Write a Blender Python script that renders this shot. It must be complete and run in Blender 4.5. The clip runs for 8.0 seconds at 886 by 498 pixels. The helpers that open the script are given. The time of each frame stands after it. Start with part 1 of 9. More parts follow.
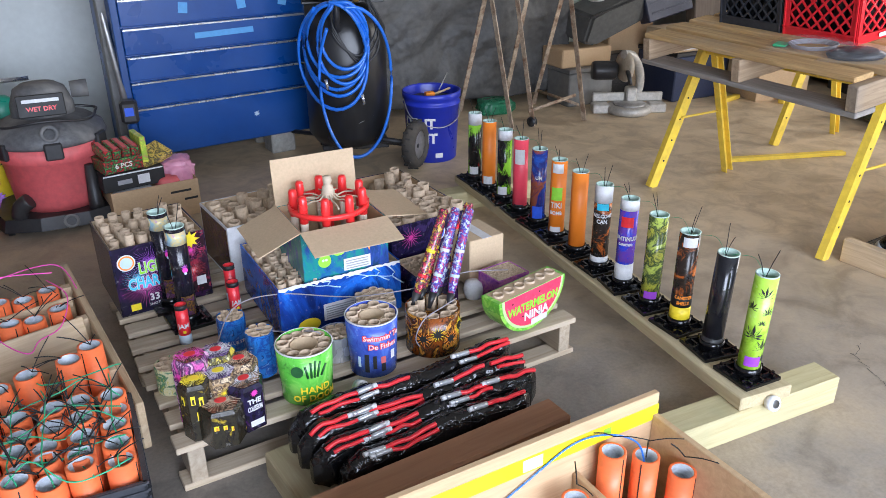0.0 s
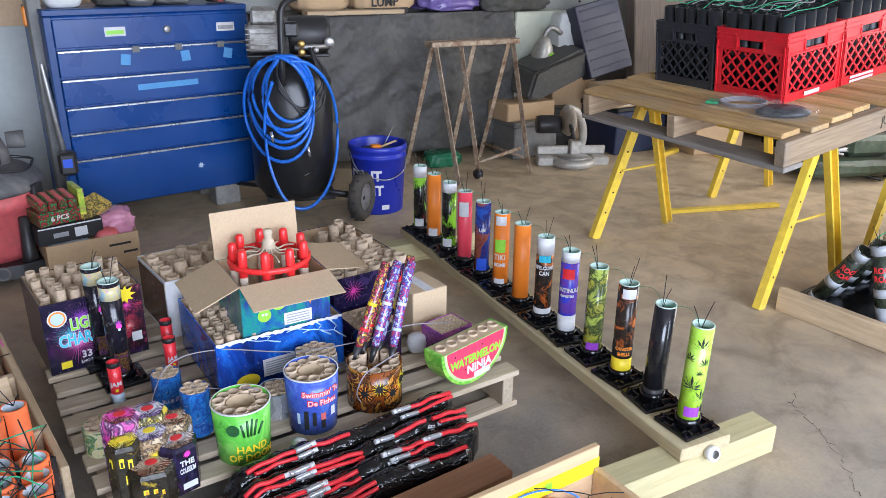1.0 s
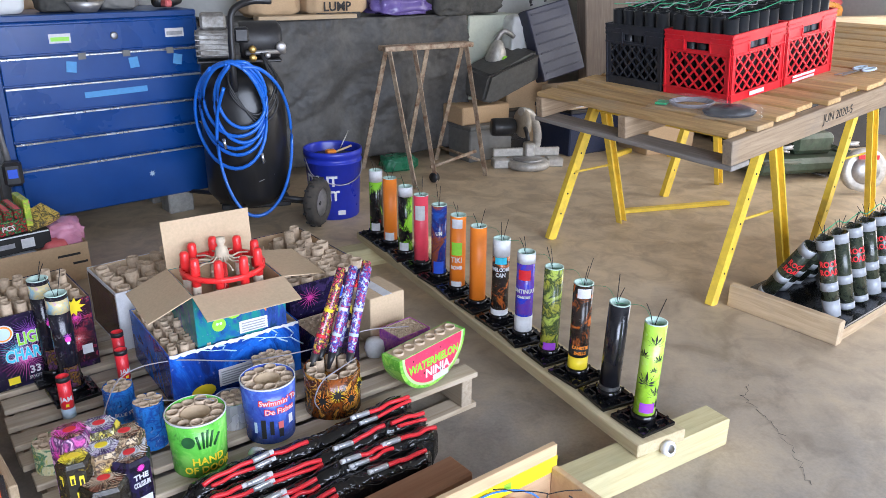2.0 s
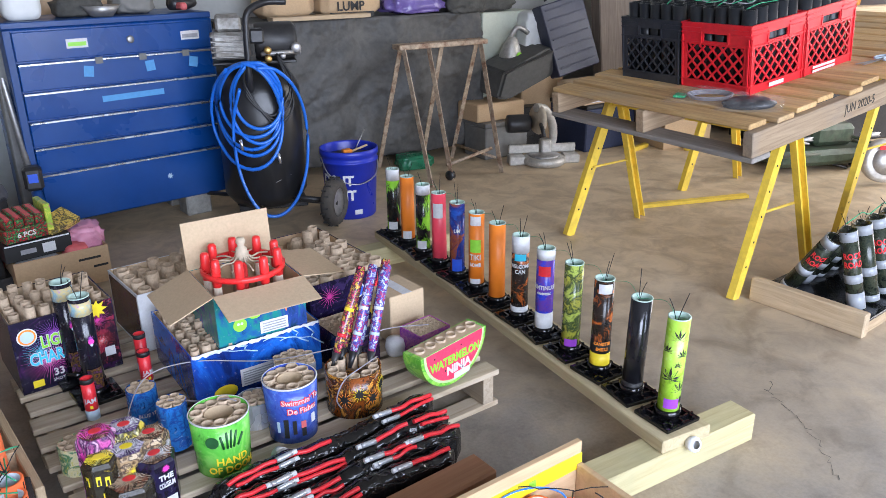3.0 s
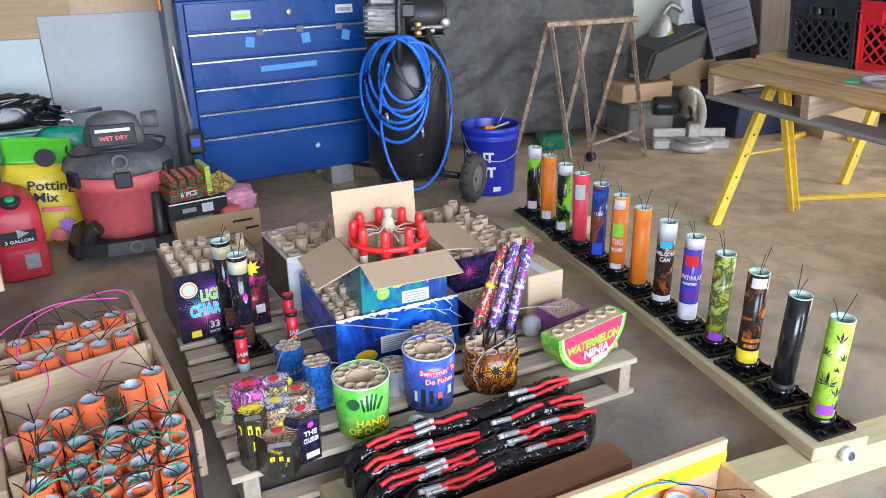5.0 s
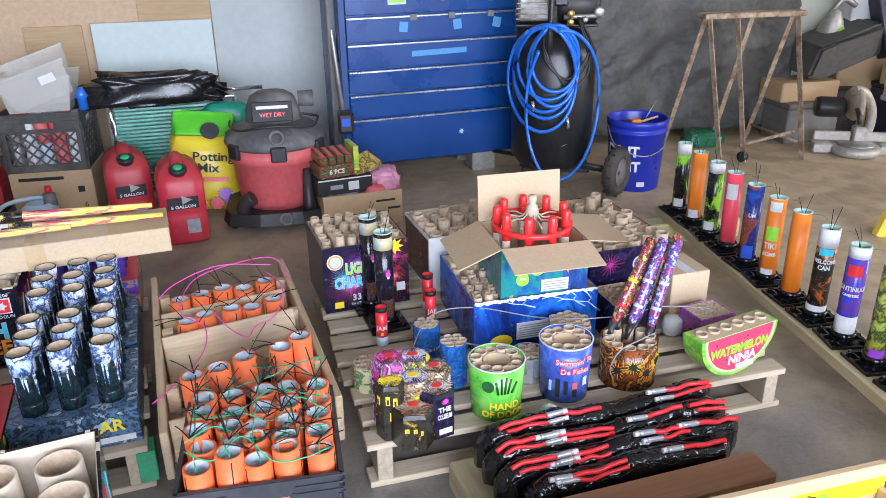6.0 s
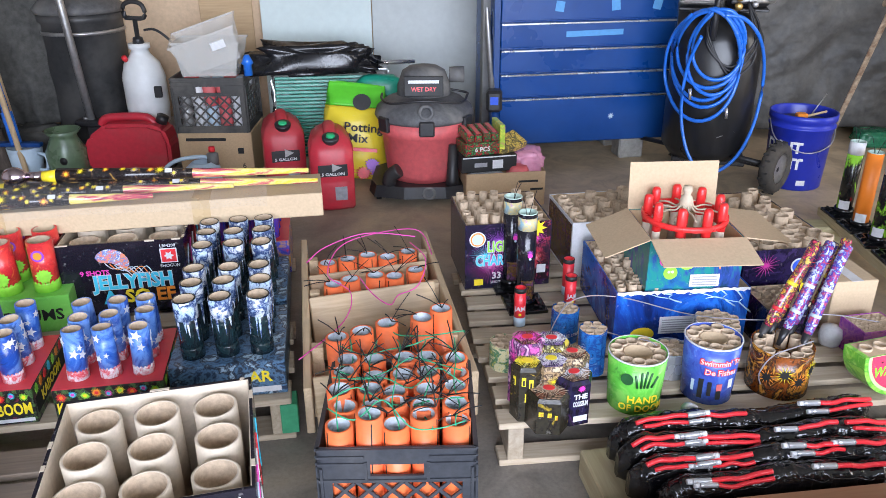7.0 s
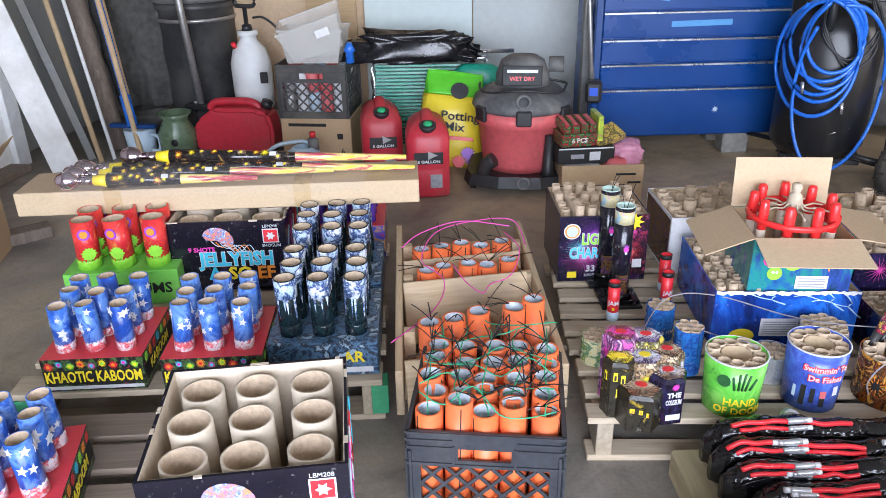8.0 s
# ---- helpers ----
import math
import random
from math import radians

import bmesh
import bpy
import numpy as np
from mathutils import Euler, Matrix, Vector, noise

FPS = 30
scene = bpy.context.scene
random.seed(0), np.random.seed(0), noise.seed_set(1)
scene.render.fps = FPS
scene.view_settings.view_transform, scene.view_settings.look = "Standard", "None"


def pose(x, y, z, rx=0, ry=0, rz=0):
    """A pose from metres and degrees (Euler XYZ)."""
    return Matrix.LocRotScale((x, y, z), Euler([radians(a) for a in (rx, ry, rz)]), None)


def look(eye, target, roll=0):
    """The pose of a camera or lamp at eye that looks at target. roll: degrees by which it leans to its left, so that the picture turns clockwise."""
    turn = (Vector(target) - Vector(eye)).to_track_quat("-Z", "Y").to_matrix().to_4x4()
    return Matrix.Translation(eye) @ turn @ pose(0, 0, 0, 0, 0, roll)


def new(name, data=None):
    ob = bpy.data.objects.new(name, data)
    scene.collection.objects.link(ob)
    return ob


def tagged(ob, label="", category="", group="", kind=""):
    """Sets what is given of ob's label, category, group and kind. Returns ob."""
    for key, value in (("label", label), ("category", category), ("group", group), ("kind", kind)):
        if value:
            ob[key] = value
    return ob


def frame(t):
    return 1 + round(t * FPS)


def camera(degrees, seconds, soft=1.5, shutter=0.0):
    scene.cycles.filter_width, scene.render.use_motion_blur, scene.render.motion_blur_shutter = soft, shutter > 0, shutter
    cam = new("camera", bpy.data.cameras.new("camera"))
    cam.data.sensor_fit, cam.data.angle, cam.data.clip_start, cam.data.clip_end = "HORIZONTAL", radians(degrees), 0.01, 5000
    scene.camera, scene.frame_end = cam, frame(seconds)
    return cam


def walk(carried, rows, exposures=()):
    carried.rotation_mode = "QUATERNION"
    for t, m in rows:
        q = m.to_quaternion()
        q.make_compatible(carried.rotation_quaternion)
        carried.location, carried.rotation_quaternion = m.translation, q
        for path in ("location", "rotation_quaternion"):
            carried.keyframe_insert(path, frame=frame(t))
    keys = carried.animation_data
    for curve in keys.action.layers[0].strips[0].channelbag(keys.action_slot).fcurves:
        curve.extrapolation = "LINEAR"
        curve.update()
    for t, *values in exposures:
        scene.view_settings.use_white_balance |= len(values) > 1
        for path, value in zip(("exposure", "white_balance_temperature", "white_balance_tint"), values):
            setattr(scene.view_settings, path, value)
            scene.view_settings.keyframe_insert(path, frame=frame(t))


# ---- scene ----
cam = camera(59.9, 8.0, soft=0.32)
PATH = [
    (0, (0.122, -1.296, 1.32), (0.792, 0.389, 0.477), -0.5),
    (0.5, (0.139, -1.301, 1.327), (0.848, 0.411, 0.574), 0.1),
    (1, (0.152, -1.302, 1.327), (0.956, 0.381, 0.603), 0.7),
    (1.5, (0.163, -1.311, 1.329), (1.06, 0.328, 0.615), 0.7),
    (3, (0.154, -1.297, 1.321), (1.017, 0.359, 0.604), -0.7),
    (3.5, (0.14, -1.289, 1.318), (0.923, 0.4, 0.589), -1.0),
    (4, (0.133, -1.285, 1.313), (0.862, 0.423, 0.569), -0.6),
    (4.2, (0.126, -1.293, 1.319), (0.823, 0.425, 0.57), -0.7),
    (5.3, (0.098, -1.266, 1.313), (0.57, 0.519, 0.546), -0.9),
    (5.5, (0.087, -1.27, 1.308), (0.489, 0.532, 0.539), -0.9),
    (6, (0.063, -1.27, 1.303), (0.296, 0.557, 0.523), -0.8),
    (6.5, (0.041, -1.263, 1.291), (0.107, 0.57, 0.494), -0.6),
    (7, (0.015, -1.262, 1.295), (-0.083, 0.559, 0.474), -0.3),
    (7.5, (0.01, -1.266, 1.295), (-0.249, 0.532, 0.458), -1.3),
    (8, (0.001, -1.27, 1.293), (-0.325, 0.514, 0.452), -1.1),
]
walk(cam, [(t, look(eye, target, roll)) for t, eye, target, roll in PATH], [(0, -0.16, 6250, 12), (4, -0.14, 6150, 13), (5.5, 0.10, 6250, 13), (8, 0.11, 6450, 13)])

# ---- daylight through the open garage door behind the camera ----
world = bpy.data.worlds.new("sky")
scene.world = world
world.use_nodes = True
wn = world.node_tree.nodes
sky = wn.new("ShaderNodeTexSky")
sky.sky_type = "NISHITA"
sky.sun_disc = False
sky.sun_elevation = radians(50)
sky.sun_rotation = radians(200)
world.node_tree.links.new(sky.outputs[0], wn["Background"].inputs[0])
wn["Background"].inputs[1].default_value = 0.15


def area(name, m, sx, sy, power, color=(1, 1, 1)):
    d = bpy.data.lights.new(name, "AREA")
    d.shape, d.size, d.size_y, d.energy, d.color = "RECTANGLE", sx, sy, power, color
    ob = new(name, d)
    ob.matrix_world = m
    return ob


area("door_daylight", look((1.2, -5.2, 2.0), (0.5, 2.2, 0.2)), 6.0, 3.2, 900, (0.85, 0.935, 1.10))
# warm fill added to brighten the right floor, from an assumed opening out of view
area("side_door_daylight", look((6.1, 0.6, 1.4), (2.5, 1.6, 0.2)), 2.6, 2.0, 125, (1.0, 0.95, 0.88))


# ---- materials ----
def nodes_of(name):
    m = bpy.data.materials.new(name)
    m.use_nodes = True
    nt = m.node_tree
    return m, nt, nt.nodes, nt.links, nt.nodes["Principled BSDF"]


def ramp(n, stops, mode="LINEAR"):
    r = n.new("ShaderNodeValToRGB")
    r.color_ramp.interpolation = mode
    els = r.color_ramp.elements
    while len(els) < len(stops):
        els.new(0.5)
    for e, (p, c) in zip(els, stops):
        e.position, e.color = p, (*c, 1)
    return r


def coords(n, l, stretch=(1, 1, 1), spread=True):
    tc = n.new("ShaderNodeTexCoord")
    mp = n.new("ShaderNodeMapping")
    mp.inputs["Scale"].default_value = stretch
    l.new(tc.outputs["Object"], mp.inputs[0])
    if spread:
        oi = n.new("ShaderNodeObjectInfo")
        mul = n.new("ShaderNodeMath")
        mul.operation = "MULTIPLY"
        mul.inputs[1].default_value = 37.0
        l.new(oi.outputs["Random"], mul.inputs[0])
        l.new(mul.outputs[0], mp.inputs["Location"])
    return mp.outputs[0]


def noise_of(n, l, vec, scale, detail=4.0, rough=0.6, distort=0.0):
    t = n.new("ShaderNodeTexNoise")
    t.inputs["Scale"].default_value, t.inputs["Detail"].default_value = scale, detail
    t.inputs["Roughness"].default_value, t.inputs["Distortion"].default_value = rough, distort
    l.new(vec, t.inputs["Vector"])
    return t.outputs["Fac"]


def bumped(n, l, b, height, strength, dist=0.002):
    bp = n.new("ShaderNodeBump")
    bp.inputs["Strength"].default_value, bp.inputs["Distance"].default_value = strength, dist
    l.new(height, bp.inputs["Height"])
    l.new(bp.outputs[0], b.inputs["Normal"])


def surf(name, c, var=0.25, rough=0.6, metal=0.0, grain=60.0, stains=4.0, bump=0.15, dirt=None, dirty=0.35, stretch=(1, 1, 1), coat=0.0):
    """A painted, plastic, metal or board surface: fine grain, broad stains, and dusty dirt of another colour."""
    m, nt, n, l, b = nodes_of(name)
    v = coords(n, l, stretch)
    fine, broad = noise_of(n, l, v, grain, 5), noise_of(n, l, v, stains, 4, 0.65, 0.4)
    lo, hi = tuple(max(0, x * (1 - var)) for x in c), tuple(min(1, x * (1 + var)) for x in c)
    r1 = ramp(n, [(0.3, lo), (0.7, hi)])
    l.new(fine, r1.inputs[0])
    mix = n.new("ShaderNodeMix")
    mix.data_type = "RGBA"
    l.new(r1.outputs[0], mix.inputs[6])
    mix.inputs[7].default_value = (*(dirt or lo), 1)
    r2 = ramp(n, [(0.45, (0, 0, 0)), (0.75, (dirty, dirty, dirty))])
    l.new(broad, r2.inputs[0])
    l.new(r2.outputs[0], mix.inputs[0])
    l.new(mix.outputs[2], b.inputs["Base Color"])
    rr = ramp(n, [(0.3, (max(0.04, rough - 0.1),) * 3), (0.7, (min(1, rough + 0.12),) * 3)])
    l.new(broad, rr.inputs[0])
    l.new(rr.outputs[0], b.inputs["Roughness"])
    b.inputs["Metallic"].default_value = metal
    b.inputs["Coat Weight"].default_value = coat
    if bump:
        bumped(n, l, b, fine, bump)
    return m


def wood(name, light, dark, axis=0, rough=0.75, grey=None):
    """Sawn timber with its grain along one axis of the board."""
    m, nt, n, l, b = nodes_of(name)
    st = [26.0, 26.0, 26.0]
    st[axis] = 1.6
    v = coords(n, l, tuple(st))
    g = noise_of(n, l, v, 2.2, 6, 0.65, 0.8)
    w = noise_of(n, l, coords(n, l), 5.0, 3)
    r1 = ramp(n, [(0.32, dark), (0.5, tuple((a + d) / 2 for a, d in zip(light, dark))), (0.68, light)])
    l.new(g, r1.inputs[0])
    mix = n.new("ShaderNodeMix")
    mix.data_type = "RGBA"
    l.new(r1.outputs[0], mix.inputs[6])
    mix.inputs[7].default_value = (*(grey or dark), 1)
    r2 = ramp(n, [(0.5, (0, 0, 0)), (0.75, (0.6, 0.6, 0.6))])
    l.new(w, r2.inputs[0])
    l.new(r2.outputs[0], mix.inputs[0])
    hs = n.new("ShaderNodeHueSaturation")
    oi = n.new("ShaderNodeObjectInfo")
    mr = n.new("ShaderNodeMapRange")
    mr.inputs[3].default_value, mr.inputs[4].default_value = 0.82, 1.15
    l.new(oi.outputs["Random"], mr.inputs[0])
    l.new(mr.outputs[0], hs.inputs["Value"])
    l.new(mix.outputs[2], hs.inputs["Color"])
    l.new(hs.outputs[0], b.inputs["Base Color"])
    b.inputs["Roughness"].default_value = rough
    bumped(n, l, b, g, 0.35)
    return m


def printed(name, cols, scale=9.0, distort=1.6, rough=0.3, hard=True, stretch=(1, 1, 1), spread=False):
    """Glossy packaging print: flowing patches of several inks with small bright flecks."""
    m, nt, n, l, b = nodes_of(name)
    v = coords(n, l, stretch, spread)
    f = noise_of(n, l, v, scale * 1.6, 9, 0.66, distort)
    k = len(cols)
    pos = [0.3 + 0.4 * i / max(1, k - 1) for i in range(k)]
    r1 = ramp(n, list(zip(pos, cols)), "EASE" if hard else "LINEAR")
    l.new(f, r1.inputs[0])
    wear = noise_of(n, l, v, 70.0, 3)
    r2 = ramp(n, [(0.62, (0, 0, 0)), (0.8, (0.25, 0.25, 0.25))])
    l.new(wear, r2.inputs[0])
    mix = n.new("ShaderNodeMix")
    mix.data_type = "RGBA"
    l.new(r2.outputs[0], mix.inputs[0])
    l.new(r1.outputs[0], mix.inputs[6])
    mix.inputs[7].default_value = (0.75, 0.72, 0.68, 1)
    l.new(mix.outputs[2], b.inputs["Base Color"])
    b.inputs["Roughness"].default_value = rough
    bumped(n, l, b, noise_of(n, l, v, 22.0, 3), 0.22, 0.004)
    return m


def concrete():
    m, nt, n, l, b = nodes_of("concrete_floor")
    v = coords(n, l, spread=False)
    fine, mid, big = noise_of(n, l, v, 90, 6, 0.7), noise_of(n, l, v, 7, 6, 0.65, 0.6), noise_of(n, l, v, 1.1, 5, 0.6, 0.8)
    r1 = ramp(n, [(0.34, (0.17, 0.155, 0.14)), (0.5, (0.28, 0.25, 0.215)), (0.64, (0.40, 0.33, 0.245))])
    l.new(big, r1.inputs[0])
    r2 = ramp(n, [(0.34, (0.66, 0.65, 0.64)), (0.52, (1, 1, 1)), (0.75, (1.0, 0.95, 0.88))])
    l.new(mid, r2.inputs[0])
    mul = n.new("ShaderNodeMix")
    mul.data_type, mul.blend_type = "RGBA", "MULTIPLY"
    mul.inputs[0].default_value = 0.85
    l.new(r1.outputs[0], mul.inputs[6])
    l.new(r2.outputs[0], mul.inputs[7])
    r3 = ramp(n, [(0.35, (0.75, 0.75, 0.75)), (0.6, (1, 1, 1))])
    l.new(fine, r3.inputs[0])
    mu2 = n.new("ShaderNodeMix")
    mu2.data_type, mu2.blend_type = "RGBA", "MULTIPLY"
    mu2.inputs[0].default_value = 0.7
    l.new(mul.outputs[2], mu2.inputs[6])
    l.new(r3.outputs[0], mu2.inputs[7])
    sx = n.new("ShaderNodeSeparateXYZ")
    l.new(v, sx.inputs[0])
    # distance to the back and right, where the floor colour is brightened
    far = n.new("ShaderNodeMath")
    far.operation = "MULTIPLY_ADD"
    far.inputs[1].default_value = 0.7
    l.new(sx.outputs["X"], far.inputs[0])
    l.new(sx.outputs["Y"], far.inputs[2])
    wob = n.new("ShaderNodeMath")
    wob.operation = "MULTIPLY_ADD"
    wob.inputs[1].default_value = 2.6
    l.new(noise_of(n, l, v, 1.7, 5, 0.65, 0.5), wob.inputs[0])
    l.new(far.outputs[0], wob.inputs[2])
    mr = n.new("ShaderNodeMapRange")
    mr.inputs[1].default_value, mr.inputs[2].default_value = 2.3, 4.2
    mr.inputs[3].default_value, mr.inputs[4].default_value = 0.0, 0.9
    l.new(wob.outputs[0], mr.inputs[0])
    # sandy dust, mixed paler and warmer to put brighter light into the colour
    lit_dust = n.new("ShaderNodeMix")
    lit_dust.data_type = "RGBA"
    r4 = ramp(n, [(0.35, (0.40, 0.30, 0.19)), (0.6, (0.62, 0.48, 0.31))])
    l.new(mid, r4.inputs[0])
    l.new(mr.outputs[0], lit_dust.inputs[0])
    l.new(mu2.outputs[2], lit_dust.inputs[6])
    l.new(r4.outputs[0], lit_dust.inputs[7])
    l.new(lit_dust.outputs[2], b.inputs["Base Color"])
    rr = ramp(n, [(0.35, (0.42,) * 3), (0.7, (0.75,) * 3)])
    l.new(mid, rr.inputs[0])
    l.new(rr.outputs[0], b.inputs["Roughness"])
    bumped(n, l, b, fine, 0.12)
    return m


def film(name):
    """Thin black film: sharp creases at two sizes that catch the light."""
    m, nt, n, l, b = nodes_of(name)
    v = coords(n, l)
    c1, c2 = noise_of(n, l, v, 17, 2, 0.4, 2.6), noise_of(n, l, v, 46, 2, 0.5, 1.6)
    add = n.new("ShaderNodeMath")
    add.operation = "MULTIPLY_ADD"
    add.inputs[1].default_value = 0.22
    l.new(c2, add.inputs[0])
    l.new(c1, add.inputs[2])
    r1 = ramp(n, [(0.35, (0.003, 0.003, 0.004)), (0.75, (0.012, 0.011, 0.011))])
    l.new(c1, r1.inputs[0])
    l.new(r1.outputs[0], b.inputs["Base Color"])
    b.inputs["Roughness"].default_value = 0.07
    b.inputs["IOR"].default_value = 1.6
    bumped(n, l, b, add.outputs[0], 0.7, 0.008)
    return m


def clear(name, tint=(1, 1, 1), rough=0.05, alpha=0.25):
    m, nt, n, l, b = nodes_of(name)
    b.inputs["Base Color"].default_value = (*tint, 1)
    b.inputs["Roughness"].default_value = rough
    b.inputs["Alpha"].default_value = alpha
    return m


FLOOR = concrete()
PINE_X = wood("pine_along_x", (0.62, 0.47, 0.30), (0.44, 0.31, 0.18), 0, grey=(0.34, 0.28, 0.21))
PINE_Y = wood("pine_along_y", (0.62, 0.47, 0.30), (0.44, 0.31, 0.18), 1, grey=(0.34, 0.28, 0.21))
PAL_X = wood("pallet_board_x", (0.56, 0.47, 0.35), (0.40, 0.31, 0.21), 0, grey=(0.36, 0.31, 0.25))
PAL_Y = wood("pallet_board_y", (0.46, 0.38, 0.28), (0.32, 0.25, 0.17), 1, grey=(0.28, 0.24, 0.19))
TREATED_X = wood("treated_timber_x", (0.60, 0.53, 0.30), (0.45, 0.37, 0.19), 0, grey=(0.42, 0.40, 0.24))
TREATED_Y = wood("treated_timber_y", (0.52, 0.44, 0.27), (0.38, 0.30, 0.17), 1, grey=(0.33, 0.29, 0.19))
BROWN_X = wood("brown_timber_x", (0.40, 0.205, 0.11), (0.31, 0.15, 0.08), 0, 0.6, grey=(0.34, 0.185, 0.105))
TABLE_Y = wood("table_board_y", (0.42, 0.31, 0.20), (0.24, 0.165, 0.10), 1, grey=(0.24, 0.21, 0.18))
GREY_Y = wood("weathered_board_y", (0.34, 0.31, 0.28), (0.2, 0.18, 0.16), 1, grey=(0.25, 0.24, 0.23))
POLE_Z = wood("pole_wood_z", (0.62, 0.46, 0.28), (0.46, 0.32, 0.18), 2)
BARK_Z = wood("old_post_z", (0.24, 0.19, 0.15), (0.13, 0.10, 0.08), 2)
PLY = wood("plywood", (0.54, 0.38, 0.22), (0.43, 0.29, 0.16), 0)
CARD = surf("corrugated_card", (0.50, 0.345, 0.20), 0.08, 0.85, grain=120, stains=5, bump=0.05)
CARD_LIGHT = surf("light_card", (0.54, 0.405, 0.26), 0.08, 0.85, grain=120, stains=5, bump=0.05)
PAPER = surf("paper_tube", (0.52, 0.395, 0.275), 0.2, 0.9, grain=90, stains=8, bump=0.15)
PAPER_WHITE = surf("pale_paper_tube", (0.60, 0.505, 0.39), 0.1, 0.8, grain=80, stains=6, bump=0.1)
BLACK = surf("black_plastic", (0.018, 0.018, 0.02), 0.3, 0.42, grain=60, dirt=(0.09, 0.08, 0.07), dirty=0.3)
BLACK_GLOSS = surf("black_wrap", (0.005, 0.005, 0.006), 0.3, 0.12, grain=34, stains=9, bump=0.8)
CRATE_BLACK = surf("black_crate_plastic", (0.03, 0.033, 0.04), 0.25, 0.45, grain=70, dirt=(0.14, 0.13, 0.12), dirty=0.3)
CRATE_RED = surf("red_crate_plastic", (0.72, 0.02, 0.03), 0.12, 0.35, grain=60, dirt=(0.55, 0.05, 0.05), dirty=0.4)
ORANGE = surf("orange_pipe", (0.86, 0.17, 0.05), 0.08, 0.42, grain=50, stains=12, dirt=(0.62, 0.14, 0.06), dirty=0.5)
PIPE_IN = surf("sooty_pipe_bore", (0.55, 0.60, 0.66), 0.3, 0.6, grain=25, stains=20, dirt=(0.12, 0.12, 0.13), dirty=0.8)
FILM = film("crinkled_black_film")
LINE = surf("black_ink", (0.012, 0.012, 0.012), 0.2, 0.6)
HDPE = surf("mint_tube_wall", (0.50, 0.66, 0.58), 0.1, 0.4)
WHITE = surf("white_paper_label", (0.66, 0.66, 0.67), 0.06, 0.5, grain=150, stains=30, dirt=(0.35, 0.36, 0.38), dirty=0.35)
GREYINK = surf("grey_fine_print", (0.30, 0.30, 0.32), 0.2, 0.5)
YELLOW_INK = surf("yellow_ink", (0.88, 0.68, 0.03), 0.06, 0.35)
CYAN_INK = surf("cyan_ink", (0.05, 0.55, 0.75), 0.1, 0.35)
GREEN_INK = surf("lime_ink", (0.30, 0.72, 0.06), 0.1, 0.35)
RED_INK = surf("red_ink", (0.75, 0.03, 0.04), 0.1, 0.35)
PINK_INK = surf("magenta_ink", (0.80, 0.06, 0.42), 0.1, 0.35)
ORANGE_INK = surf("orange_ink", (0.90, 0.28, 0.03), 0.1, 0.35)
BLUE_INK = surf("blue_ink", (0.03, 0.10, 0.62), 0.1, 0.35)
PURPLE_INK = surf("purple_ink", (0.30, 0.06, 0.50), 0.1, 0.35)
CHEST = surf("blue_enamel", (0.0018, 0.049, 0.225), 0.07, 0.30, grain=12, stains=2.5, bump=0.03, dirt=(0.012, 0.085, 0.30), dirty=0.3)
CHEST_DARK = surf("dark_blue_enamel", (0.004, 0.045, 0.19), 0.1, 0.4, grain=12)
CHROME = surf("aluminium_trim", (0.75, 0.76, 0.78), 0.06, 0.25, 0.9, grain=40)
STEEL = surf("dull_steel", (0.42, 0.41, 0.40), 0.2, 0.45, 0.8, grain=40)
CAST = surf("cast_aluminium", (0.50, 0.48, 0.44), 0.2, 0.5, 0.5, grain=40, dirt=(0.25, 0.21, 0.16))
RUST = surf("rusty_paint", (0.40, 0.31, 0.22), 0.4, 0.8, 0.1, grain=30, stains=16, dirt=(0.15, 0.055, 0.022), dirty=1.0, bump=0.5)
YELLOW = surf("yellow_steel_paint", (0.80, 0.56, 0.06), 0.08, 0.45, grain=30, stains=12, dirt=(0.40, 0.26, 0.06), dirty=0.5)
TAPE = surf("blue_masking_tape", (0.10, 0.32, 0.62), 0.08, 0.7)
HOSE = surf("blue_air_hose", (0.02, 0.16, 0.66), 0.06, 0.3, coat=0.3)
TANK = surf("black_tank_paint", (0.014, 0.014, 0.015), 0.3, 0.36, grain=25, stains=5, dirt=(0.07, 0.06, 0.05), dirty=0.5, stretch=(1, 1, 0.3))
BUCKET = surf("blue_bucket_plastic", (0.015, 0.03, 0.36), 0.08, 0.35, grain=30)
RUBBER = surf("tyre_rubber", (0.035, 0.033, 0.03), 0.3, 0.8, grain=60, dirt=(0.16, 0.13, 0.10), dirty=0.6)
VAC_RED = surf("faded_red_plastic", (0.64, 0.115, 0.12), 0.12, 0.5, grain=40, dirt=(0.36, 0.16, 0.14), dirty=0.5)
VAC_GREY = surf("dusty_grey_plastic", (0.085, 0.085, 0.088), 0.25, 0.6, grain=50, dirt=(0.26, 0.25, 0.23), dirty=0.9)
CAN_RED = surf("fuel_can_red", (0.54, 0.03, 0.05), 0.1, 0.4, grain=40, dirt=(0.38, 0.09, 0.08), dirty=0.6)
CAP_GREEN = surf("green_spout_ring", (0.02, 0.42, 0.16), 0.1, 0.4)
MATGREEN = surf("green_vinyl", (0.01, 0.28, 0.19), 0.12, 0.35, grain=30)
BAGBLACK = surf("crumpled_black_plastic", (0.012, 0.012, 0.014), 0.3, 0.25, grain=14, stains=9, bump=1.0)
BAG_YELLOW = printed("potting_bag_yellow", [(0.80, 0.60, 0.02), (0.85, 0.66, 0.04), (0.82, 0.62, 0.03)], 6, 0.5, 0.35)
BAG_GREEN = surf("potting_bag_green", (0.10, 0.55, 0.03), 0.1, 0.35, grain=20)
MILKY = surf("milky_plastic", (0.70, 0.71, 0.70), 0.06, 0.4, grain=20)
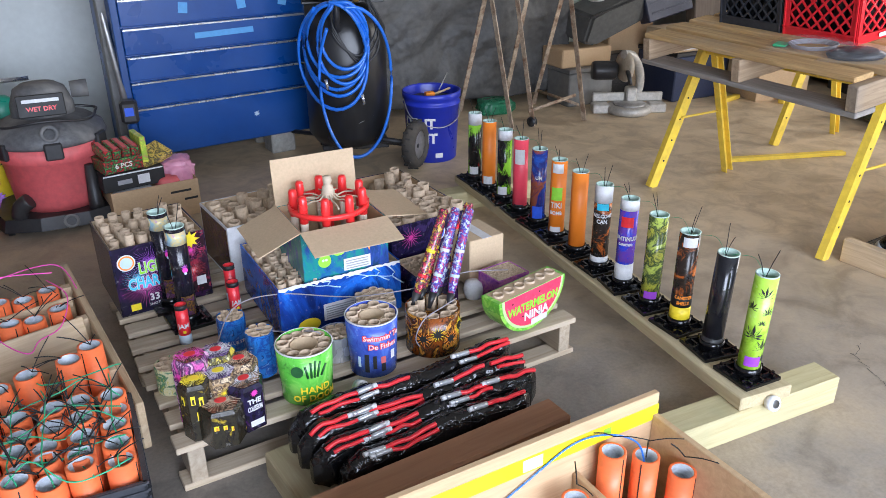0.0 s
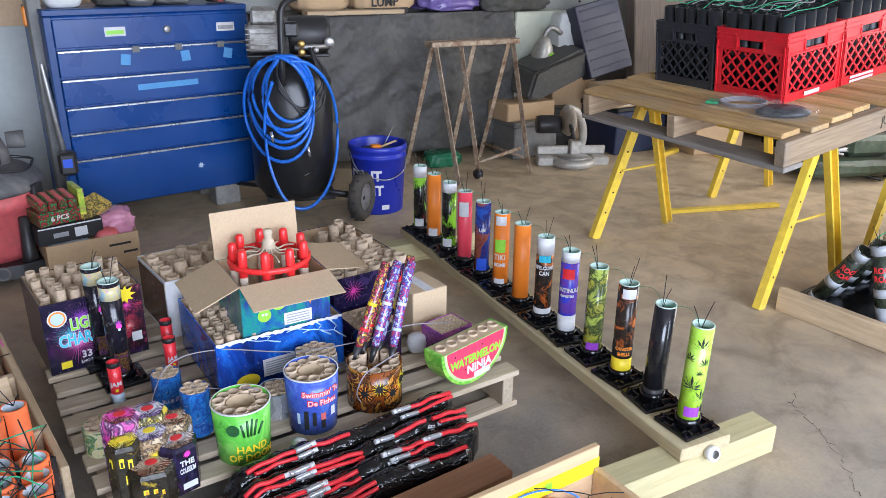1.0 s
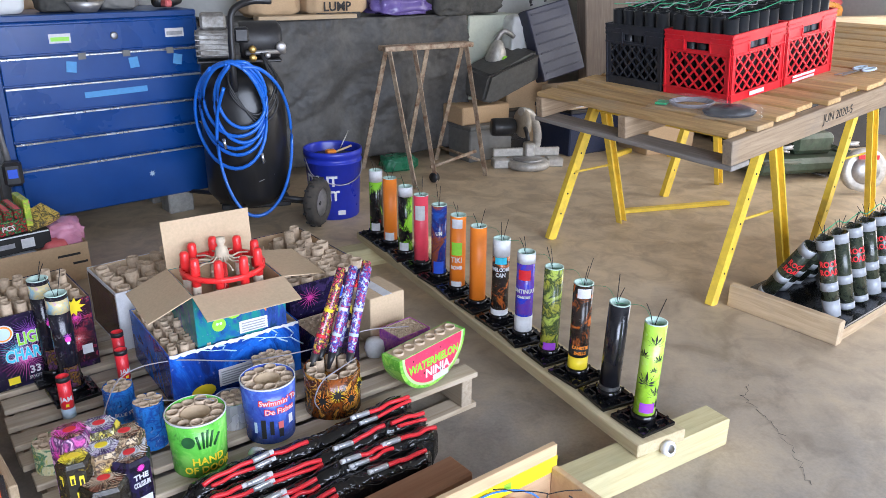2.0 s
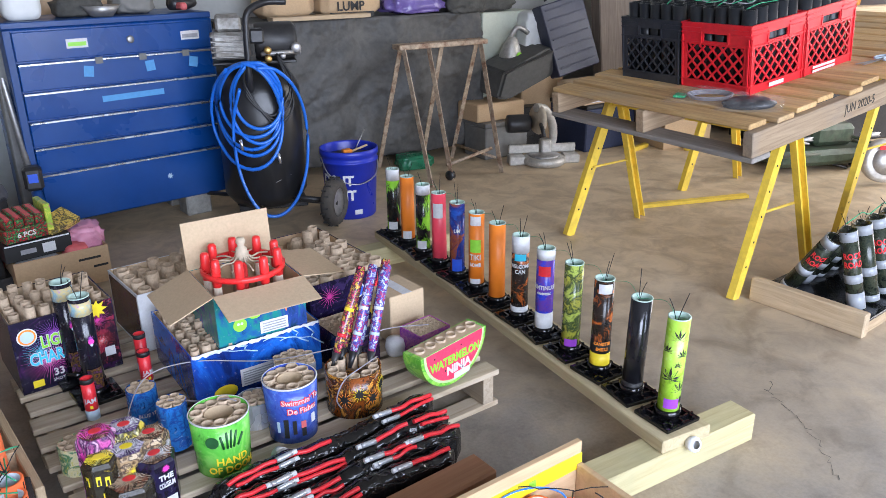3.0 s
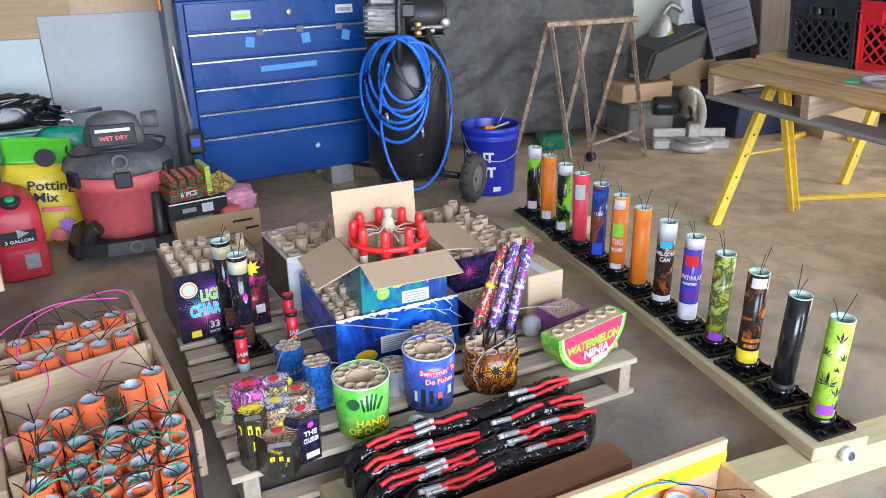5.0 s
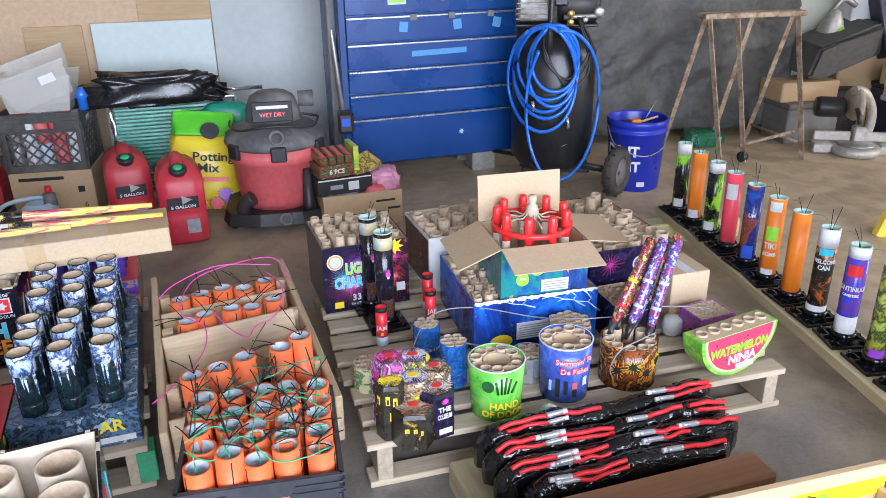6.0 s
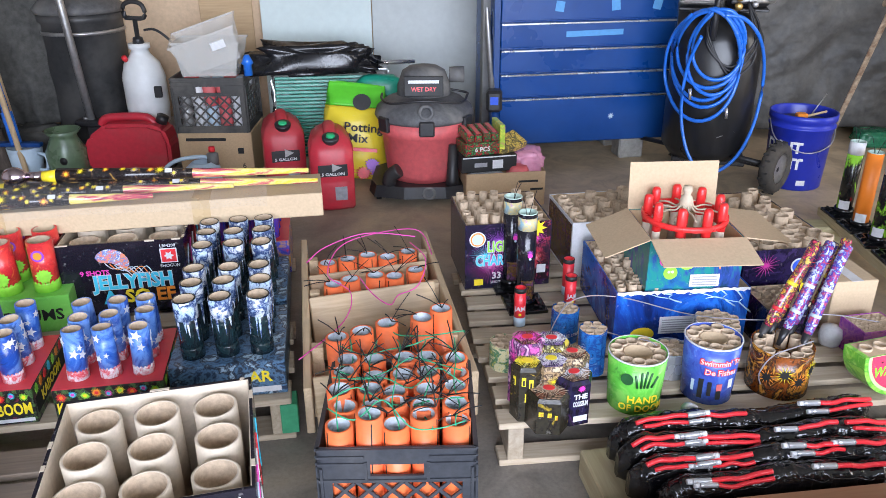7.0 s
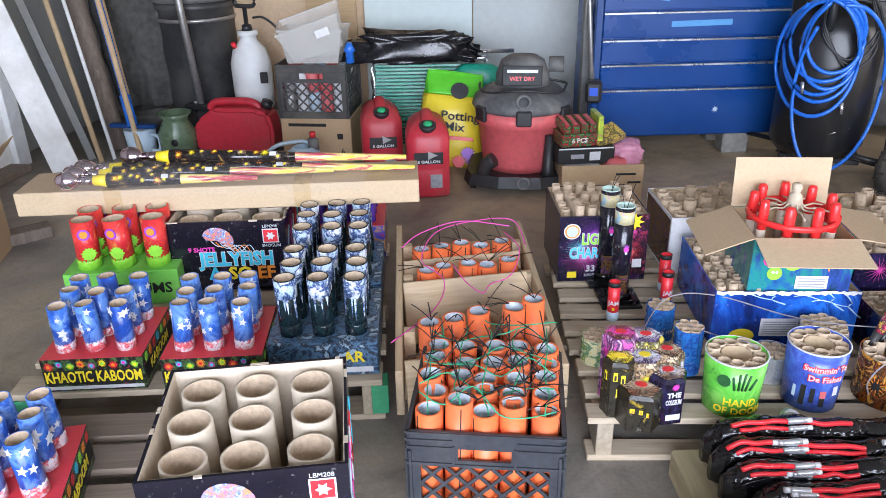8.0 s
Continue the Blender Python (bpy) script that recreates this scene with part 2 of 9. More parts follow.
GREY_BOARD = surf("grey_wall_board", (0.48, 0.51, 0.50), 0.05, 0.7, grain=25, stains=2)
GREEN_BOARD = surf("pale_green_board", (0.58, 0.66, 0.64), 0.04, 0.6, grain=25, stains=2)
TAN_BOARD = surf("tan_hardboard", (0.60, 0.43, 0.28), 0.1, 0.75, grain=40, stains=2.5)
WALLPAINT = surf("wall_paint", (0.40, 0.40, 0.38), 0.06, 0.8, grain=30, stains=2)
WHITEWOOD = surf("white_painted_wood", (0.78, 0.78, 0.77), 0.06, 0.6, grain=30, stains=6, dirt=(0.40, 0.36, 0.30))
DRAPE = surf("black_tarp_cloth", (0.062, 0.060, 0.057), 0.22, 0.6, grain=40, stains=4, bump=0.5, dirt=(0.17, 0.16, 0.145), dirty=0.6)
CAMO_CLOTH = surf("dark_canvas", (0.072, 0.070, 0.063), 0.35, 0.9, grain=30, stains=6, bump=0.5)
PERMA = surf("clear_plastic_bin", (0.62, 0.60, 0.56), 0.05, 0.3)
CERAMIC = surf("green_glaze", (0.11, 0.17, 0.10), 0.3, 0.25, grain=20)
PALEBLUE = surf("pale_blue_plastic", (0.48, 0.60, 0.70), 0.05, 0.45)
GREYPLASTIC = surf("grey_plastic_tub", (0.16, 0.16, 0.155), 0.15, 0.55, grain=30, dirt=(0.28, 0.25, 0.2))
CLEARBAG = clear("clear_poly_bag", (0.9, 0.9, 0.92), 0.08, 0.06)
WIRE_BLACK = surf("black_wire", (0.008, 0.008, 0.008), 0.2, 0.6)
WIRE_GREEN = surf("green_fuse", (0.03, 0.35, 0.17), 0.1, 0.5)
WIRE_PINK = surf("pink_fuse", (0.80, 0.08, 0.42), 0.1, 0.5)
WIRE_WHITE = surf("grey_fuse", (0.30, 0.28, 0.30), 0.1, 0.6)
FUSE_RED = surf("red_fuse_sleeve", (0.72, 0.03, 0.04), 0.1, 0.3)
SILVER = surf("silver_wrap", (0.55, 0.56, 0.58), 0.15, 0.25, 0.6, grain=20)
RED_PLASTIC = surf("red_toy_plastic", (0.80, 0.03, 0.03), 0.06, 0.3)
TWINE = surf("twine", (0.55, 0.46, 0.34), 0.15, 0.9)
HOLO = printed("holographic_foil", [(0.5, 0.28, 0.50), (0.62, 0.52, 0.25), (0.25, 0.42, 0.50), (0.6, 0.5, 0.55)], 18, 0.4, 0.2)


# ---- shapes ----
def bx(bm, x0, x1, y0, y1, z0, z1, bev=0.0, m=None):
    vs = [bm.verts.new((x, y, z)) for x in (x0, x1) for y in (y0, y1) for z in (z0, z1)]
    fs = [bm.faces.new([vs[i] for i in q]) for q in ((0, 1, 3, 2), (4, 6, 7, 5), (0, 4, 5, 1), (2, 3, 7, 6), (0, 2, 6, 4), (1, 5, 7, 3))]
    if bev:
        r = bmesh.ops.bevel(bm, geom=list({e for f in fs for e in f.edges}), offset=bev, segments=1, affect="EDGES")
        vs = list({v for f in r["faces"] for v in f.verts} | {v for v in vs if v.is_valid})
    if m:
        bmesh.ops.transform(bm, matrix=m, verts=[v for v in vs if v.is_valid])
    return bm


def lathe(bm, prof, segs=24, m=None, close=False):
    """A turned solid from (radius, height) pairs."""
    rings, made = [], []
    for r, z in prof:
        if r < 1e-5:
            ring = [bm.verts.new((0, 0, z))]
        else:
            ring = [bm.verts.new((r * math.cos(2 * math.pi * i / segs), r * math.sin(2 * math.pi * i / segs), z)) for i in range(segs)]
        rings.append(ring)
        made += ring
    pairs = list(zip(rings, rings[1:])) + ([(rings[-1], rings[0])] if close else [])
    for a, b in pairs:
        for i in range(segs):
            j = (i + 1) % segs
            if len(a) == 1 and len(b) > 1:
                f = bm.faces.new((a[0], b[i], b[j]))
            elif len(b) == 1 and len(a) > 1:
                f = bm.faces.new((a[i], a[j], b[0]))
            elif len(a) > 1:
                f = bm.faces.new((a[i], a[j], b[j], b[i]))
            else:
                continue
            f.smooth = True
    if m:
        bmesh.ops.transform(bm, matrix=m, verts=made)
    return bm


def pipe(bm, ro, ri, z0, z1, segs=18, floor=None, m=None):
    f = z0 if floor is None else floor
    return lathe(bm, [(0, z0), (ro, z0), (ro, z1), (ri, z1), (ri, f + 0.002), (0, f + 0.002)], segs, m)


def rod(bm, p, q, r, segs=8):
    p, q = Vector(p), Vector(q)
    d = q - p
    m = Matrix.Translation(p) @ d.to_track_quat("Z", "Y").to_matrix().to_4x4()
    return lathe(bm, [(0, 0), (r, 0), (r, d.length), (0, d.length)], segs, m)


def cord(bm, pts, r, segs=5, smooth=4):
    """A round cord along a smooth line through the points."""
    P = [Vector(p) for p in pts]
    if smooth > 1 and len(P) > 2:
        Q = []
        for i in range(len(P) - 1):
            a, b, c, d = P[max(0, i - 1)], P[i], P[i + 1], P[min(len(P) - 1, i + 2)]
            for k in range(smooth):
                t = k / smooth
                Q.append(0.5 * (2 * b + (c - a) * t + (2 * a - 5 * b + 4 * c - d) * t * t + (3 * b - a - 3 * c + d) * t ** 3))
        P = Q + [P[-1]]
    rings = []
    for i, p in enumerate(P):
        d = (P[min(i + 1, len(P) - 1)] - P[max(i - 1, 0)])
        q = (d if d.length > 1e-7 else Vector((0, 0, 1))).to_track_quat("Z", "Y")
        rings.append([bm.verts.new(p + q @ Vector((r * math.cos(2 * math.pi * k / segs), r * math.sin(2 * math.pi * k / segs), 0))) for k in range(segs)])
    for a, b in zip(rings, rings[1:]):
        for k in range(segs):
            f = bm.faces.new((a[k], a[(k + 1) % segs], b[(k + 1) % segs], b[k]))
            f.smooth = True
    bm.faces.new(rings[0][::-1])
    bm.faces.new(rings[-1])
    return bm


def prism(bm, outline, depth, m=None):
    """A flat outline in x, z drawn out along y by the depth."""
    a = [bm.verts.new((x, 0, z)) for x, z in outline]
    b = [bm.verts.new((x, depth, z)) for x, z in outline]
    k = len(outline)
    bm.faces.new(a)
    bm.faces.new(b[::-1])
    for i in range(k):
        bm.faces.new((a[(i + 1) % k], a[i], b[i], b[(i + 1) % k]))
    if m:
        bmesh.ops.transform(bm, matrix=m, verts=a + b)
    return bm


def mesh_from(bm, name, mat):
    bmesh.ops.recalc_face_normals(bm, faces=bm.faces)
    me = bpy.data.meshes.new(name)
    bm.to_mesh(me)
    bm.free()
    for x in (mat if isinstance(mat, (list, tuple)) else [mat]):
        me.materials.append(x)
    return me


def part(name, bm, mat, parent=None, label="", m=None):
    """Links a bmesh, or a mesh that is shared, as one object under a thing or a part."""
    me = mesh_from(bm, name, mat) if isinstance(bm, bmesh.types.BMesh) else bm
    ob = new(name, me)
    if parent:
        ob.parent = parent
    if m:
        ob.matrix_basis = m
    return tagged(ob, label)


def thing(name, m, label, category, group="", kind=""):
    ob = new(name)
    ob.empty_display_size = 0.05
    ob.matrix_basis = m
    return tagged(ob, label, category, group, kind)


def B():
    return bmesh.new()


def setting(name, bm, mat, label, category):
    return tagged(part(name, bm, mat), label, category, kind="structure")


def lettering(parent, words, size, mat, m, wrap=None, name="lettering", squeeze=1.0, bold=0.0):
    """Raised print in the built-in font, flat in x, z facing -y, or wrapped round a cylinder of that radius."""
    cu = bpy.data.curves.new("words", "FONT")
    cu.body, cu.size, cu.align_x, cu.align_y, cu.extrude, cu.offset = words, size, "CENTER", "CENTER", 0.0004, bold
    cu.resolution_u = 2
    tmp = bpy.data.objects.new("words", cu)
    scene.collection.objects.link(tmp)
    me = bpy.data.meshes.new_from_object(tmp)
    bpy.data.objects.remove(tmp)
    for v in me.vertices:
        x, y, z = v.co
        x *= squeeze
        if wrap:
            a = x / wrap
            v.co = ((wrap + z) * math.sin(a), -(wrap + z) * math.cos(a), y)
        else:
            v.co = (x, -z, y)
    me.materials.clear()
    me.materials.append(mat)
    return part(name, me, mat, parent, "", m)


def plate(parent, name, w, h, mat, m, thick=0.0008):
    return part(name, bx(B(), -w / 2, w / 2, -thick, 0, -h / 2, h / 2), mat, parent, "", m)


def burst(parent, r, mat, m, rays=11, inner=0.35, name="printed_burst", seed=0):
    rnd = random.Random(seed)
    out = []
    for i in range(rays * 2):
        a = math.pi * i / rays
        q = r * (rnd.uniform(0.8, 1.0) if i % 2 == 0 else inner)
        out.append((q * math.cos(a), q * math.sin(a)))
    return part(name, prism(B(), out, -0.0008), mat, parent, "", m)


def disc(parent, r, mat, m, name="printed_disc", sx=1.0):
    return part(name, prism(B(), [(sx * r * math.cos(math.pi * i / 9), r * math.sin(math.pi * i / 9)) for i in range(18)], -0.0008), mat, parent, "", m)


def at(x, y, z, rz=0, ry=0, rx=0):
    return pose(x, y, z, rx, ry, rz)


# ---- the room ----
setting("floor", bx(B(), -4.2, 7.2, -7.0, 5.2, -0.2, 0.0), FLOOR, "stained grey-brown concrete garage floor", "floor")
setting("ground", bx(B(), -60, 60, -80, 60, -0.5, -0.21), FLOOR, "plain paved ground outside the garage", "ground")
setting("wall_north", bx(B(), -3.2, 6.4, 3.75, 3.9, 0, 2.8), WALLPAINT, "pale garage back wall behind stored goods", "wall")
setting("wall_west", bx(B(), -3.2, -3.05, -3.4, 3.75, 0, 2.8), WALLPAINT, "pale painted garage side wall", "wall")
setting("wall_east", bx(B(), 6.25, 6.4, 1.9, 3.75, 0, 2.8), WALLPAINT, "pale painted garage side wall", "wall")
setting("wall_east_near", bx(B(), 6.25, 6.4, -3.4, -0.7, 0, 2.8), WALLPAINT, "pale painted garage side wall", "wall")
# unseen strip that closes the wall above the gap left for the side fill
setting("lintel_east", bx(B(), 6.25, 6.4, -0.7, 1.9, 2.3, 2.8), WALLPAINT, "unseen wall strip over an assumed side opening", "wall")
setting("wall_south_west", bx(B(), -3.05, -1.4, -3.4, -3.25, 0, 2.8), WALLPAINT, "wall beside the garage door opening", "wall")
setting("wall_south_east", bx(B(), 4.6, 6.25, -3.4, -3.25, 0, 2.8), WALLPAINT, "wall beside the garage door opening", "wall")
setting("lintel_south", bx(B(), -1.4, 4.6, -3.4, -3.25, 2.5, 2.8), WALLPAINT, "lintel over the open garage door", "wall")
setting("ceiling", bx(B(), -3.2, 6.4, -3.4, 3.9, 2.8, 2.95), WALLPAINT, "pale garage ceiling", "ceiling")


def crack(pts):
    bm = B()
    rnd = random.Random(4)
    P = []
    for (x0, y0), (x1, y1) in zip(pts, pts[1:]):
        for k in range(8):
            t = k / 8
            P.append((x0 + (x1 - x0) * t + rnd.uniform(-0.012, 0.012), y0 + (y1 - y0) * t + rnd.uniform(-0.012, 0.012)))
    for (a, b), (c, d) in zip(P, P[1:]):
        w = rnd.uniform(0.0006, 0.0016)
        v = [bm.verts.new(q) for q in ((a - w, b, 0.0012), (a + w, b, 0.0012), (c + w, d, 0.0012), (c - w, d, 0.0012))]
        bm.faces.new(v)
    ob = part("floor_crack", bm, surf("crack_dirt", (0.09, 0.08, 0.07), 0.3, 0.9))
    return tagged(ob, "thin dark crack in the concrete floor", "crack", kind="structure")


crack([(2.14, 0.17), (2.05, 0.11), (2.02, 0.0), (1.985, -0.1), (1.92, -0.2), (1.85, -0.31)])
crack([(1.80, 0.02), (1.86, -0.02)])

# boards that lean on the back wall behind the stored things
T = pose(-2.55, 3.02, 0, 0, 0, 7)
for name, x0, x1, h, mat, lab in (("tan_board", 0.0, 3.2, 2.3, TAN_BOARD, "tan hardboard panel leaning on the wall"), ("green_board", 1.32, 1.935, 0.84, GREEN_BOARD, "pale green-white panel leaning on the wall"),
                                  ("plywood_sheet", 1.56, 2.10, 2.2, PLY, "knotty plywood sheet behind the panels"), ("grey_board", 1.94, 3.2, 0.945, GREY_BOARD, "large light grey wall panel")):
    dy = {"tan_board": 0.0, "plywood_sheet": -0.018, "green_board": -0.052}.get(name, -0.036)
    tagged(part(name, bx(B(), x0, x1, dy, dy + 0.015, 0.0, h, 0.002), mat, None, "", T), lab, "panel", kind="structure")
tagged(part("plywood_strip", bx(B(), 0.98, 1.27, -0.02, -0.005, 0, 0.83, 0.002), PLY, None, "", T), "knotty plywood strip leaning on the wall", "panel", kind="structure")


# ---- pallets ----
def pallet(name, m, w, d, boards, bw, label, mx, my, h=0.13, skirt=True):
    t = thing(name, m, label, "pallet")
    deck = mesh_from(bx(B(), 0, w, 0, bw, h - 0.018, h, 0.002), "deck_board", mx)
    rnd = random.Random(7)
    for i in range(boards):
        y = (d - bw) * i / (boards - 1)
        part("deck_board", deck, mx, t, "", at(rnd.uniform(-0.012, 0.012), y, 0, rnd.uniform(-0.5, 0.5)))
    st = mesh_from(bx(B(), 0, 0.04, 0, d, 0.018, h - 0.018, 0.002), "stringer", my)
    for x in (0.02, w / 2 - 0.02, w - 0.06):
        part("stringer", st, my, t, "", at(x, 0, 0))
    low = mesh_from(bx(B(), 0, w, 0, bw, 0, 0.018, 0.002), "bottom_board", mx)
    for y in (0, d / 2 - bw / 2, d - bw):
        part("bottom_board", low, mx, t, "", at(0, y, 0))
    return t


pallet("pallet", pose(0.071, 0.283, 0, 0, 0, 8.8), 1.205, 1.08, 11, 0.064, "light weathered wooden pallet under fireworks on the floor", PAL_X, PAL_Y)
LP = pallet("pallet", pose(-1.41, 0.155, 0, 0, 0, 13), 0.97, 1.12, 8, 0.09, "wooden pallet with green-painted end blocks on the floor", PAL_X, PAL_Y)
GREENPAINT = surf("green_paint", (0.05, 0.34, 0.16), 0.15, 0.6)
for x in (0.0, 0.93):
    part("end_block", bx(B(), x + 0.005, x + 0.05, -0.004, 0.06, 0.02, 0.11, 0.002), GREENPAINT, LP, "green-painted block")
# darker copy of the pallet wood: the shade on these boards is in its colour
SHADED_PAL_X = wood("old_pallet_board_x", (0.27, 0.205, 0.15), (0.17, 0.125, 0.09), 0, grey=(0.15, 0.12, 0.10))
pallet("pallet", pose(-1.55, -0.98, 0, 0, 0, 13), 1.22, 0.98, 8, 0.09, "wooden pallet under shell boxes with shade painted into its boards", SHADED_PAL_X, PAL_Y)


# ---- boxes of paper tubes ----
def carton_walls(t, w, d, h, mat, inner, th=0.004, z0=0.0):
    """Four card walls and a floor, each a part of its own; the outside is printed."""
    part("front_panel", bx(B(), 0, w, 0, th, z0, h), mat, t)
    part("back_panel", bx(B(), 0, w, d - th, d, z0, h), mat, t)
    part("side_panel", bx(B(), 0, th, th + 0.0005, d - th - 0.0005, z0, h), mat, t)
    part("side_panel", bx(B(), w - th, w, th + 0.0005, d - th - 0.0005, z0, h), mat, t)
    part("liner", liner(w, d, h, th, z0), inner, t, "bare card inside")


def liner(w, d, h, th, z0):
    bm, e, k = B(), th + 0.0006, 0.0015
    bx(bm, e, w - e, e, e + k, z0, h - 0.001)
    bx(bm, e, w - e, d - e - k, d - e, z0, h - 0.001)
    bx(bm, e, e + k, e + k, d - e - k, z0, h - 0.001)
    bx(bm, w - e - k, w - e, e + k, d - e - k, z0, h - 0.001)
    bx(bm, e + k, w - e - k, e + k, d - e - k, z0, z0 + 0.004)
    return bm


def tube_mesh(r, h, mat, inner=None, wall=0.18, segs=14, name="paper_tube"):
    bm = B()
    pipe(bm, r, r * (1 - wall), 0, h, segs, floor=h * 0.25)
    for f in bm.faces:
        c = f.calc_center_median()
        if inner and math.hypot(c.x, c.y) < r * (1 - wall) * 1.001 and c.z < h - 1e-4 and c.z > h * 0.2:
            f.material_index = 1
    return mesh_from(bm, name, [mat, inner] if inner else mat)


def fill(t, me, xs, ys, z, jitter=0.0, tilt=0.0, seed=1, mat=None, skip=()):
    rnd = random.Random(seed)
    for j, y in enumerate(ys):
        for i, x in enumerate(xs):
            if (i, j) in skip:
                continue
            part("paper_tube", me, mat, t, "", at(x, y, z + rnd.uniform(-jitter, jitter), rnd.uniform(0, 360), rnd.uniform(-tilt, tilt), rnd.uniform(-tilt, tilt)))


def span(a, b, n):
    return [a + (b - a) * (i + 0.5) / n for i in range(n)]


def tube_box(name, m, w, d, h, nx, ny, r, label, mat, proud=0.0, jitter=0.012, tube=None, inner=CARD_LIGHT, depth=0.12, segs=12, tilt=1.5):
    t = thing(name, m, label, "firework box")
    carton_walls(t, w, d, h, mat, inner)
    tm = tube_mesh(r, depth + proud, tube or PAPER, segs=segs)
    fill(t, tm, span(0.008, w - 0.008, nx), span(0.008, d - 0.008, ny), h - depth, jitter, tilt, seed=nx * 7 + ny)
    return t


NIGHT = printed("night_print", [(0.01, 0.01, 0.02), (0.02, 0.015, 0.05), (0.012, 0.01, 0.02), (0.04, 0.012, 0.06), (0.012, 0.01, 0.02)], 7, 1.2, 0.22)
NEON = printed("neon_print", [(0.008, 0.007, 0.015), (0.012, 0.01, 0.03), (0.015, 0.012, 0.03), (0.05, 0.015, 0.07), (0.012, 0.01, 0.03)], 6, 0.8, 0.22)
REDBURST = printed("red_burst_print", [(0.012, 0.01, 0.01), (0.03, 0.012, 0.015), (0.02, 0.01, 0.02), (0.30, 0.03, 0.06), (0.02, 0.01, 0.02)], 14, 1.8, 0.22)
STORM = printed("storm_print", [(0.004, 0.006, 0.025), (0.008, 0.02, 0.11), (0.010, 0.05, 0.30), (0.02, 0.15, 0.62), (0.006, 0.02, 0.13)], 3.2, 0.7, 0.2)
MONSTER = printed("monster_print", [(0.012, 0.03, 0.08), (0.02, 0.12, 0.32), (0.02, 0.24, 0.22), (0.03, 0.07, 0.30), (0.015, 0.05, 0.10)], 4.5, 0.7, 0.22)
GREENPOT = printed("green_doom_print", [(0.03, 0.12, 0.02), (0.12, 0.50, 0.06), (0.22, 0.62, 0.10), (0.10, 0.42, 0.06)], 6, 0.8, 0.25)
BLUEPOT = printed("blue_pool_print", [(0.03, 0.04, 0.24), (0.05, 0.09, 0.42), (0.08, 0.16, 0.55), (0.04, 0.06, 0.34)], 7, 0.8, 0.25)
FIRE = printed("fire_print", [(0.02, 0.01, 0.008), (0.28, 0.07, 0.01), (0.03, 0.015, 0.01), (0.70, 0.30, 0.04), (0.05, 0.02, 0.01)], 13, 1.6, 0.22)
SPARK = printed("spark_print", [(0.012, 0.010, 0.015), (0.13, 0.03, 0.08), (0.012, 0.010, 0.015), (0.20, 0.10, 0.02), (0.012, 0.010, 0.015), (0.15, 0.05, 0.13), (0.012, 0.010, 0.012), (0.24, 0.13, 0.02)], 26, 1.2, 0.25)
CASTLE = printed("castle_print", [(0.012, 0.010, 0.008), (0.02, 0.017, 0.012), (0.03, 0.025, 0.015), (0.015, 0.012, 0.01), (0.45, 0.32, 0.03)], 16, 0.6, 0.25)
BLUESPARK = printed("blue_spark_print", [(0.01, 0.03, 0.15), (0.03, 0.20, 0.60), (0.02, 0.08, 0.35), (0.20, 0.45, 0.80)], 26, 1.0, 0.25)
CAMO = printed("blue_camouflage_print", [(0.008, 0.01, 0.015), (0.015, 0.03, 0.07), (0.10, 0.20, 0.32), (0.012, 0.015, 0.03), (0.40, 0.55, 0.66), (0.01, 0.02, 0.05)], 14, 0.5, 0.3)
CAMOTUBE = printed("dark_eagle_print", [(0.008, 0.009, 0.012), (0.012, 0.03, 0.035), (0.01, 0.012, 0.016), (0.02, 0.05, 0.06)], 9, 0.8, 0.2)
FLOWERS = printed("confetti_print", [(0.012, 0.010, 0.012), (0.20, 0.03, 0.06), (0.012, 0.010, 0.012), (0.014, 0.012, 0.012), (0.08, 0.16, 0.05), (0.012, 0.010, 0.012), (0.03, 0.08, 0.25)], 20, 0.4, 0.3)
FLAGTUBE = printed("flag_blue_print", [(0.008, 0.03, 0.17), (0.015, 0.07, 0.36), (0.12, 0.26, 0.62), (0.025, 0.11, 0.46), (0.008, 0.04, 0.22)], 7, 0.8, 0.28, spread=True)
REDTUBE = printed("red_drum_print", [(0.62, 0.03, 0.03), (0.75, 0.05, 0.04), (0.55, 0.02, 0.03), (0.80, 0.28, 0.05)], 14, 0.8, 0.28, spread=True)
LIME = printed("lime_drum_print", [(0.10, 0.45, 0.06), (0.20, 0.62, 0.10), (0.28, 0.70, 0.14)], 6, 0.6, 0.3)
REDTOP = surf("red_box_top", (0.66, 0.05, 0.06), 0.06, 0.35, grain=30)
DREAM = printed("dream_print", [(0.008, 0.007, 0.02), (0.02, 0.012, 0.06), (0.01, 0.008, 0.03), (0.05, 0.03, 0.12), (0.02, 0.015, 0.06)], 8, 1.6, 0.22)
GRAPE = printed("purple_print", [(0.10, 0.02, 0.16), (0.30, 0.06, 0.38), (0.45, 0.12, 0.35), (0.12, 0.03, 0.20)], 18, 1.0, 0.25)

DECK = 0.131

# centre pallet: neon box of bottle-size tubes
t = tube_box("firework_box", pose(-0.035, 0.995, DECK, 0, 0, 12), 0.285, 0.28, 0.228, 7, 6, 0.0145, "black and neon box of open paper tubes on a pallet", NIGHT, 0.012, 0.022, tilt=3)
part("printed_panel", bx(B(), 0.006, 0.170, -0.0012, -0.0002, 0.006, 0.228), NEON, t, "magenta and cyan starburst print")
part("printed_panel", bx(B(), 0.190, 0.282, -0.0012, -0.0002, 0.02, 0.228), REDBURST, t, "red starburst print")
burst(t, 0.083, PINK_INK, at(0.088, -0.0013, 0.092), 43, 0.10, seed=41)
burst(t, 0.060, PURPLE_INK, at(0.108, -0.0014, 0.165), 37, 0.12, seed=42)
burst(t, 0.055, CYAN_INK, at(0.065, -0.0015, 0.12), 33, 0.08, seed=43)
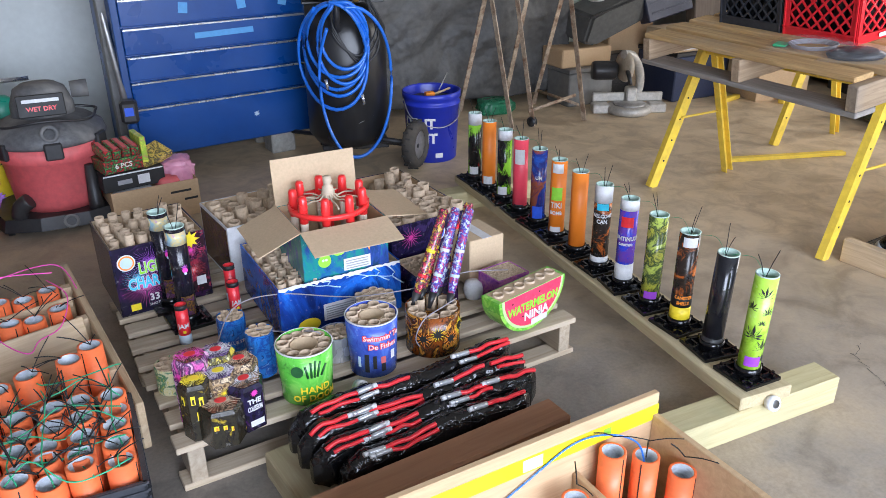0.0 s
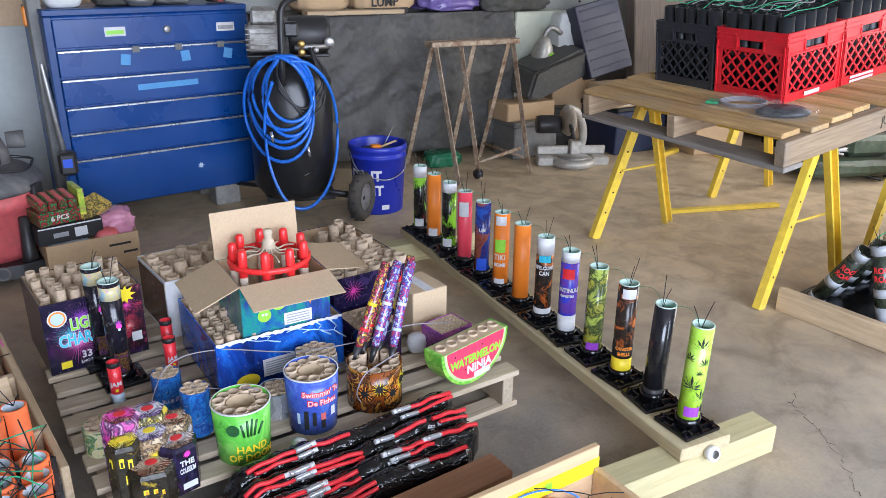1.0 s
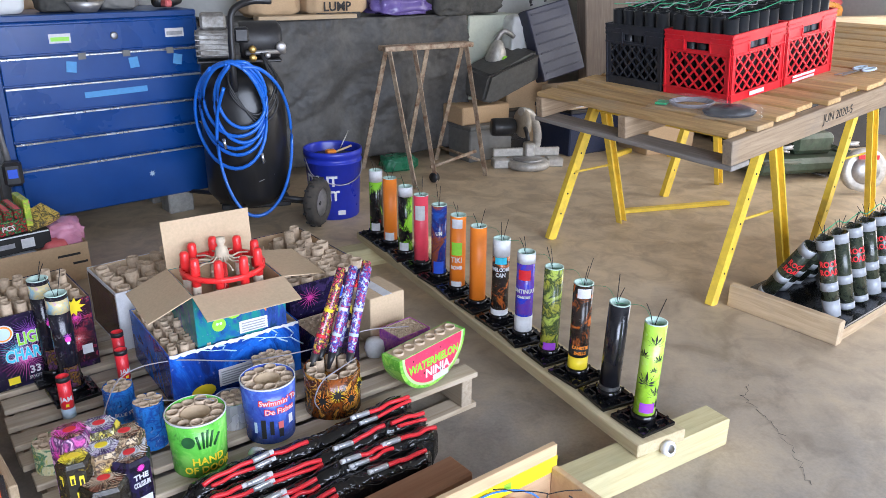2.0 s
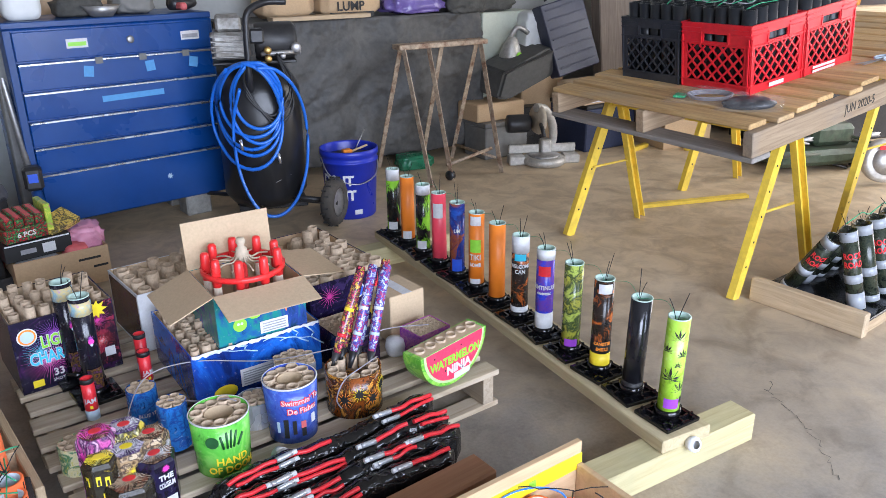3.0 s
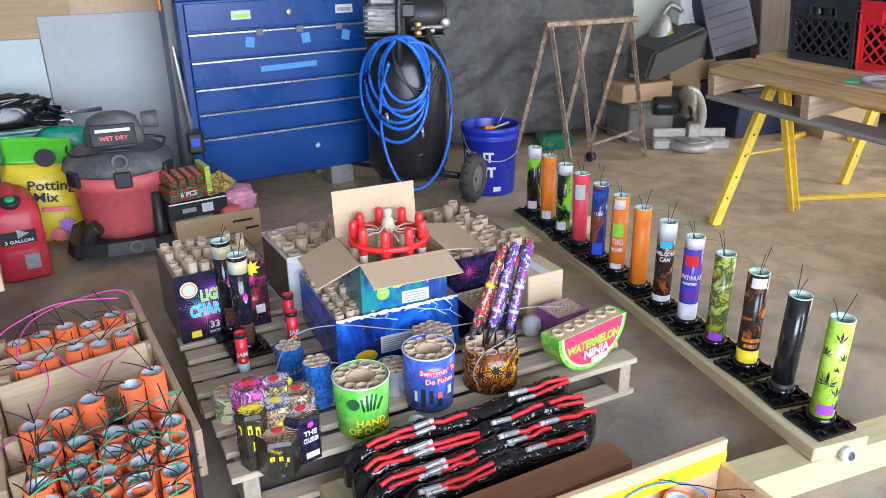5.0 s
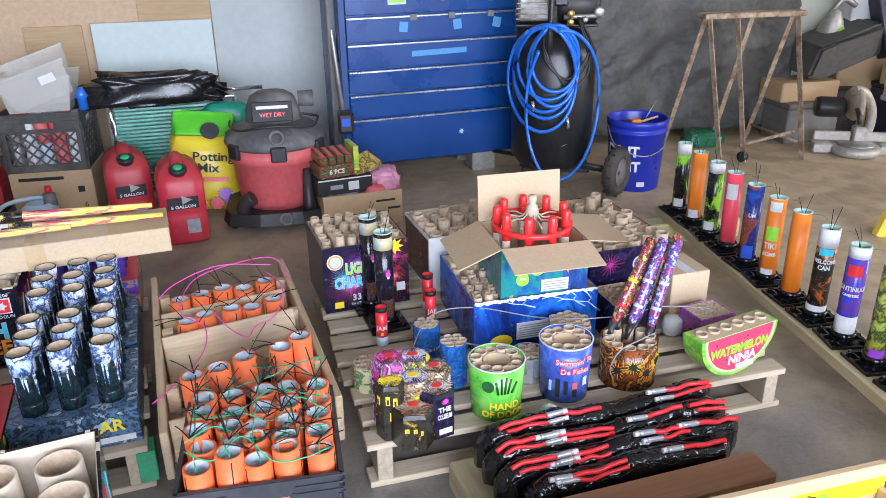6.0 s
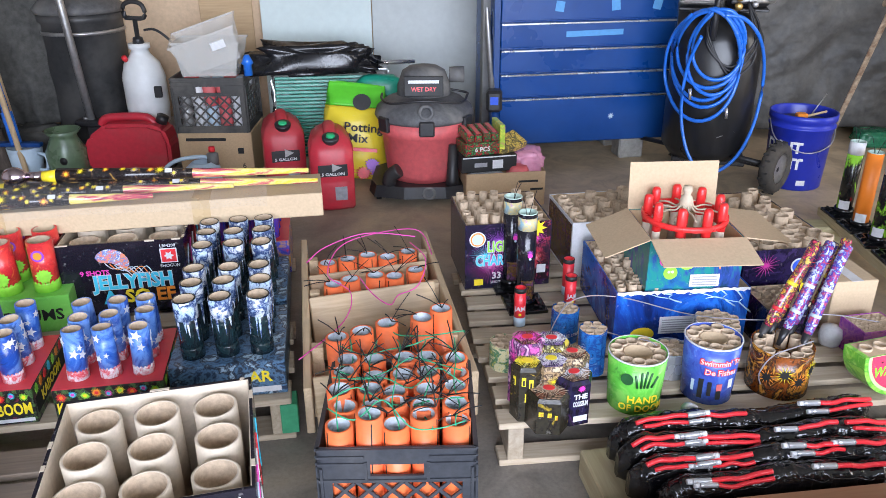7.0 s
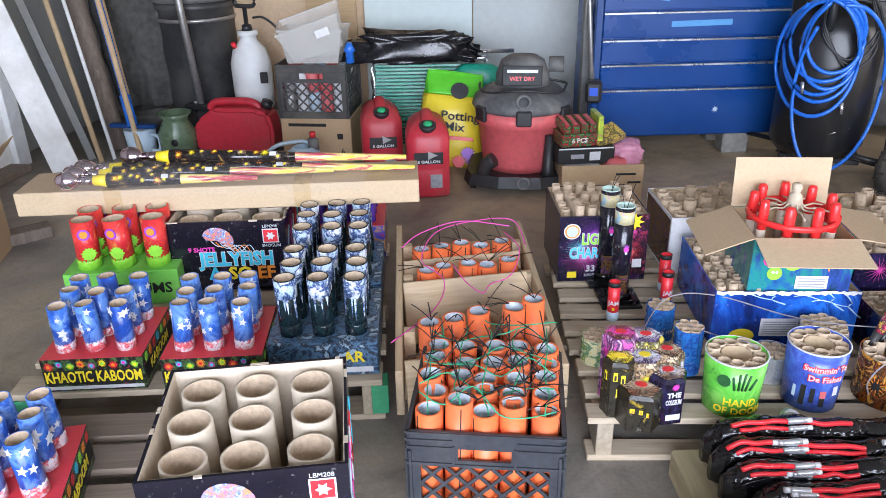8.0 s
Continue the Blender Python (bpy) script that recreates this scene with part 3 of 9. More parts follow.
burst(t, 0.040, WHITE, at(0.088, -0.0016, 0.092), 29, 0.06, seed=45)
burst(t, 0.045, RED_INK, at(0.235, -0.0014, 0.10), 37, 0.10, seed=44)
burst(t, 0.040, PINK_INK, at(0.235, -0.0015, 0.17), 31, 0.08, seed=46)
burst(t, 0.022, WHITE, at(0.235, -0.0016, 0.10), 23, 0.06, seed=47)
disc(t, 0.027, WHITE, at(0.040, -0.0020, 0.178), "printed_badge")
disc(t, 0.0235, ORANGE_INK, at(0.040, -0.0024, 0.178), "printed_badge")
disc(t, 0.0185, PALEBLUE, at(0.040, -0.0033, 0.178), "printed_badge")
for word, z, ink in (("LIGHT", 0.148, GREEN_INK), ("CHARGERS", 0.100, CYAN_INK)):
    lettering(t, word, 0.052, WHITE, at(0.120, -0.0021, z), name="title_outline", bold=0.0030, squeeze=0.66)
    lettering(t, word, 0.052, ink, at(0.120, -0.0030, z), name="title", bold=0.0012, squeeze=0.66)
lettering(t, "33", 0.032, WHITE, at(0.105, -0.002, 0.045), bold=0.0008)
lettering(t, "SHOTS", 0.013, WHITE, at(0.105, -0.002, 0.022))
burst(t, 0.035, YELLOW_INK, at(0.235, -0.002, 0.205), 9, 0.5)
plate(t, "code_label", 0.03, 0.03, WHITE, at(0.255, -0.002, 0.06))
plate(t, "yellow_badge", 0.03, 0.022, YELLOW_INK, at(0.045, -0.002, 0.025))

# big storm-blue box
t = tube_box("firework_box", pose(0.398, 0.672, DECK, 0, 0, 8), 0.39, 0.37, 0.165, 12, 11, 0.0125, "dark blue lightning-printed box of paper tubes on a pallet", STORM, 0.0, 0.018, tilt=2)
LIGHTNING = surf("pale_lightning_ink", (0.55, 0.78, 0.98), 0.1, 0.3)
for k, (x, z, s) in enumerate(((0.14, 0.142, 0.03), (0.30, 0.135, 0.055), (0.35, 0.12, 0.07))):
    bm = B()
    cord(bm, [(x, -0.001, z + s / 2), (x + 0.02, -0.001, z + 0.01), (x + 0.01, -0.001, z), (x + 0.05, -0.001, z - s / 2)], 0.0022, 4, 2)
    cord(bm, [(x + 0.01, -0.001, z), (x - 0.02, -0.001, z + 0.006), (x - 0.06, -0.001, z + 0.02), (x - 0.09, -0.001, z + 0.016)], 0.0014, 4, 2)
    part("printed_lightning", bm, LIGHTNING, t)
rt = random.Random(77)
low = [(0.002 + 0.386 * k / 40, 0.158 + rt.uniform(-0.006, 0.003)) for k in range(41)]
high = [(0.002 + 0.386 * k / 40, 0.1655 + rt.uniform(-0.001, 0.003)) for k in range(40, -1, -1)]
part("torn_edge", prism(B(), low + high, -0.0009), WHITE, t, "torn white edge of the paper print")
plate(t, "warning_label", 0.105, 0.055, WHITE, at(0.185, -0.0008, 0.055))
for k in range(6):
    plate(t, "fine_print", 0.09, 0.003, GREYINK, at(0.185, -0.0018, 0.072 - k * 0.0075))
disc(t, 0.022, YELLOW_INK, at(0.085, -0.0008, 0.028), "printed_badge", 1.6)

# open box with a red ring of tubes on top of it
def open_box():
    t = thing("open_carton", pose(0.482, 0.70, DECK + 0.155, 0, 0, 6), "open cardboard carton with monster print and raised flaps", "carton")
    w, d, h = 0.268, 0.24, 0.16
    carton_walls(t, w, d, h, MONSTER, CARD)
    part("flap", bx(B(), 0, w, 0, 0.003, 0, 0.145), CARD_LIGHT, t, "upright back flap", at(0, d - 0.003, h, 0, 0, -6))
    part("flap", bx(B(), 0, w, -0.125, 0, 0, 0.003), CARD_LIGHT, t, "front flap folded out", at(0, 0.002, h, 0, 0, 12))
    part("flap", bx(B(), -0.135, 0, 0, d, 0, 0.003), CARD_LIGHT, t, "side flap hanging out", at(0.002, 0, h, 0, -22, 0))
    part("flap", bx(B(), 0, 0.135, 0, d, 0, 0.003), CARD_LIGHT, t, "side flap folded out", at(w - 0.002, 0, h, 0, 8, 0))
    for x, mat, r in ((0.05, PINK_INK, 0.020), (0.065, GREEN_INK, 0.020), (0.110, GREEN_INK, 0.026)):
        disc(t, r, mat, at(x, -0.001 - r * 0.03, 0.07 + (0.03 if mat is PINK_INK else (0.025 if r > 0.02 else -0.01))), "printed_monster")
    for x, z in ((0.103, 0.1), (0.118, 0.1), (0.06, 0.064), (0.07, 0.064)):
        disc(t, 0.004, WHITE, at(x, -0.0032, z), "printed_eye")
    burst(t, 0.05, ORANGE_INK, at(0.20, -0.001, 0.115), 13, 0.55, seed=3)
    plate(t, "warning_label", 0.085, 0.038, WHITE, at(0.165, -0.0025, 0.035))
    for k in range(4):
        plate(t, "fine_print", 0.07, 0.003, GREYINK, at(0.165, -0.0036, 0.046 - k * 0.008))
    r = thing("tube_ring", pose(0.600, 0.832, DECK + 0.312, 0, 0, 0), "red plastic ring of red-capped tubes tied with twine", "firework")
    bm = B()
    lathe(bm, [(0.110, 0.022), (0.122, 0.022), (0.122, 0.036), (0.110, 0.036)], 32, close=True)
    part("ring", bm, RED_PLASTIC, r)
    rt = mesh_from(lathe(B(), [(0, -0.02), (0.013, -0.02), (0.0135, 0.030), (0.0125, 0.056), (0.009, 0.062), (0, 0.063)], 14), "red_tube", RED_PLASTIC)
    wt = mesh_from(lathe(B(), [(0, -0.12), (0.012, -0.12), (0.012, -0.021), (0, -0.021)], 12), "white_tube", PAPER_WHITE)
    for k in range(9):
        a = 2 * math.pi * k / 9 + 0.2
        part("red_tube", rt, None, r, "", at(0.104 * math.cos(a), 0.104 * math.sin(a), 0.022))
        part("white_tube", wt, None, r, "", at(0.104 * math.cos(a), 0.104 * math.sin(a), 0.022))
    bm = B()
    for k in range(10):
        a = 2 * math.pi * k / 10 + 0.4
        cord(bm, [(0.01 * math.cos(a), 0.01 * math.sin(a), 0.075), (0.03 * math.cos(a), 0.03 * math.sin(a), 0.05), (0.06 * math.cos(a), 0.06 * math.sin(a), 0.052), (0.092 * math.cos(a), 0.092 * math.sin(a), 0.045)], 0.0028, 5, 4)
    part("twine", bm, TWINE, r, "pale knotted twine")
    bm = B()
    lathe(bm, [(0, 0.04), (0.016, 0.045), (0.021, 0.065), (0.016, 0.085), (0.009, 0.092), (0.014, 0.104), (0.012, 0.116), (0, 0.118)], 14)
    part("knot", bm, TWINE, r, "bundle of twine at the hub")
    bm = B()
    lathe(bm, [(0.012, -0.10), (0.012, 0.045), (0, 0.045)], 12)
    part("hub", bm, RED_PLASTIC, r)


open_box()

# boxes at the back of the centre pallet
t = tube_box("firework_box", pose(0.318, 1.10, DECK, 0, 0, 12), 0.36, 0.28, 0.20, 6, 5, 0.021, "white-edged box of paper tubes on a pallet", WHITE, 0.012, 0.02, tilt=5)
lettering(t, "500", 0.05, RED_INK, at(0.17, -0.001, 0.1))
part("printed_panel", bx(B(), -0.0014, -0.0003, 0.01, 0.27, 0.01, 0.19), SPARK, t, "dark sparkling print")
t = tube_box("firework_box", pose(0.795, 0.84, DECK, 0, 0, 10), 0.30, 0.29, 0.225, 6, 5, 0.0215, "purple night-sky box of paper tubes on a pallet", DREAM, 0.01, 0.014)
lettering(t, "DREAM", 0.062, YELLOW_INK, at(0.135, -0.001, 0.085), bold=0.001, name="title")
disc(t, 0.026, WHITE, at(0.175, -0.001, 0.168), "printed_badge")
disc(t, 0.021, BLUE_INK, at(0.175, -0.002, 0.168), "printed_badge")
burst(t, 0.045, RED_INK, at(0.25, -0.001, 0.17), 17, 0.15, seed=5)
burst(t, 0.045, PINK_INK, at(0.07, -0.001, 0.175), 17, 0.12, seed=6)
disc(t, 0.018, PAPER, at(0.05, -0.001, 0.09), "printed_figure")
tube_box("firework_box", pose(0.765, 1.26, DECK, 0, 0, 10), 0.35, 0.24, 0.155, 6, 4, 0.020, "brown card box of loose paper tubes on a pallet", NIGHT, 0.0, 0.03, inner=CARD, tilt=8)
t = tube_box("firework_cake", pose(0.815, 0.665, DECK, 0, 0, 10), 0.15, 0.15, 0.125, 5, 5, 0.0135, "small night-print cake of paper tubes on a pallet", NIGHT, 0.0, 0.004)
lettering(t, "WHIRL", 0.03, WHITE, at(0.075, -0.001, 0.03))
t = thing("carton", pose(1.035, 0.765, DECK, 0, 0, 10), "closed plain brown card carton on a pallet", "carton")
part("body", bx(B(), 0, 0.135, 0, 0.15, 0, 0.165, 0.003), CARD_LIGHT, t)
part("tape", bx(B(), 0.05, 0.085, -0.001, 0.15, 0.1652, 0.1658), WHITE, t)
bm = B()
lathe(bm, [(0, 0), (0.028, 0.004), (0.034, 0.03), (0.028, 0.055), (0, 0.062)], 14)
tagged(part("cotton_wad", bm, WHITE, None, "", pose(1.02, 0.70, DECK, 0, 0, 0)), "crumpled white plastic wrap beside a carton", "wrap")

# small cakes
t = tube_box("firework_cake", pose(1.062, 0.605, DECK, 0, 0, 14), 0.125, 0.10, 0.092, 7, 5, 0.0082, "small purple cake of thin paper tubes", GRAPE, 0.0, 0.002, depth=0.05)
lettering(t, "ZONE", 0.026, YELLOW_INK, at(0.085, -0.001, 0.05))


def hex_cake(name, m, r, h, tr, label, mat, sides=6, rings=2):
    t = thing(name, m, label, "firework")
    sl = part("sleeve", lathe(B(), [(r, 0), (r, h), (r - 0.003, h), (r - 0.003, h - 0.012), (0, h - 0.012), (0, 0)], sides), mat, t)
    for f in sl.data.polygons:
        f.use_smooth = False
    tm = tube_mesh(tr, 0.03, PAPER, segs=12)
    for i in range(-4, 5):
        for j in range(-4, 5):
            x, y = (i + 0.5 * (j % 2)) * 2.05 * tr, j * 1.78 * tr
            if math.hypot(x, y) < r * 0.82:
                part("paper_tube", tm, None, t, "", at(x, y, h - 0.027))
    return t


hex_cake("firework_cake", pose(0.668, 0.618, DECK, 0, 0, 20), 0.066, 0.115, 0.0125, "six-sided foil-sided cake of paper tubes", SILVER)
hex_cake("firework_cake", pose(0.530, 0.54, DECK, 0, 0, 0), 0.05, 0.075, 0.013, "small round cake of paper tubes", SILVER, 16)
t = hex_cake("firework_cake", pose(0.085, 0.55, DECK, 0, 0, 0), 0.042, 0.075, 0.013, "small yellow-printed round cake of seven tubes", printed("yellow_comic_print", [(0.55, 0.50, 0.05), (0.70, 0.65, 0.40), (0.05, 0.20, 0.10), (0.65, 0.55, 0.10)], 30, 0.8), 16)
t = hex_cake("firework_cake", pose(0.262, 0.70, DECK, 0, 0, 0), 0.04, 0.10, 0.012, "blue spark-printed cluster of paper tubes", BLUESPARK, 12)
lettering(t, "BLUE STAR", 0.014, WHITE, at(0, 0, 0.03, 20), wrap=0.0405)
hex_cake("firework_cake", pose(0.318, 0.535, DECK, 0, 0, 0), 0.038, 0.13, 0.012, "tall blue spark-printed tube cluster", BLUESPARK, 12)


def ring_pot(name, m, r, h, mat, label, count=11):
    t = thing(name, m, label, "firework")
    part("sleeve", lathe(B(), [(0, 0), (r * 0.90, 0), (r, h), (r - 0.002, h), (r * 0.96 - 0.002, h - 0.09), (0, h - 0.09)], 36), mat, t)
    tr = 0.0165
    tm = tube_mesh(tr, 0.055, PAPER, segs=14)
    for k in range(count):
        a = 2 * math.pi * k / count
        part("paper_tube", tm, None, t, "", at((r - tr - 0.003) * math.cos(a), (r - tr - 0.003) * math.sin(a), h - 0.06 + 0.003 * (k % 3)))
    part("rim", lathe(B(), [(r, h - 0.004), (r + 0.0015, h), (r - 0.002, h + 0.001), (r - 0.002, h - 0.004)], 36, close=True), WHITE, t, "white torn paper rim")
    part("core", lathe(B(), [(0, h - 0.085), (r - 0.037, h - 0.085), (r - 0.037, h - 0.006), (r - 0.039, h - 0.006), (r - 0.039, h - 0.081), (0, h - 0.081)], 20), CARD_LIGHT, t)
    return t


DARKGREEN = surf("dark_green_ink", (0.02, 0.10, 0.03), 0.2, 0.35)
t = ring_pot("firework_pot", pose(0.410, 0.398, DECK, 0, 0, 0), 0.073, 0.15, GREENPOT, "round green pot-shaped firework with a ring of tubes")
lettering(t, "HAND", 0.028, YELLOW_INK, at(0, 0, 0.046, 8), wrap=0.0700, bold=0.0006, name="title")
lettering(t, "OF DOOM", 0.026, YELLOW_INK, at(0, 0, 0.022, 8), wrap=0.0700, bold=0.0006, name="title")
for k, (dx, L) in enumerate(((0, 0.035), (12, 0.045), (22, 0.048), (32, 0.042), (46, 0.028))):
    bm = B()
    a = radians(-12 + dx)
    R = 0.0722
    cord(bm, [(R * math.sin(a * 0.6), -R * math.cos(a * 0.6), 0.085), (R * math.sin(a), -R * math.cos(a), 0.085 + L)], 0.003, 5, 1)
    part("printed_finger", bm, DARKGREEN, t)
lathe_disc = prism(B(), [(0.016 * math.cos(math.pi * i / 8), 0.016 * math.sin(math.pi * i / 8)) for i in range(16)], -0.0012)
part("printed_badge", lathe_disc, DARKGREEN, t, "", pose(0.0, 0, 0.105, 0, 0, -28) @ pose(0, -0.0722, 0))
t = ring_pot("firework_pot", pose(0.606, 0.449, DECK, 0, 0, 0), 0.071, 0.165, BLUEPOT, "round blue pot-shaped firework with a ring of tubes")
lettering(t, "Swimmin' To", 0.021, RED_INK, at(0, 0, 0.125, 8), wrap=0.0712, bold=0.0020, name="title_outline")
lettering(t, "Swimmin' To", 0.021, WHITE, at(0, 0, 0.125, 8), wrap=0.0722, bold=0.0002, name="title")
lettering(t, "De Fishes", 0.021, RED_INK, at(0, 0, 0.099, 8), wrap=0.0712, bold=0.0020, name="title_outline")
lettering(t, "De Fishes", 0.021, WHITE, at(0, 0, 0.099, 8), wrap=0.0722, bold=0.0002, name="title")
for a, c, w, z0, z1 in ((-48, PALEBLUE, 0.004, 0.035, 0.066), (-30, LINE, 0.006, 0.02, 0.075), (-12, LINE, 0.005, 0.03, 0.07), (8, VAC_RED, 0.007, 0.045, 0.065), (8, LINE, 0.006, 0.02, 0.044), (34, WHITE, 0.007, 0.05, 0.075)):
    part("printed_figure", bx(B(), -w, w, -0.0688, -0.0672 - 0.02 * z0, z0, z1), c, t, "", pose(0, 0, 0, 0, 0, a))
POT_TUBE = tube_mesh(0.016, 0.05, PAPER, segs=12)
t = thing("firework_pot", pose(0.798, 0.49, DECK, 0, 0, 0), "round brown flame-printed pot with a ring of tubes", "firework")
part("sleeve", pipe(B(), 0.078, 0.076, 0, 0.125, 36, floor=0.08), FIRE, t)
for k in range(10):
    a = 2 * math.pi * k / 10
    part("paper_tube", POT_TUBE, None, t, "", at(0.058 * math.cos(a), 0.058 * math.sin(a), 0.075))
for k, (a, z) in enumerate(((-40, 0.06), (-10, 0.075), (18, 0.055), (45, 0.08))):
    burst(t, 0.03, (ORANGE_INK, YELLOW_INK)[k % 2], pose(0, 0, z, 0, 0, a) @ pose(0, -0.0792, 0), 13, 0.2, seed=k + 70)
    burst(t, 0.018, LINE, pose(0, 0, z, 0, 0, a) @ pose(0, -0.0802, 0), 7, 0.5, seed=k + 80)


# cluster of six-sided printed cakes
NUGGET = printed("gold_nugget_print", [(0.012, 0.010, 0.010), (0.10, 0.06, 0.03), (0.38, 0.26, 0.14), (0.03, 0.02, 0.02), (0.55, 0.42, 0.26), (0.05, 0.03, 0.03)], 30, 0.3, 0.22)
PINKSTREAK = printed("pink_streak_print", [(0.02, 0.012, 0.03), (0.55, 0.10, 0.34), (0.06, 0.02, 0.08), (0.72, 0.40, 0.60), (0.03, 0.015, 0.04)], 22, 0.8, 0.22, stretch=(1, 1, 0.4))
YELLOWGLOW = printed("yellow_glow_print", [(0.015, 0.012, 0.008), (0.62, 0.50, 0.06), (0.02, 0.016, 0.01), (0.75, 0.70, 0.30), (0.025, 0.02, 0.01)], 16, 0.6, 0.22)
VIOLETBURST = printed("violet_burst_print", [(0.02, 0.012, 0.04), (0.22, 0.12, 0.34), (0.03, 0.02, 0.06), (0.50, 0.42, 0.58), (0.025, 0.015, 0.05)], 24, 0.7, 0.22)
RUSTBURST = printed("rust_burst_print", [(0.012, 0.010, 0.010), (0.20, 0.06, 0.03), (0.02, 0.015, 0.012), (0.42, 0.26, 0.16), (0.014, 0.012, 0.012)], 28, 0.6, 0.22)


def cluster():
    t = thing("firework_cluster", pose(0.184, 0.350, DECK, 0, 0, 4), "cluster of black, gold and magenta spark-printed six-sided cakes", "firework")
    specs = ((-0.004, -0.058, 0.098, CASTLE, RUSTBURST, 0.054), (0.064, -0.026, 0.124, NIGHT, RUSTBURST, 0.048), (-0.056, -0.018, 0.152, CASTLE, YELLOWGLOW, 0.038), (0.008, 0.002, 0.146, NUGGET, VIOLETBURST, 0.046),
             (0.068, 0.034, 0.148, NUGGET, RUSTBURST, 0.043), (-0.050, 0.048, 0.182, PINKSTREAK, RUSTBURST, 0.043), (0.018, 0.072, 0.165, YELLOWGLOW, VIOLETBURST, 0.045))
    for i, (x, y, h, mat, top, r) in enumerate(specs):
        x, y, r = x * 0.94, y * 0.94, r * 1.04
        ob = part("six_sided_cake", lathe(B(), [(0, 0), (r, 0), (r, h - 0.010), (r - 0.007, h - 0.001), (0, h)], 6), mat, t, "", at(x, y, 0, (-6, 16, -4, 2, -3, 4, 0)[i]))
        part("top_paper", lathe(B(), [(0, h + 0.0004), (r - 0.008, h + 0.0004), (r - 0.009, h + 0.0014), (0, h + 0.0024)], 6), top, ob, "printed paper top")
        for f in list(ob.data.polygons) + list(ob.children[0].data.polygons):
            f.use_smooth = False
        burst(ob, r * 0.86, (PAPER, WHITE, YELLOW_INK, WHITE, PAPER, PINK_INK, WHITE)[i], pose(0, 0, h + 0.0028, -90, 0, 0), 31, 0.10, seed=i + 500)
        disc(ob, 0.011, (RED_INK, RED_INK, YELLOW_INK, YELLOW_INK, RED_INK, RED_INK, RED_INK)[i], pose(0, 0, h + 0.0040, -90, 0, 0), "printed_centre", 1.3)
        if mat in (NUGGET, PINKSTREAK, YELLOWGLOW):
            for k in range(3):
                burst(ob, 0.020, (WHITE, YELLOW_INK, PINK_INK)[(k + i) % 3], pose(0, 0, h * 0.74, 0, 0, 60 * (k - 1)) @ pose(0, -r * 0.866 - 0.0012, 0.0), 23, 0.08, seed=k + i * 9)
    front, right, tower = [c for c in t.children][:3]
    for x, z, w in ((-0.018, 0.058, 0.011), (0.002, 0.056, 0.009), (0.018, 0.050, 0.006)):
        plate(front, "printed_window", w, 0.012, YELLOW_INK, at(x, -0.0494, z))
        plate(front, "printed_window", w * 0.5, 0.008, ORANGE_INK, at(x + 0.001, -0.0506, z - 0.001))
    for a, x, z in ((0, -0.009, 0.116), (0, 0.009, 0.110), (-60, 0.0, 0.110), (0, 0.0, 0.070)):
        plate(tower, "printed_window", 0.010, 0.024, YELLOW_INK, pose(0, 0, 0, 0, 0, a) @ at(x, -0.0352, z))
        plate(tower, "printed_window", 0.005, 0.014, LINE, pose(0, 0, 0, 0, 0, a) @ at(x, -0.0364, z - 0.003))
    lettering(right, "THE", 0.019, WHITE, at(0.0, -0.0444, 0.082), bold=0.0006, name="title")
    lettering(right, "COLISEUM", 0.019, WHITE, at(0.0, -0.0444, 0.062), bold=0.0006, name="title", squeeze=0.44)
    plate(right, "white_label", 0.036, 0.016, WHITE, at(0.002, -0.0442, 0.020))
    burst(right, 0.011, PINK_INK, at(0.002, -0.0442, 0.105), 11, 0.5, seed=4)
    return t


cluster()


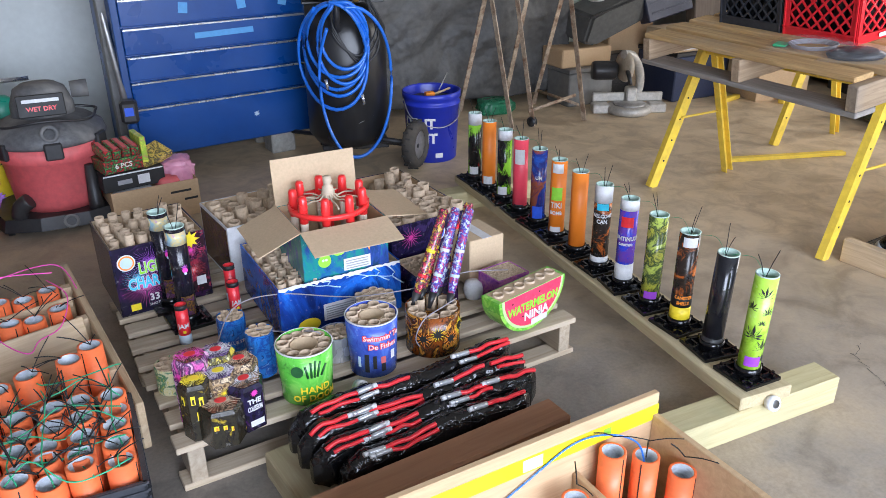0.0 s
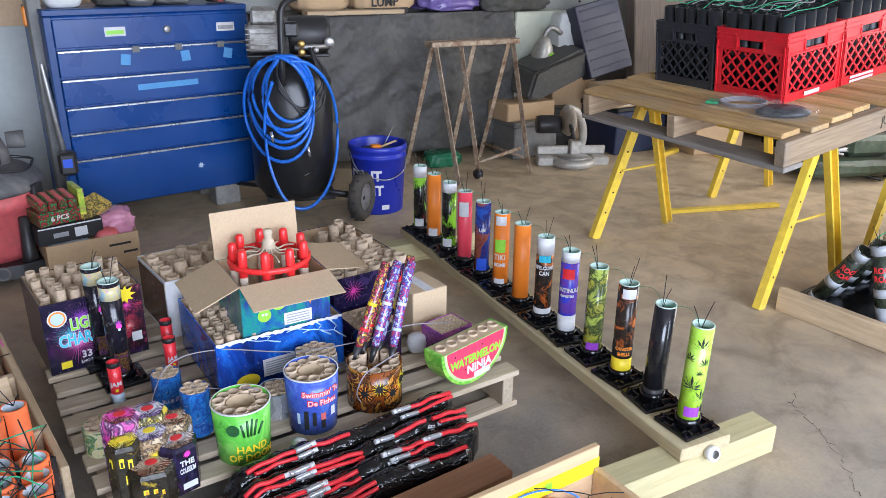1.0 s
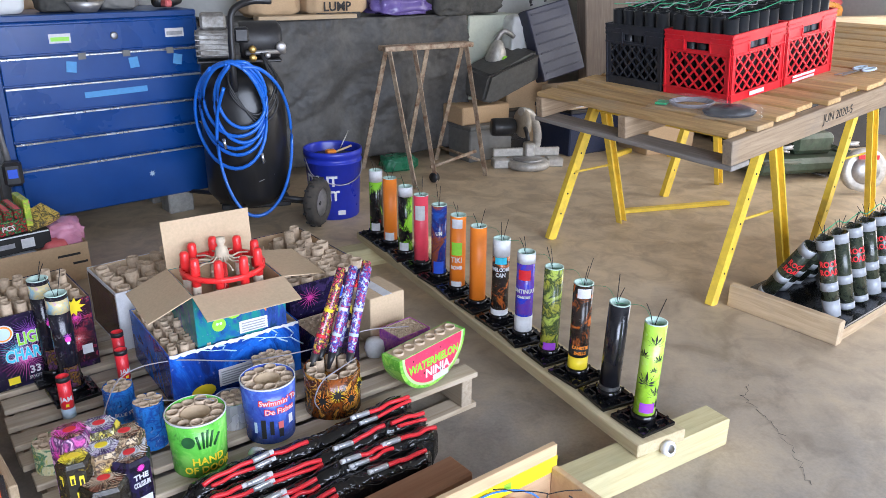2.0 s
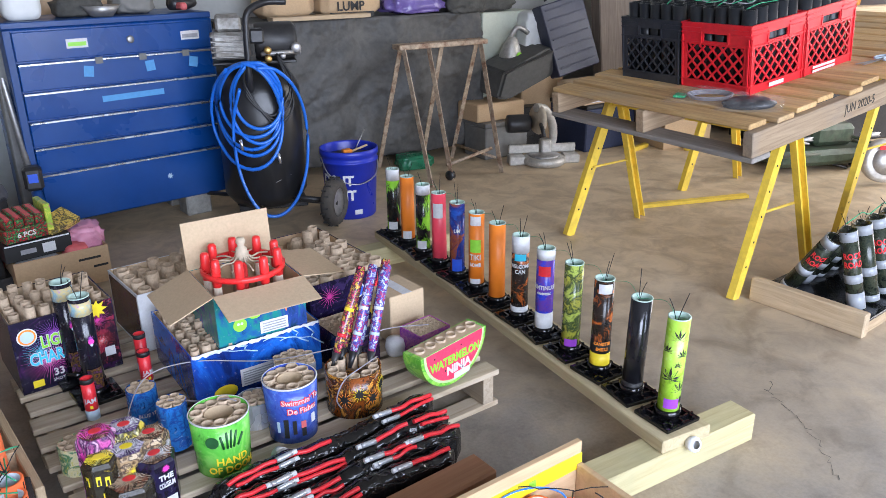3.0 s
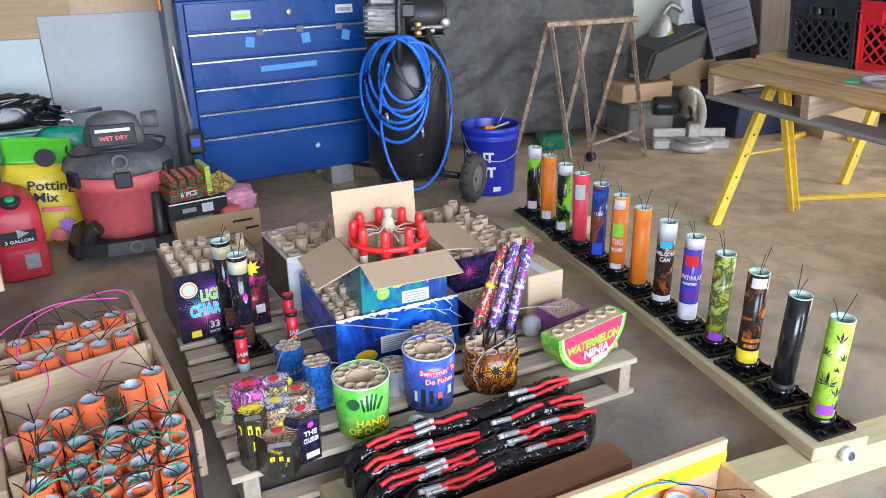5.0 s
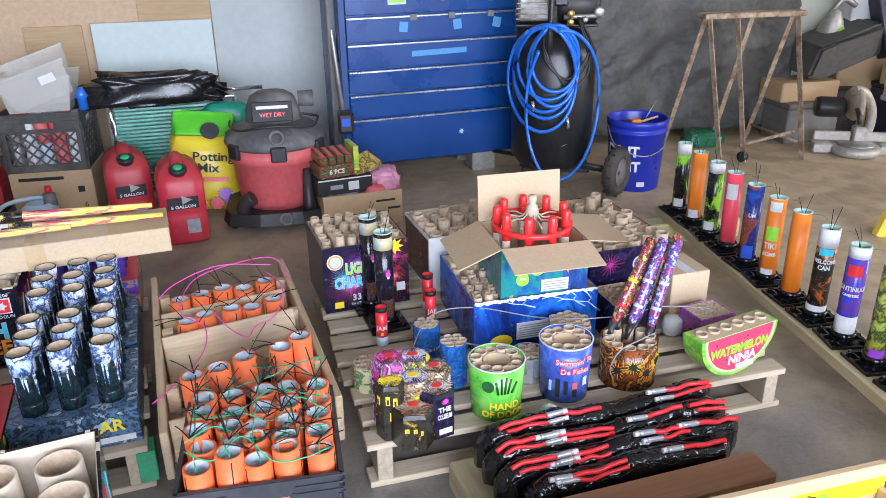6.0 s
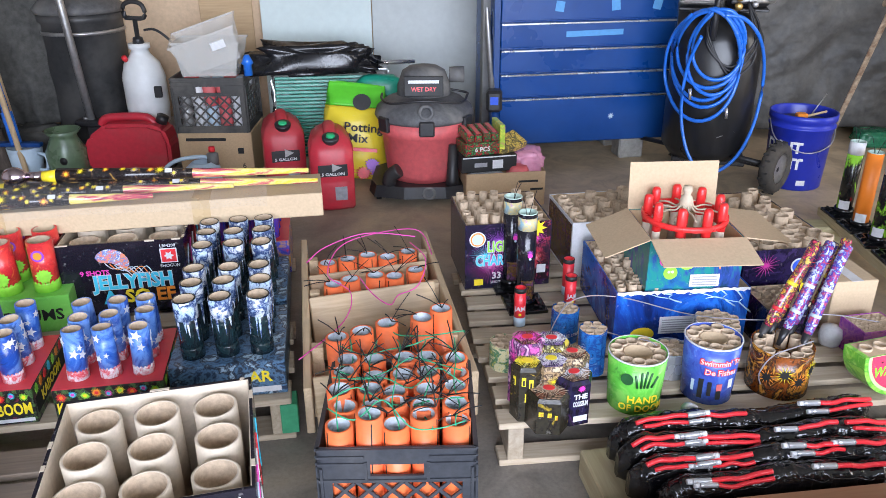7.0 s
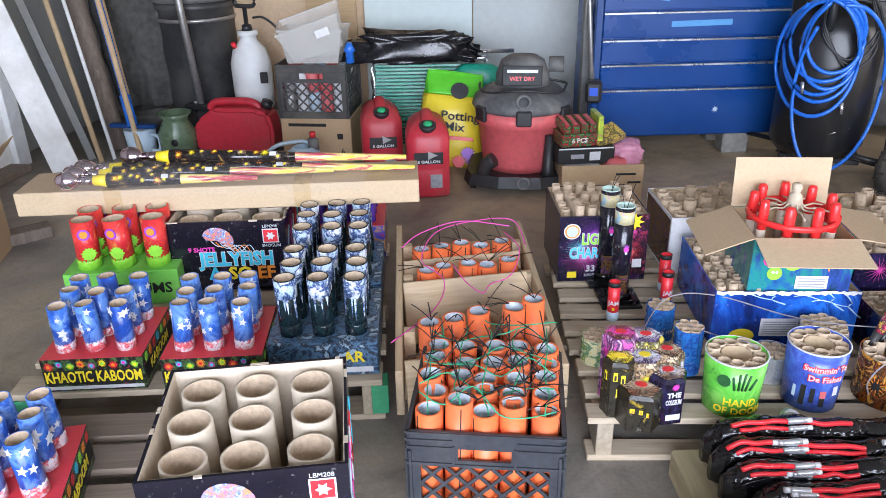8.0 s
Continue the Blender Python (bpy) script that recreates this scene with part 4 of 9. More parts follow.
# wrapped rockets leaning from the brown pot
def rocket_bundle():
    t = thing("rocket_bundle", pose(0.862, 0.535, DECK, 0, 0, 0), "bundle of wrapped multicoloured stick rockets leaning in a pot", "rocket")
    cols = [printed("rocket_red", [(0.5, 0.02, 0.04), (0.70, 0.42, 0.06), (0.03, 0.02, 0.05), (0.6, 0.04, 0.08), (0.55, 0.55, 0.55)], 55, 0.5, 0.15, spread=True),
            printed("rocket_blue", [(0.02, 0.03, 0.25), (0.55, 0.6, 0.7), (0.03, 0.04, 0.30), (0.45, 0.06, 0.12), (0.02, 0.02, 0.08)], 55, 0.5, 0.15, spread=True)]
    ends = ((-0.09, 0.01, 0.01, 0.055, 0), (-0.062, 0.03, 0.025, 0.085, 0), (-0.045, -0.005, 0.045, 0.05, 1), (-0.018, 0.02, 0.06, 0.08, 1), (0.0, -0.03, 0.075, 0.03, 1), (0.018, 0.01, 0.095, 0.06, 1), (0.03, 0.04, 0.11, 0.10, 0))
    for x, y, x1, y1, k in ends:
        p, q = Vector((x, y, 0.145)), Vector((x1, y1, 0.352))
        m = Matrix.Translation(p) @ (q - p).to_track_quat("Z", "Y").to_matrix().to_4x4()
        L = (q - p).length
        b = part("rocket", lathe(B(), [(0, 0), (0.011, 0.0), (0.0135, 0.03), (0.0135, L), (0.010, L + 0.006), (0, L + 0.006)], 14), cols[k], t, "", m)
        part("cone", lathe(B(), [(0, -0.05), (0.005, -0.049), (0.0125, 0.0), (0, 0.001)], 12), BLACK, b, "black plastic cone")
        part("band", lathe(B(), [(0.0136, L * 0.52), (0.0141, L * 0.52), (0.0141, L * 0.56), (0.0136, L * 0.56)], 14, close=True), YELLOW_INK if k == 0 else WHITE, b)
        part("band", lathe(B(), [(0.0136, L * 0.20), (0.0141, L * 0.20), (0.0141, L * 0.24), (0.0136, L * 0.24)], 14, close=True), RED_INK if k == 0 else PALEBLUE, b)
    bm = B()
    rod(bm, (0.0, 0.045, 0.0), (-0.02, 0.02, 0.15), 0.006)
    part("sticks", bm, POLE_Z, t)


rocket_bundle()


# half-melon shaped cake
def melon():
    t = thing("melon_firework", pose(1.100, 0.452, DECK, 0, 0, 20) @ Matrix.Diagonal((0.92, 0.95, 0.88, 1)), "melon-slice shaped pink and green firework on a pallet", "firework")
    R, dep = 0.155, 0.075
    arc = lambda r, k=22: [(r * math.cos(math.pi + math.pi * i / k), 0.155 + r * math.sin(math.pi + math.pi * i / k) * 0.98) for i in range(k + 1)]
    RIND = printed("melon_rind", [(0.10, 0.38, 0.03), (0.35, 0.68, 0.10), (0.12, 0.45, 0.04), (0.45, 0.75, 0.18)], 14, 1.2, 0.3)
    FLESH = printed("melon_flesh", [(0.70, 0.03, 0.09), (0.80, 0.06, 0.13), (0.74, 0.04, 0.10)], 12, 1.0, 0.3)
    bm = B()
    prism(bm, arc(R), dep)
    part("body", bm, RIND, t, "green striped rind card")
    part("top_tray", bx(B(), -0.14, 0.14, 0.004, dep - 0.004, 0.1552, 0.1558), CARD_LIGHT, t)
    part("face", prism(B(), arc(R * 0.93), -0.001, pose(0, 0, 0.008)), surf("pale_melon_ring", (0.55, 0.75, 0.35), 0.05, 0.3), t, "", at(0, -0.0008, -0.0065))
    part("face", prism(B(), arc(R * 0.86), -0.001), FLESH, t, "pink melon flesh print", at(0, -0.002, 0.0))
    tm = tube_mesh(0.018, 0.05, PAPER, segs=14)
    for x in span(-0.145, 0.145, 6):
        part("paper_tube", tm, None, t, "", at(x, 0.038, 0.1135))
    lettering(t, "WATERMELON", 0.042, GREEN_INK, at(0.0, -0.0036, 0.100), name="title", bold=0.0016, squeeze=0.82)
    lettering(t, "NINJA", 0.042, WHITE, at(0.015, -0.0036, 0.062), name="title", bold=0.0016)
    plate(t, "warning_label", 0.075, 0.022, WHITE, at(0.03, -0.0033, 0.032))
    rnd = random.Random(3)
    for k in range(12):
        x, z = rnd.uniform(-0.1, 0.1), rnd.uniform(0.045, 0.15)
        if abs(z - 0.1) > 0.025 and math.hypot(x, z - 0.155) < 0.12:
            disc(t, 0.003, LINE, at(x, -0.0032, z), "printed_seed")
    return t


melon()


# ---- shell mortars ----
def base_plate(bm, s=0.062):
    bx(bm, -s, s, -s, s, 0, 0.012, 0.002)
    for k in range(-1, 2):
        bx(bm, k * 0.04 - 0.003, k * 0.04 + 0.003, -s + 0.006, s - 0.006, 0.0115, 0.020)
        bx(bm, -s + 0.006, s - 0.006, k * 0.04 - 0.003, k * 0.04 + 0.003, 0.0115, 0.020)
    lathe(bm, [(0.036, 0.012), (0.036, 0.035), (0.0305, 0.035), (0.0305, 0.012)], 18, close=True)
    return bm


BASE = mesh_from(base_plate(B()), "base_plate", BLACK_GLOSS)


def fuse(t, z, seed, r=0.0011):
    rnd = random.Random(seed)
    bm = B()
    for k in range(2):
        a = rnd.uniform(0, 6.28)
        cord(bm, [(0, 0, z - 0.03), (0.01 * math.cos(a), 0.01 * math.sin(a), z + 0.015), (0.025 * math.cos(a), 0.025 * math.sin(a), z + rnd.uniform(0.04, 0.075))], r, 4, 3)
    part("fuse", bm, WIRE_BLACK, t, "thin black wire ends")


def mortar(m, mat, label, bands, words=(), z=0.31, r=0.0295, tilt=0.0, bore=HDPE, seed=0, face=0.0, group="shell mortars on the long board"):
    t = thing("mortar_tube", m, label, "mortar tube", group)
    part("base_plate", BASE, None, t, "ribbed black plastic plate")
    R = pose(0, 0, 0, tilt, 0, 0) @ pose(0, 0, 0, 0, 0, face)
    tube = part("tube", pipe(B(), r, r * 0.88, 0.012, z, 22, floor=0.06), mat, t, "", R)
    part("tube_rim", lathe(B(), [(r * 0.885, z - 0.03), (r * 1.004, z - 0.0005), (r * 1.004, z + 0.0008), (r * 0.875, z + 0.0008), (r * 0.872, z - 0.03)], 22, close=True), bore, tube, "pale plastic wall of the tube")
    for z0, z1, bm_, full in bands:
        if full:
            part("band", lathe(B(), [(r, z0), (r + 0.0006, z0), (r + 0.0006, z1), (r, z1)], 22, close=True), bm_, tube)
        else:
            bm = B()
            n = 8
            lo = [bm.verts.new(((r + 0.0008) * math.sin(-0.7 + 1.4 * i / n), -(r + 0.0008) * math.cos(-0.7 + 1.4 * i / n), z0)) for i in range(n + 1)]
            hi = [bm.verts.new((v.co.x, v.co.y, z1)) for v in lo]
            for i in range(n):
                bm.faces.new((lo[i], lo[i + 1], hi[i + 1], hi[i]))
            part("label", bm, bm_, tube)
    for w, size, zz, ink in words:
        lettering(tube, w, size, ink, at(0, 0, zz, 0), wrap=r + 0.001, bold=0.0006, squeeze=0.85)
    fuse(t, z, seed)
    return t


FLAME_GREEN = printed("lime_flame_print", [(0.25, 0.65, 0.03), (0.32, 0.72, 0.05), (0.30, 0.70, 0.04), (0.01, 0.01, 0.01), (0.012, 0.012, 0.012), (0.5, 0.02, 0.02)], 5, 0.8, 0.25, stretch=(1, 1, 0.6), spread=True)
LEAFY = printed("lime_leaf_print", [(0.08, 0.16, 0.02), (0.32, 0.58, 0.04), (0.42, 0.70, 0.08), (0.46, 0.72, 0.12), (0.20, 0.42, 0.03)], 6, 0.6, 0.25)
VOLCANO = printed("flame_dark_print", [(0.012, 0.01, 0.01), (0.02, 0.015, 0.012), (0.03, 0.02, 0.015), (0.50, 0.12, 0.02), (0.65, 0.32, 0.12)], 9, 1.2, 0.25, spread=True)
COSMIC = printed("cosmic_print", [(0.008, 0.012, 0.08), (0.28, 0.07, 0.03), (0.015, 0.03, 0.20), (0.02, 0.10, 0.50), (0.30, 0.50, 0.80)], 5, 1.0, 0.22)
VIOLET = printed("violet_print", [(0.04, 0.03, 0.36), (0.02, 0.05, 0.58), (0.14, 0.05, 0.36), (0.02, 0.06, 0.62), (0.03, 0.02, 0.22)], 9, 0.8, 0.25)
GOLDGREEN = printed("gold_green_print", [(0.25, 0.40, 0.03), (0.45, 0.45, 0.06), (0.05, 0.08, 0.03), (0.45, 0.55, 0.10), (0.12, 0.12, 0.02)], 10, 0.8, 0.25)
ORANGEPAPER = surf("orange_tube_paper", (0.84, 0.22, 0.02), 0.05, 0.4, grain=30)
PINKPAPER = surf("pink_red_tube_paper", (0.84, 0.07, 0.11), 0.08, 0.35, grain=30, stains=16)
BLACKPAPER = surf("black_tube_paper", (0.012, 0.012, 0.016), 0.2, 0.2, grain=20, coat=0.4)
ROW_Z = 0.128
ROW = [
    (LEAFY, "lime green leaf-printed mortar tube on a base plate", [(0.045, 0.075, PURPLE_INK, False)], [], 1.5),
    (BLACKPAPER, "plain glossy black mortar tube on a base plate", [(0.018, 0.05, BLACK, True)], [], 2.5),
    (VOLCANO, "black and flame-orange mortar tube with a yellow foot", [(0.02, 0.075, YELLOW_INK, True), (0.076, 0.115, LINE, True), (0.27, 0.30, WHITE, False)], [("CANISTER", 0.014, 0.108, ORANGE_INK), ("SHELLS", 0.014, 0.09, ORANGE_INK)], 0),
    (GOLDGREEN, "gold and green mottled mortar tube on a base plate", [(0.03, 0.06, PURPLE_INK, False)], [], 0.5),
    (VIOLET, "violet and blue mortar tube with white foot", [(0.02, 0.09, WHITE, True), (0.275, 0.31, WHITE, True), (0.22, 0.255, RED_INK, False)], [("CONTINUUM", 0.02, 0.18, WHITE), ("CANISTERS", 0.011, 0.16, WHITE)], 0),
    (VOLCANO, "white-topped volcano-printed mortar tube on a base plate", [(0.02, 0.055, WHITE, True), (0.25, 0.31, WHITE, True), (0.225, 0.249, CYAN_INK, False)], [("WELCOME", 0.018, 0.205, WHITE), ("CAN", 0.02, 0.185, WHITE)], 0),
    (ORANGEPAPER, "plain orange mortar tube on a base plate", [], [], -0.5),
    (ORANGEPAPER, "orange mortar tube with white and green lettering", [(0.265, 0.30, WHITE, False), (0.03, 0.055, WHITE, False), (0.16, 0.21, GREEN_INK, False)], [("TIKI", 0.030, 0.14, WHITE), ("BOMB", 0.02, 0.11, WHITE)], 0),
    (COSMIC, "blue and rust nebula-printed mortar tube on a base plate", [(0.025, 0.085, BLUE_INK, False)], [("UM", 0.02, 0.2, WHITE)], 0),
    (PINKPAPER, "pink-red mortar tube with a white label", [(0.21, 0.27, WHITE, False), (0.02, 0.04, LINE, False)], [], -1),
    (FLAME_GREEN, "lime and black flame mortar tube on a base plate", [(0.27, 0.31, WHITE, True), (0.02, 0.07, WHITE, False)], [], 0.5),
    (ORANGEPAPER, "orange mortar tube with a barcode label", [(0.03, 0.07, WHITE, False)], [], 0),
    (FLAME_GREEN, "lime and black flame mortar tube with white top", [(0.26, 0.31, WHITE, True), (0.02, 0.07, WHITE, False)], [], 0),
]
for i, (mat, lab, bands, words, tilt) in enumerate(ROW):
    y = 0.02 + 0.1425 * i
    x = 1.525 - 0.0035 * i
    tt = mortar(pose(x, y, ROW_Z, 0, 0, (4, -3, 6, 0, -5, 3)[i % 6]), mat, lab, bands, words, tilt=tilt, seed=i, face=-36)
    if i == 0:
        rnd = random.Random(11)
        for k, (ang, zz, s) in enumerate(((0, 0.255, 0.032), (28, 0.205, 0.024), (-22, 0.135, 0.040), (34, 0.10, 0.034), (-55, 0.215, 0.024), (50, 0.06, 0.028), (8, 0.175, 0.016))):
            for f in range(-3, 4):
                L = s * (1 - 0.1 * abs(f))
                a = radians(f * 33)
                out = [(0, 0), (L * 0.5 * math.sin(a) - L * 0.1 * math.cos(a), L * 0.5 * math.cos(a) + L * 0.1 * math.sin(a)), (L * math.sin(a), L * math.cos(a)), (L * 0.5 * math.sin(a) + L * 0.1 * math.cos(a), L * 0.5 * math.cos(a) - L * 0.1 * math.sin(a))]
                bm = B()
                vs = []
                for u, w in out:
                    q = radians(ang) + u / 0.0302
                    vs.append(bm.verts.new((0.0302 * math.sin(q), -0.0302 * math.cos(q), zz + w)))
                bm.faces.new(vs)
                part("printed_leaf", bm, LINE, [c for c in tt.children if c.name.startswith("tube")][0])
t = thing("mortar_board", pose(1.53, 0, 0, 0, 0, 0), "long sawn plank on two treated timber feet", "timber stand")
part("plank", bx(B(), -0.095, 0.075, -0.065, 1.83, 0.0895, 0.1275, 0.003), TREATED_Y, t, "", at(0, 0, 0, 0.3))
part("foot_timber", bx(B(), -0.29, 0.29, -0.045, 0.045, 0, 0.089, 0.004), TREATED_X, t, "greenish treated timber", at(-0.018, -0.02, 0, 3.5))
part("foot_timber", bx(B(), -0.27, 0.27, -0.045, 0.045, 0, 0.089, 0.004), TREATED_X, t, "greenish treated timber", at(-0.03, 1.74, 0, 3.5))
part("tape_scrap", lathe(B(), [(0.012, 0), (0.02, 0.002), (0.022, 0.02), (0.012, 0.024)], 10), WHITE, t, "crumpled white tape", at(0.0, -0.068, 0.095, 0, 0, 70))
bm = B()
for i in range(12):
    x, y = 1.525 - 0.0035 * i, 0.02 + 0.1425 * i
    cord(bm, [(x, y, ROW_Z + 0.30), (x + 0.01, y + 0.05, ROW_Z + 0.325), (x, y + 0.1, ROW_Z + 0.315), (x - 0.0035, y + 0.1425, ROW_Z + 0.30)], 0.0007, 4, 4)
tagged(part("fuse_line", bm, WIRE_GREEN), "thin green fuse line strung between the tubes", "fuse")

# two black mortars and small red candles on the centre pallet
NIGHTTUBE = printed("black_neon_tube", [(0.008, 0.008, 0.012), (0.010, 0.01, 0.014), (0.012, 0.01, 0.018), (0.02, 0.01, 0.03)], 9, 1.0, 0.2)
for x, y in ((0.155, 0.895), (0.115, 1.03)):
    t = mortar(pose(x, y, DECK, 0, 0, 12), NIGHTTUBE, "black mortar tube with a holographic top on a pallet", [(0.265, 0.305, HOLO, True), (0.035, 0.10, SPARK, False)], [], r=0.029, z=0.318, group="black mortars", seed=int(x * 1000))
    burst(t, 0.013, GRAPE, at(0.004, -0.0302, 0.195), 9, 0.35, "printed_flame", 3)
    disc(t, 0.008, PINK_INK, at(0.004, -0.0310, 0.186), "printed_mark")
    disc(t, 0.004, PALEBLUE, at(0.004, -0.0318, 0.176), "printed_mark")


def candle(x, y, k):
    t = thing("small_candle", pose(x, y, DECK, 0, 0, k * 20), "small red and white firework tube on a pallet", "firework", "small red tubes")
    b = part("tube", pipe(B(), 0.0175, 0.014, 0.0, 0.125, 16, floor=0.10), RED_INK, t)
    part("cap_ring", lathe(B(), [(0.0176, 0.112), (0.0182, 0.112), (0.0182, 0.126), (0.0176, 0.126)], 16, close=True), LINE, b)
    part("foot_band", lathe(B(), [(0.0176, 0.0), (0.0179, 0.0), (0.0179, 0.03), (0.0176, 0.03)], 16, close=True), PALEBLUE, b)
    lettering(b, "JAM", 0.02, WHITE, at(0, 0, 0.06), wrap=0.0182, bold=0.0005)
    plate(t, "yellow_badge", 0.008, 0.008, YELLOW_INK, at(0, -0.018, 0.042))
    return t


candle(0.135, 0.775, 0), candle(0.293, 0.862, 1), candle(0.298, 0.985, 2)


# ---- left pallet: boxes of shells ----
def shell_box(m, w, d, h, label, side, top, tube_mats, tr, th, nx=3, ny=3, tilt=4.0, seed=1, inset=0.03):
    t = thing("shell_box", m, label, "firework box")
    part("carton", bx(B(), 0, w, 0, d, 0, h, 0.002), side, t)
    part("top_card", bx(B(), 0.001, w - 0.001, 0.001, d - 0.001, h + 0.0003, h + 0.0016), top, t)
    me = tube_mesh(tr, th, tube_mats[0], PAPER, 0.14, 18, "shell_tube")
    rnd = random.Random(seed)
    for y in span(inset * 0.5, d - inset * 0.5, ny):
        for x in span(inset * 0.5, w - inset * 0.5, nx):
            q = part("shell_tube", me, None, t, "", at(x, y, h + 0.001, rnd.uniform(-25, 25), rnd.uniform(-tilt, tilt), rnd.uniform(-tilt, tilt)))
            yield_tube(q, tr, th, tube_mats, rnd)
    return t


def yield_tube(q, r, h, mats, rnd):
    """Foot band, torn paper rim and printed marks on one shell tube."""
    if len(mats) > 1:
        part("foot_band", lathe(B(), [(r, 0), (r + 0.0008, 0), (r + 0.0008, h * 0.16), (r, h * 0.22)], 16, close=True), mats[1], q)
    if len(mats) > 2:
        for k in range(5):
            a, z, s = rnd.uniform(-1.6, 1.6), rnd.uniform(0.35, 0.9) * h, rnd.uniform(0.008, 0.019)
            m = pose(0, 0, z, 0, 0, math.degrees(a)) @ pose(0, -r - 0.0006, 0)
            if mats[2] is WHITE:
                burst(q, s, WHITE, m, 5, 0.4, "printed_star", k)
            else:
                plate(q, "printed_streak", s * 0.5, s * 2.2, mats[2], m)


FLAGWHITE = printed("flag_stripe_print", [(0.6, 0.06, 0.08), (0.75, 0.75, 0.78), (0.65, 0.08, 0.1), (0.75, 0.72, 0.74)], 22, 0.3, 0.28, spread=True)


def kaboom(x, y, z, yaw, seed, tall=0.10):
    t = shell_box(pose(x, y, z, 0, 0, yaw) @ Matrix.Diagonal((0.91, 0.93, 0.97, 1)), 0.285, 0.28, tall, "black confetti-printed box of star-spangled blue shell tubes", FLOWERS, REDTOP, (FLAGTUBE, FLAGWHITE, WHITE), 0.0275, 0.135, seed=seed)
    part("title_band", bx(B(), 0.008, 0.277, -0.001, -0.0002, 0.022, 0.066), LINE, t)
    lettering(t, "KHAOTIC KABOOM", 0.047, YELLOW_INK, at(0.142, -0.0016, 0.044), bold=0.0012, squeeze=0.64, name="title")
    plate(t, "white_strip", 0.27, 0.010, WHITE, at(0.142, -0.0006, 0.012))
    for k in range(9):
        ink = (RED_INK, CYAN_INK, GREEN_INK, ORANGE_INK, PINK_INK, YELLOW_INK)
        burst(t, (0.016, 0.012, 0.014)[k % 3], ink[k % 6], at(0.022 + 0.03 * k, -0.0008, 0.079 + 0.006 * (k % 2)), 17, 0.45, seed=k)
        burst(t, 0.007, ink[(k + 3) % 6], at(0.022 + 0.03 * k, -0.0018, 0.079 + 0.006 * (k % 2)), 11, 0.5, seed=k + 3)
    part("title_band", bx(B(), 0.2852, 0.286, 0.01, 0.27, 0.022, 0.066), LINE, t)
    lettering(t, "KABOOM", 0.040, YELLOW_INK, at(0.2865, 0.14, 0.044, 90), bold=0.001, name="title")
    for k in range(7):
        burst(t, 0.016, (GREEN_INK, ORANGE_INK, RED_INK, CYAN_INK)[k % 4], at(0.2862, 0.03 + 0.037 * k, 0.084, 90), 9, 0.6, seed=k)
    return t


kaboom(-1.318, 0.182, DECK, 13, 1)
kaboom(-1.012, 0.232, DECK, 13, 2)
kaboom(-1.185, -0.375, DECK, 22, 3)


SHARDS = printed("ice_shard_print", [(0.01, 0.02, 0.06), (0.45, 0.58, 0.74), (0.02, 0.05, 0.16), (0.72, 0.78, 0.84), (0.03, 0.09, 0.28)], 13, 0.3, 0.22, spread=True)


def camo_box(x, y, seed):
    t = shell_box(pose(x, y, DECK, 0, 0, 12), 0.29, 0.30, 0.10, "blue camouflage box of dark shell tubes", CAMO, CAMO, (CAMOTUBE, CAMOTUBE), 0.029, 0.165, seed=seed, tilt=2)
    for ch in [c for c in t.children if c.name.startswith("shell_tube")]:
        part("top_band", lathe(B(), [(0.029, 0.112), (0.0297, 0.112), (0.0297, 0.163), (0.029, 0.163)], 16, close=True), SHARDS, ch)
        rs = random.Random(len(ch.name) + int(ch.location.x * 900))
        for k in range(5):
            w, z = rs.uniform(0.002, 0.0045), rs.uniform(0.045, 0.09)
            part("printed_shard", prism(B(), [(-w, 0.114), (w, 0.114), (w * 0.6, z + 0.012), (w * 0.2, z), (-w * 0.5, z + 0.02)], -0.0012, pose(0, 0, 0, 0, 0, -75 + 36 * k + rs.uniform(-14, 14)) @ pose(0, -0.0288, 0)), SHARDS, ch)
    lettering(t, "AR", 0.045, YELLOW_INK, at(0.225, -0.001, 0.055), bold=0.001)
    plate(t, "white_strip", 0.12, 0.016, WHITE, at(0.215, -0.0008, 0.018))
    return t


camo_box(-0.765, 0.332, 4)
camo_box(-0.84, 0.665, 5)
t = shell_box(pose(-0.93, 1.04, DECK, 0, 0, 12), 0.30, 0.24, 0.12, "red and blue printed shell box behind the others", printed("red_blue_print", [(0.5, 0.03, 0.04), (0.03, 0.06, 0.4), (0.6, 0.3, 0.05), (0.05, 0.1, 0.5)], 14, 0.8, 0.3), REDTOP, (VIOLET,), 0.029, 0.11, seed=8)

t = shell_box(pose(-1.53, 0.60, DECK, 0, 0, 15), 0.345, 0.30, 0.115, "lime green box of red shell tubes", LIME, LIME, (REDTUBE, GREEN_INK), 0.036, 0.158, seed=6, tilt=2)
lettering(t, "DRUMS", 0.05, LINE, at(0.24, -0.001, 0.055), bold=0.001, name="title")
for ch in [c for c in t.children if c.name.startswith("shell_tube")]:
    burst(ch, 0.026, GREEN_INK, pose(0.006, -0.0368, 0.055, 0, 0, 10), 13, 0.7, "printed_burst")
    disc(ch, 0.018, PURPLE_INK, pose(0.0, -0.0372, 0.12), "printed_badge")
    disc(ch, 0.012, ORANGE_INK, pose(0.0, -0.0380, 0.12), "printed_badge")

JELLY = printed("jelly_night_print", [(0.008, 0.008, 0.012), (0.012, 0.010, 0.018), (0.010, 0.010, 0.016), (0.03, 0.02, 0.05)], 6, 1.0, 0.18)
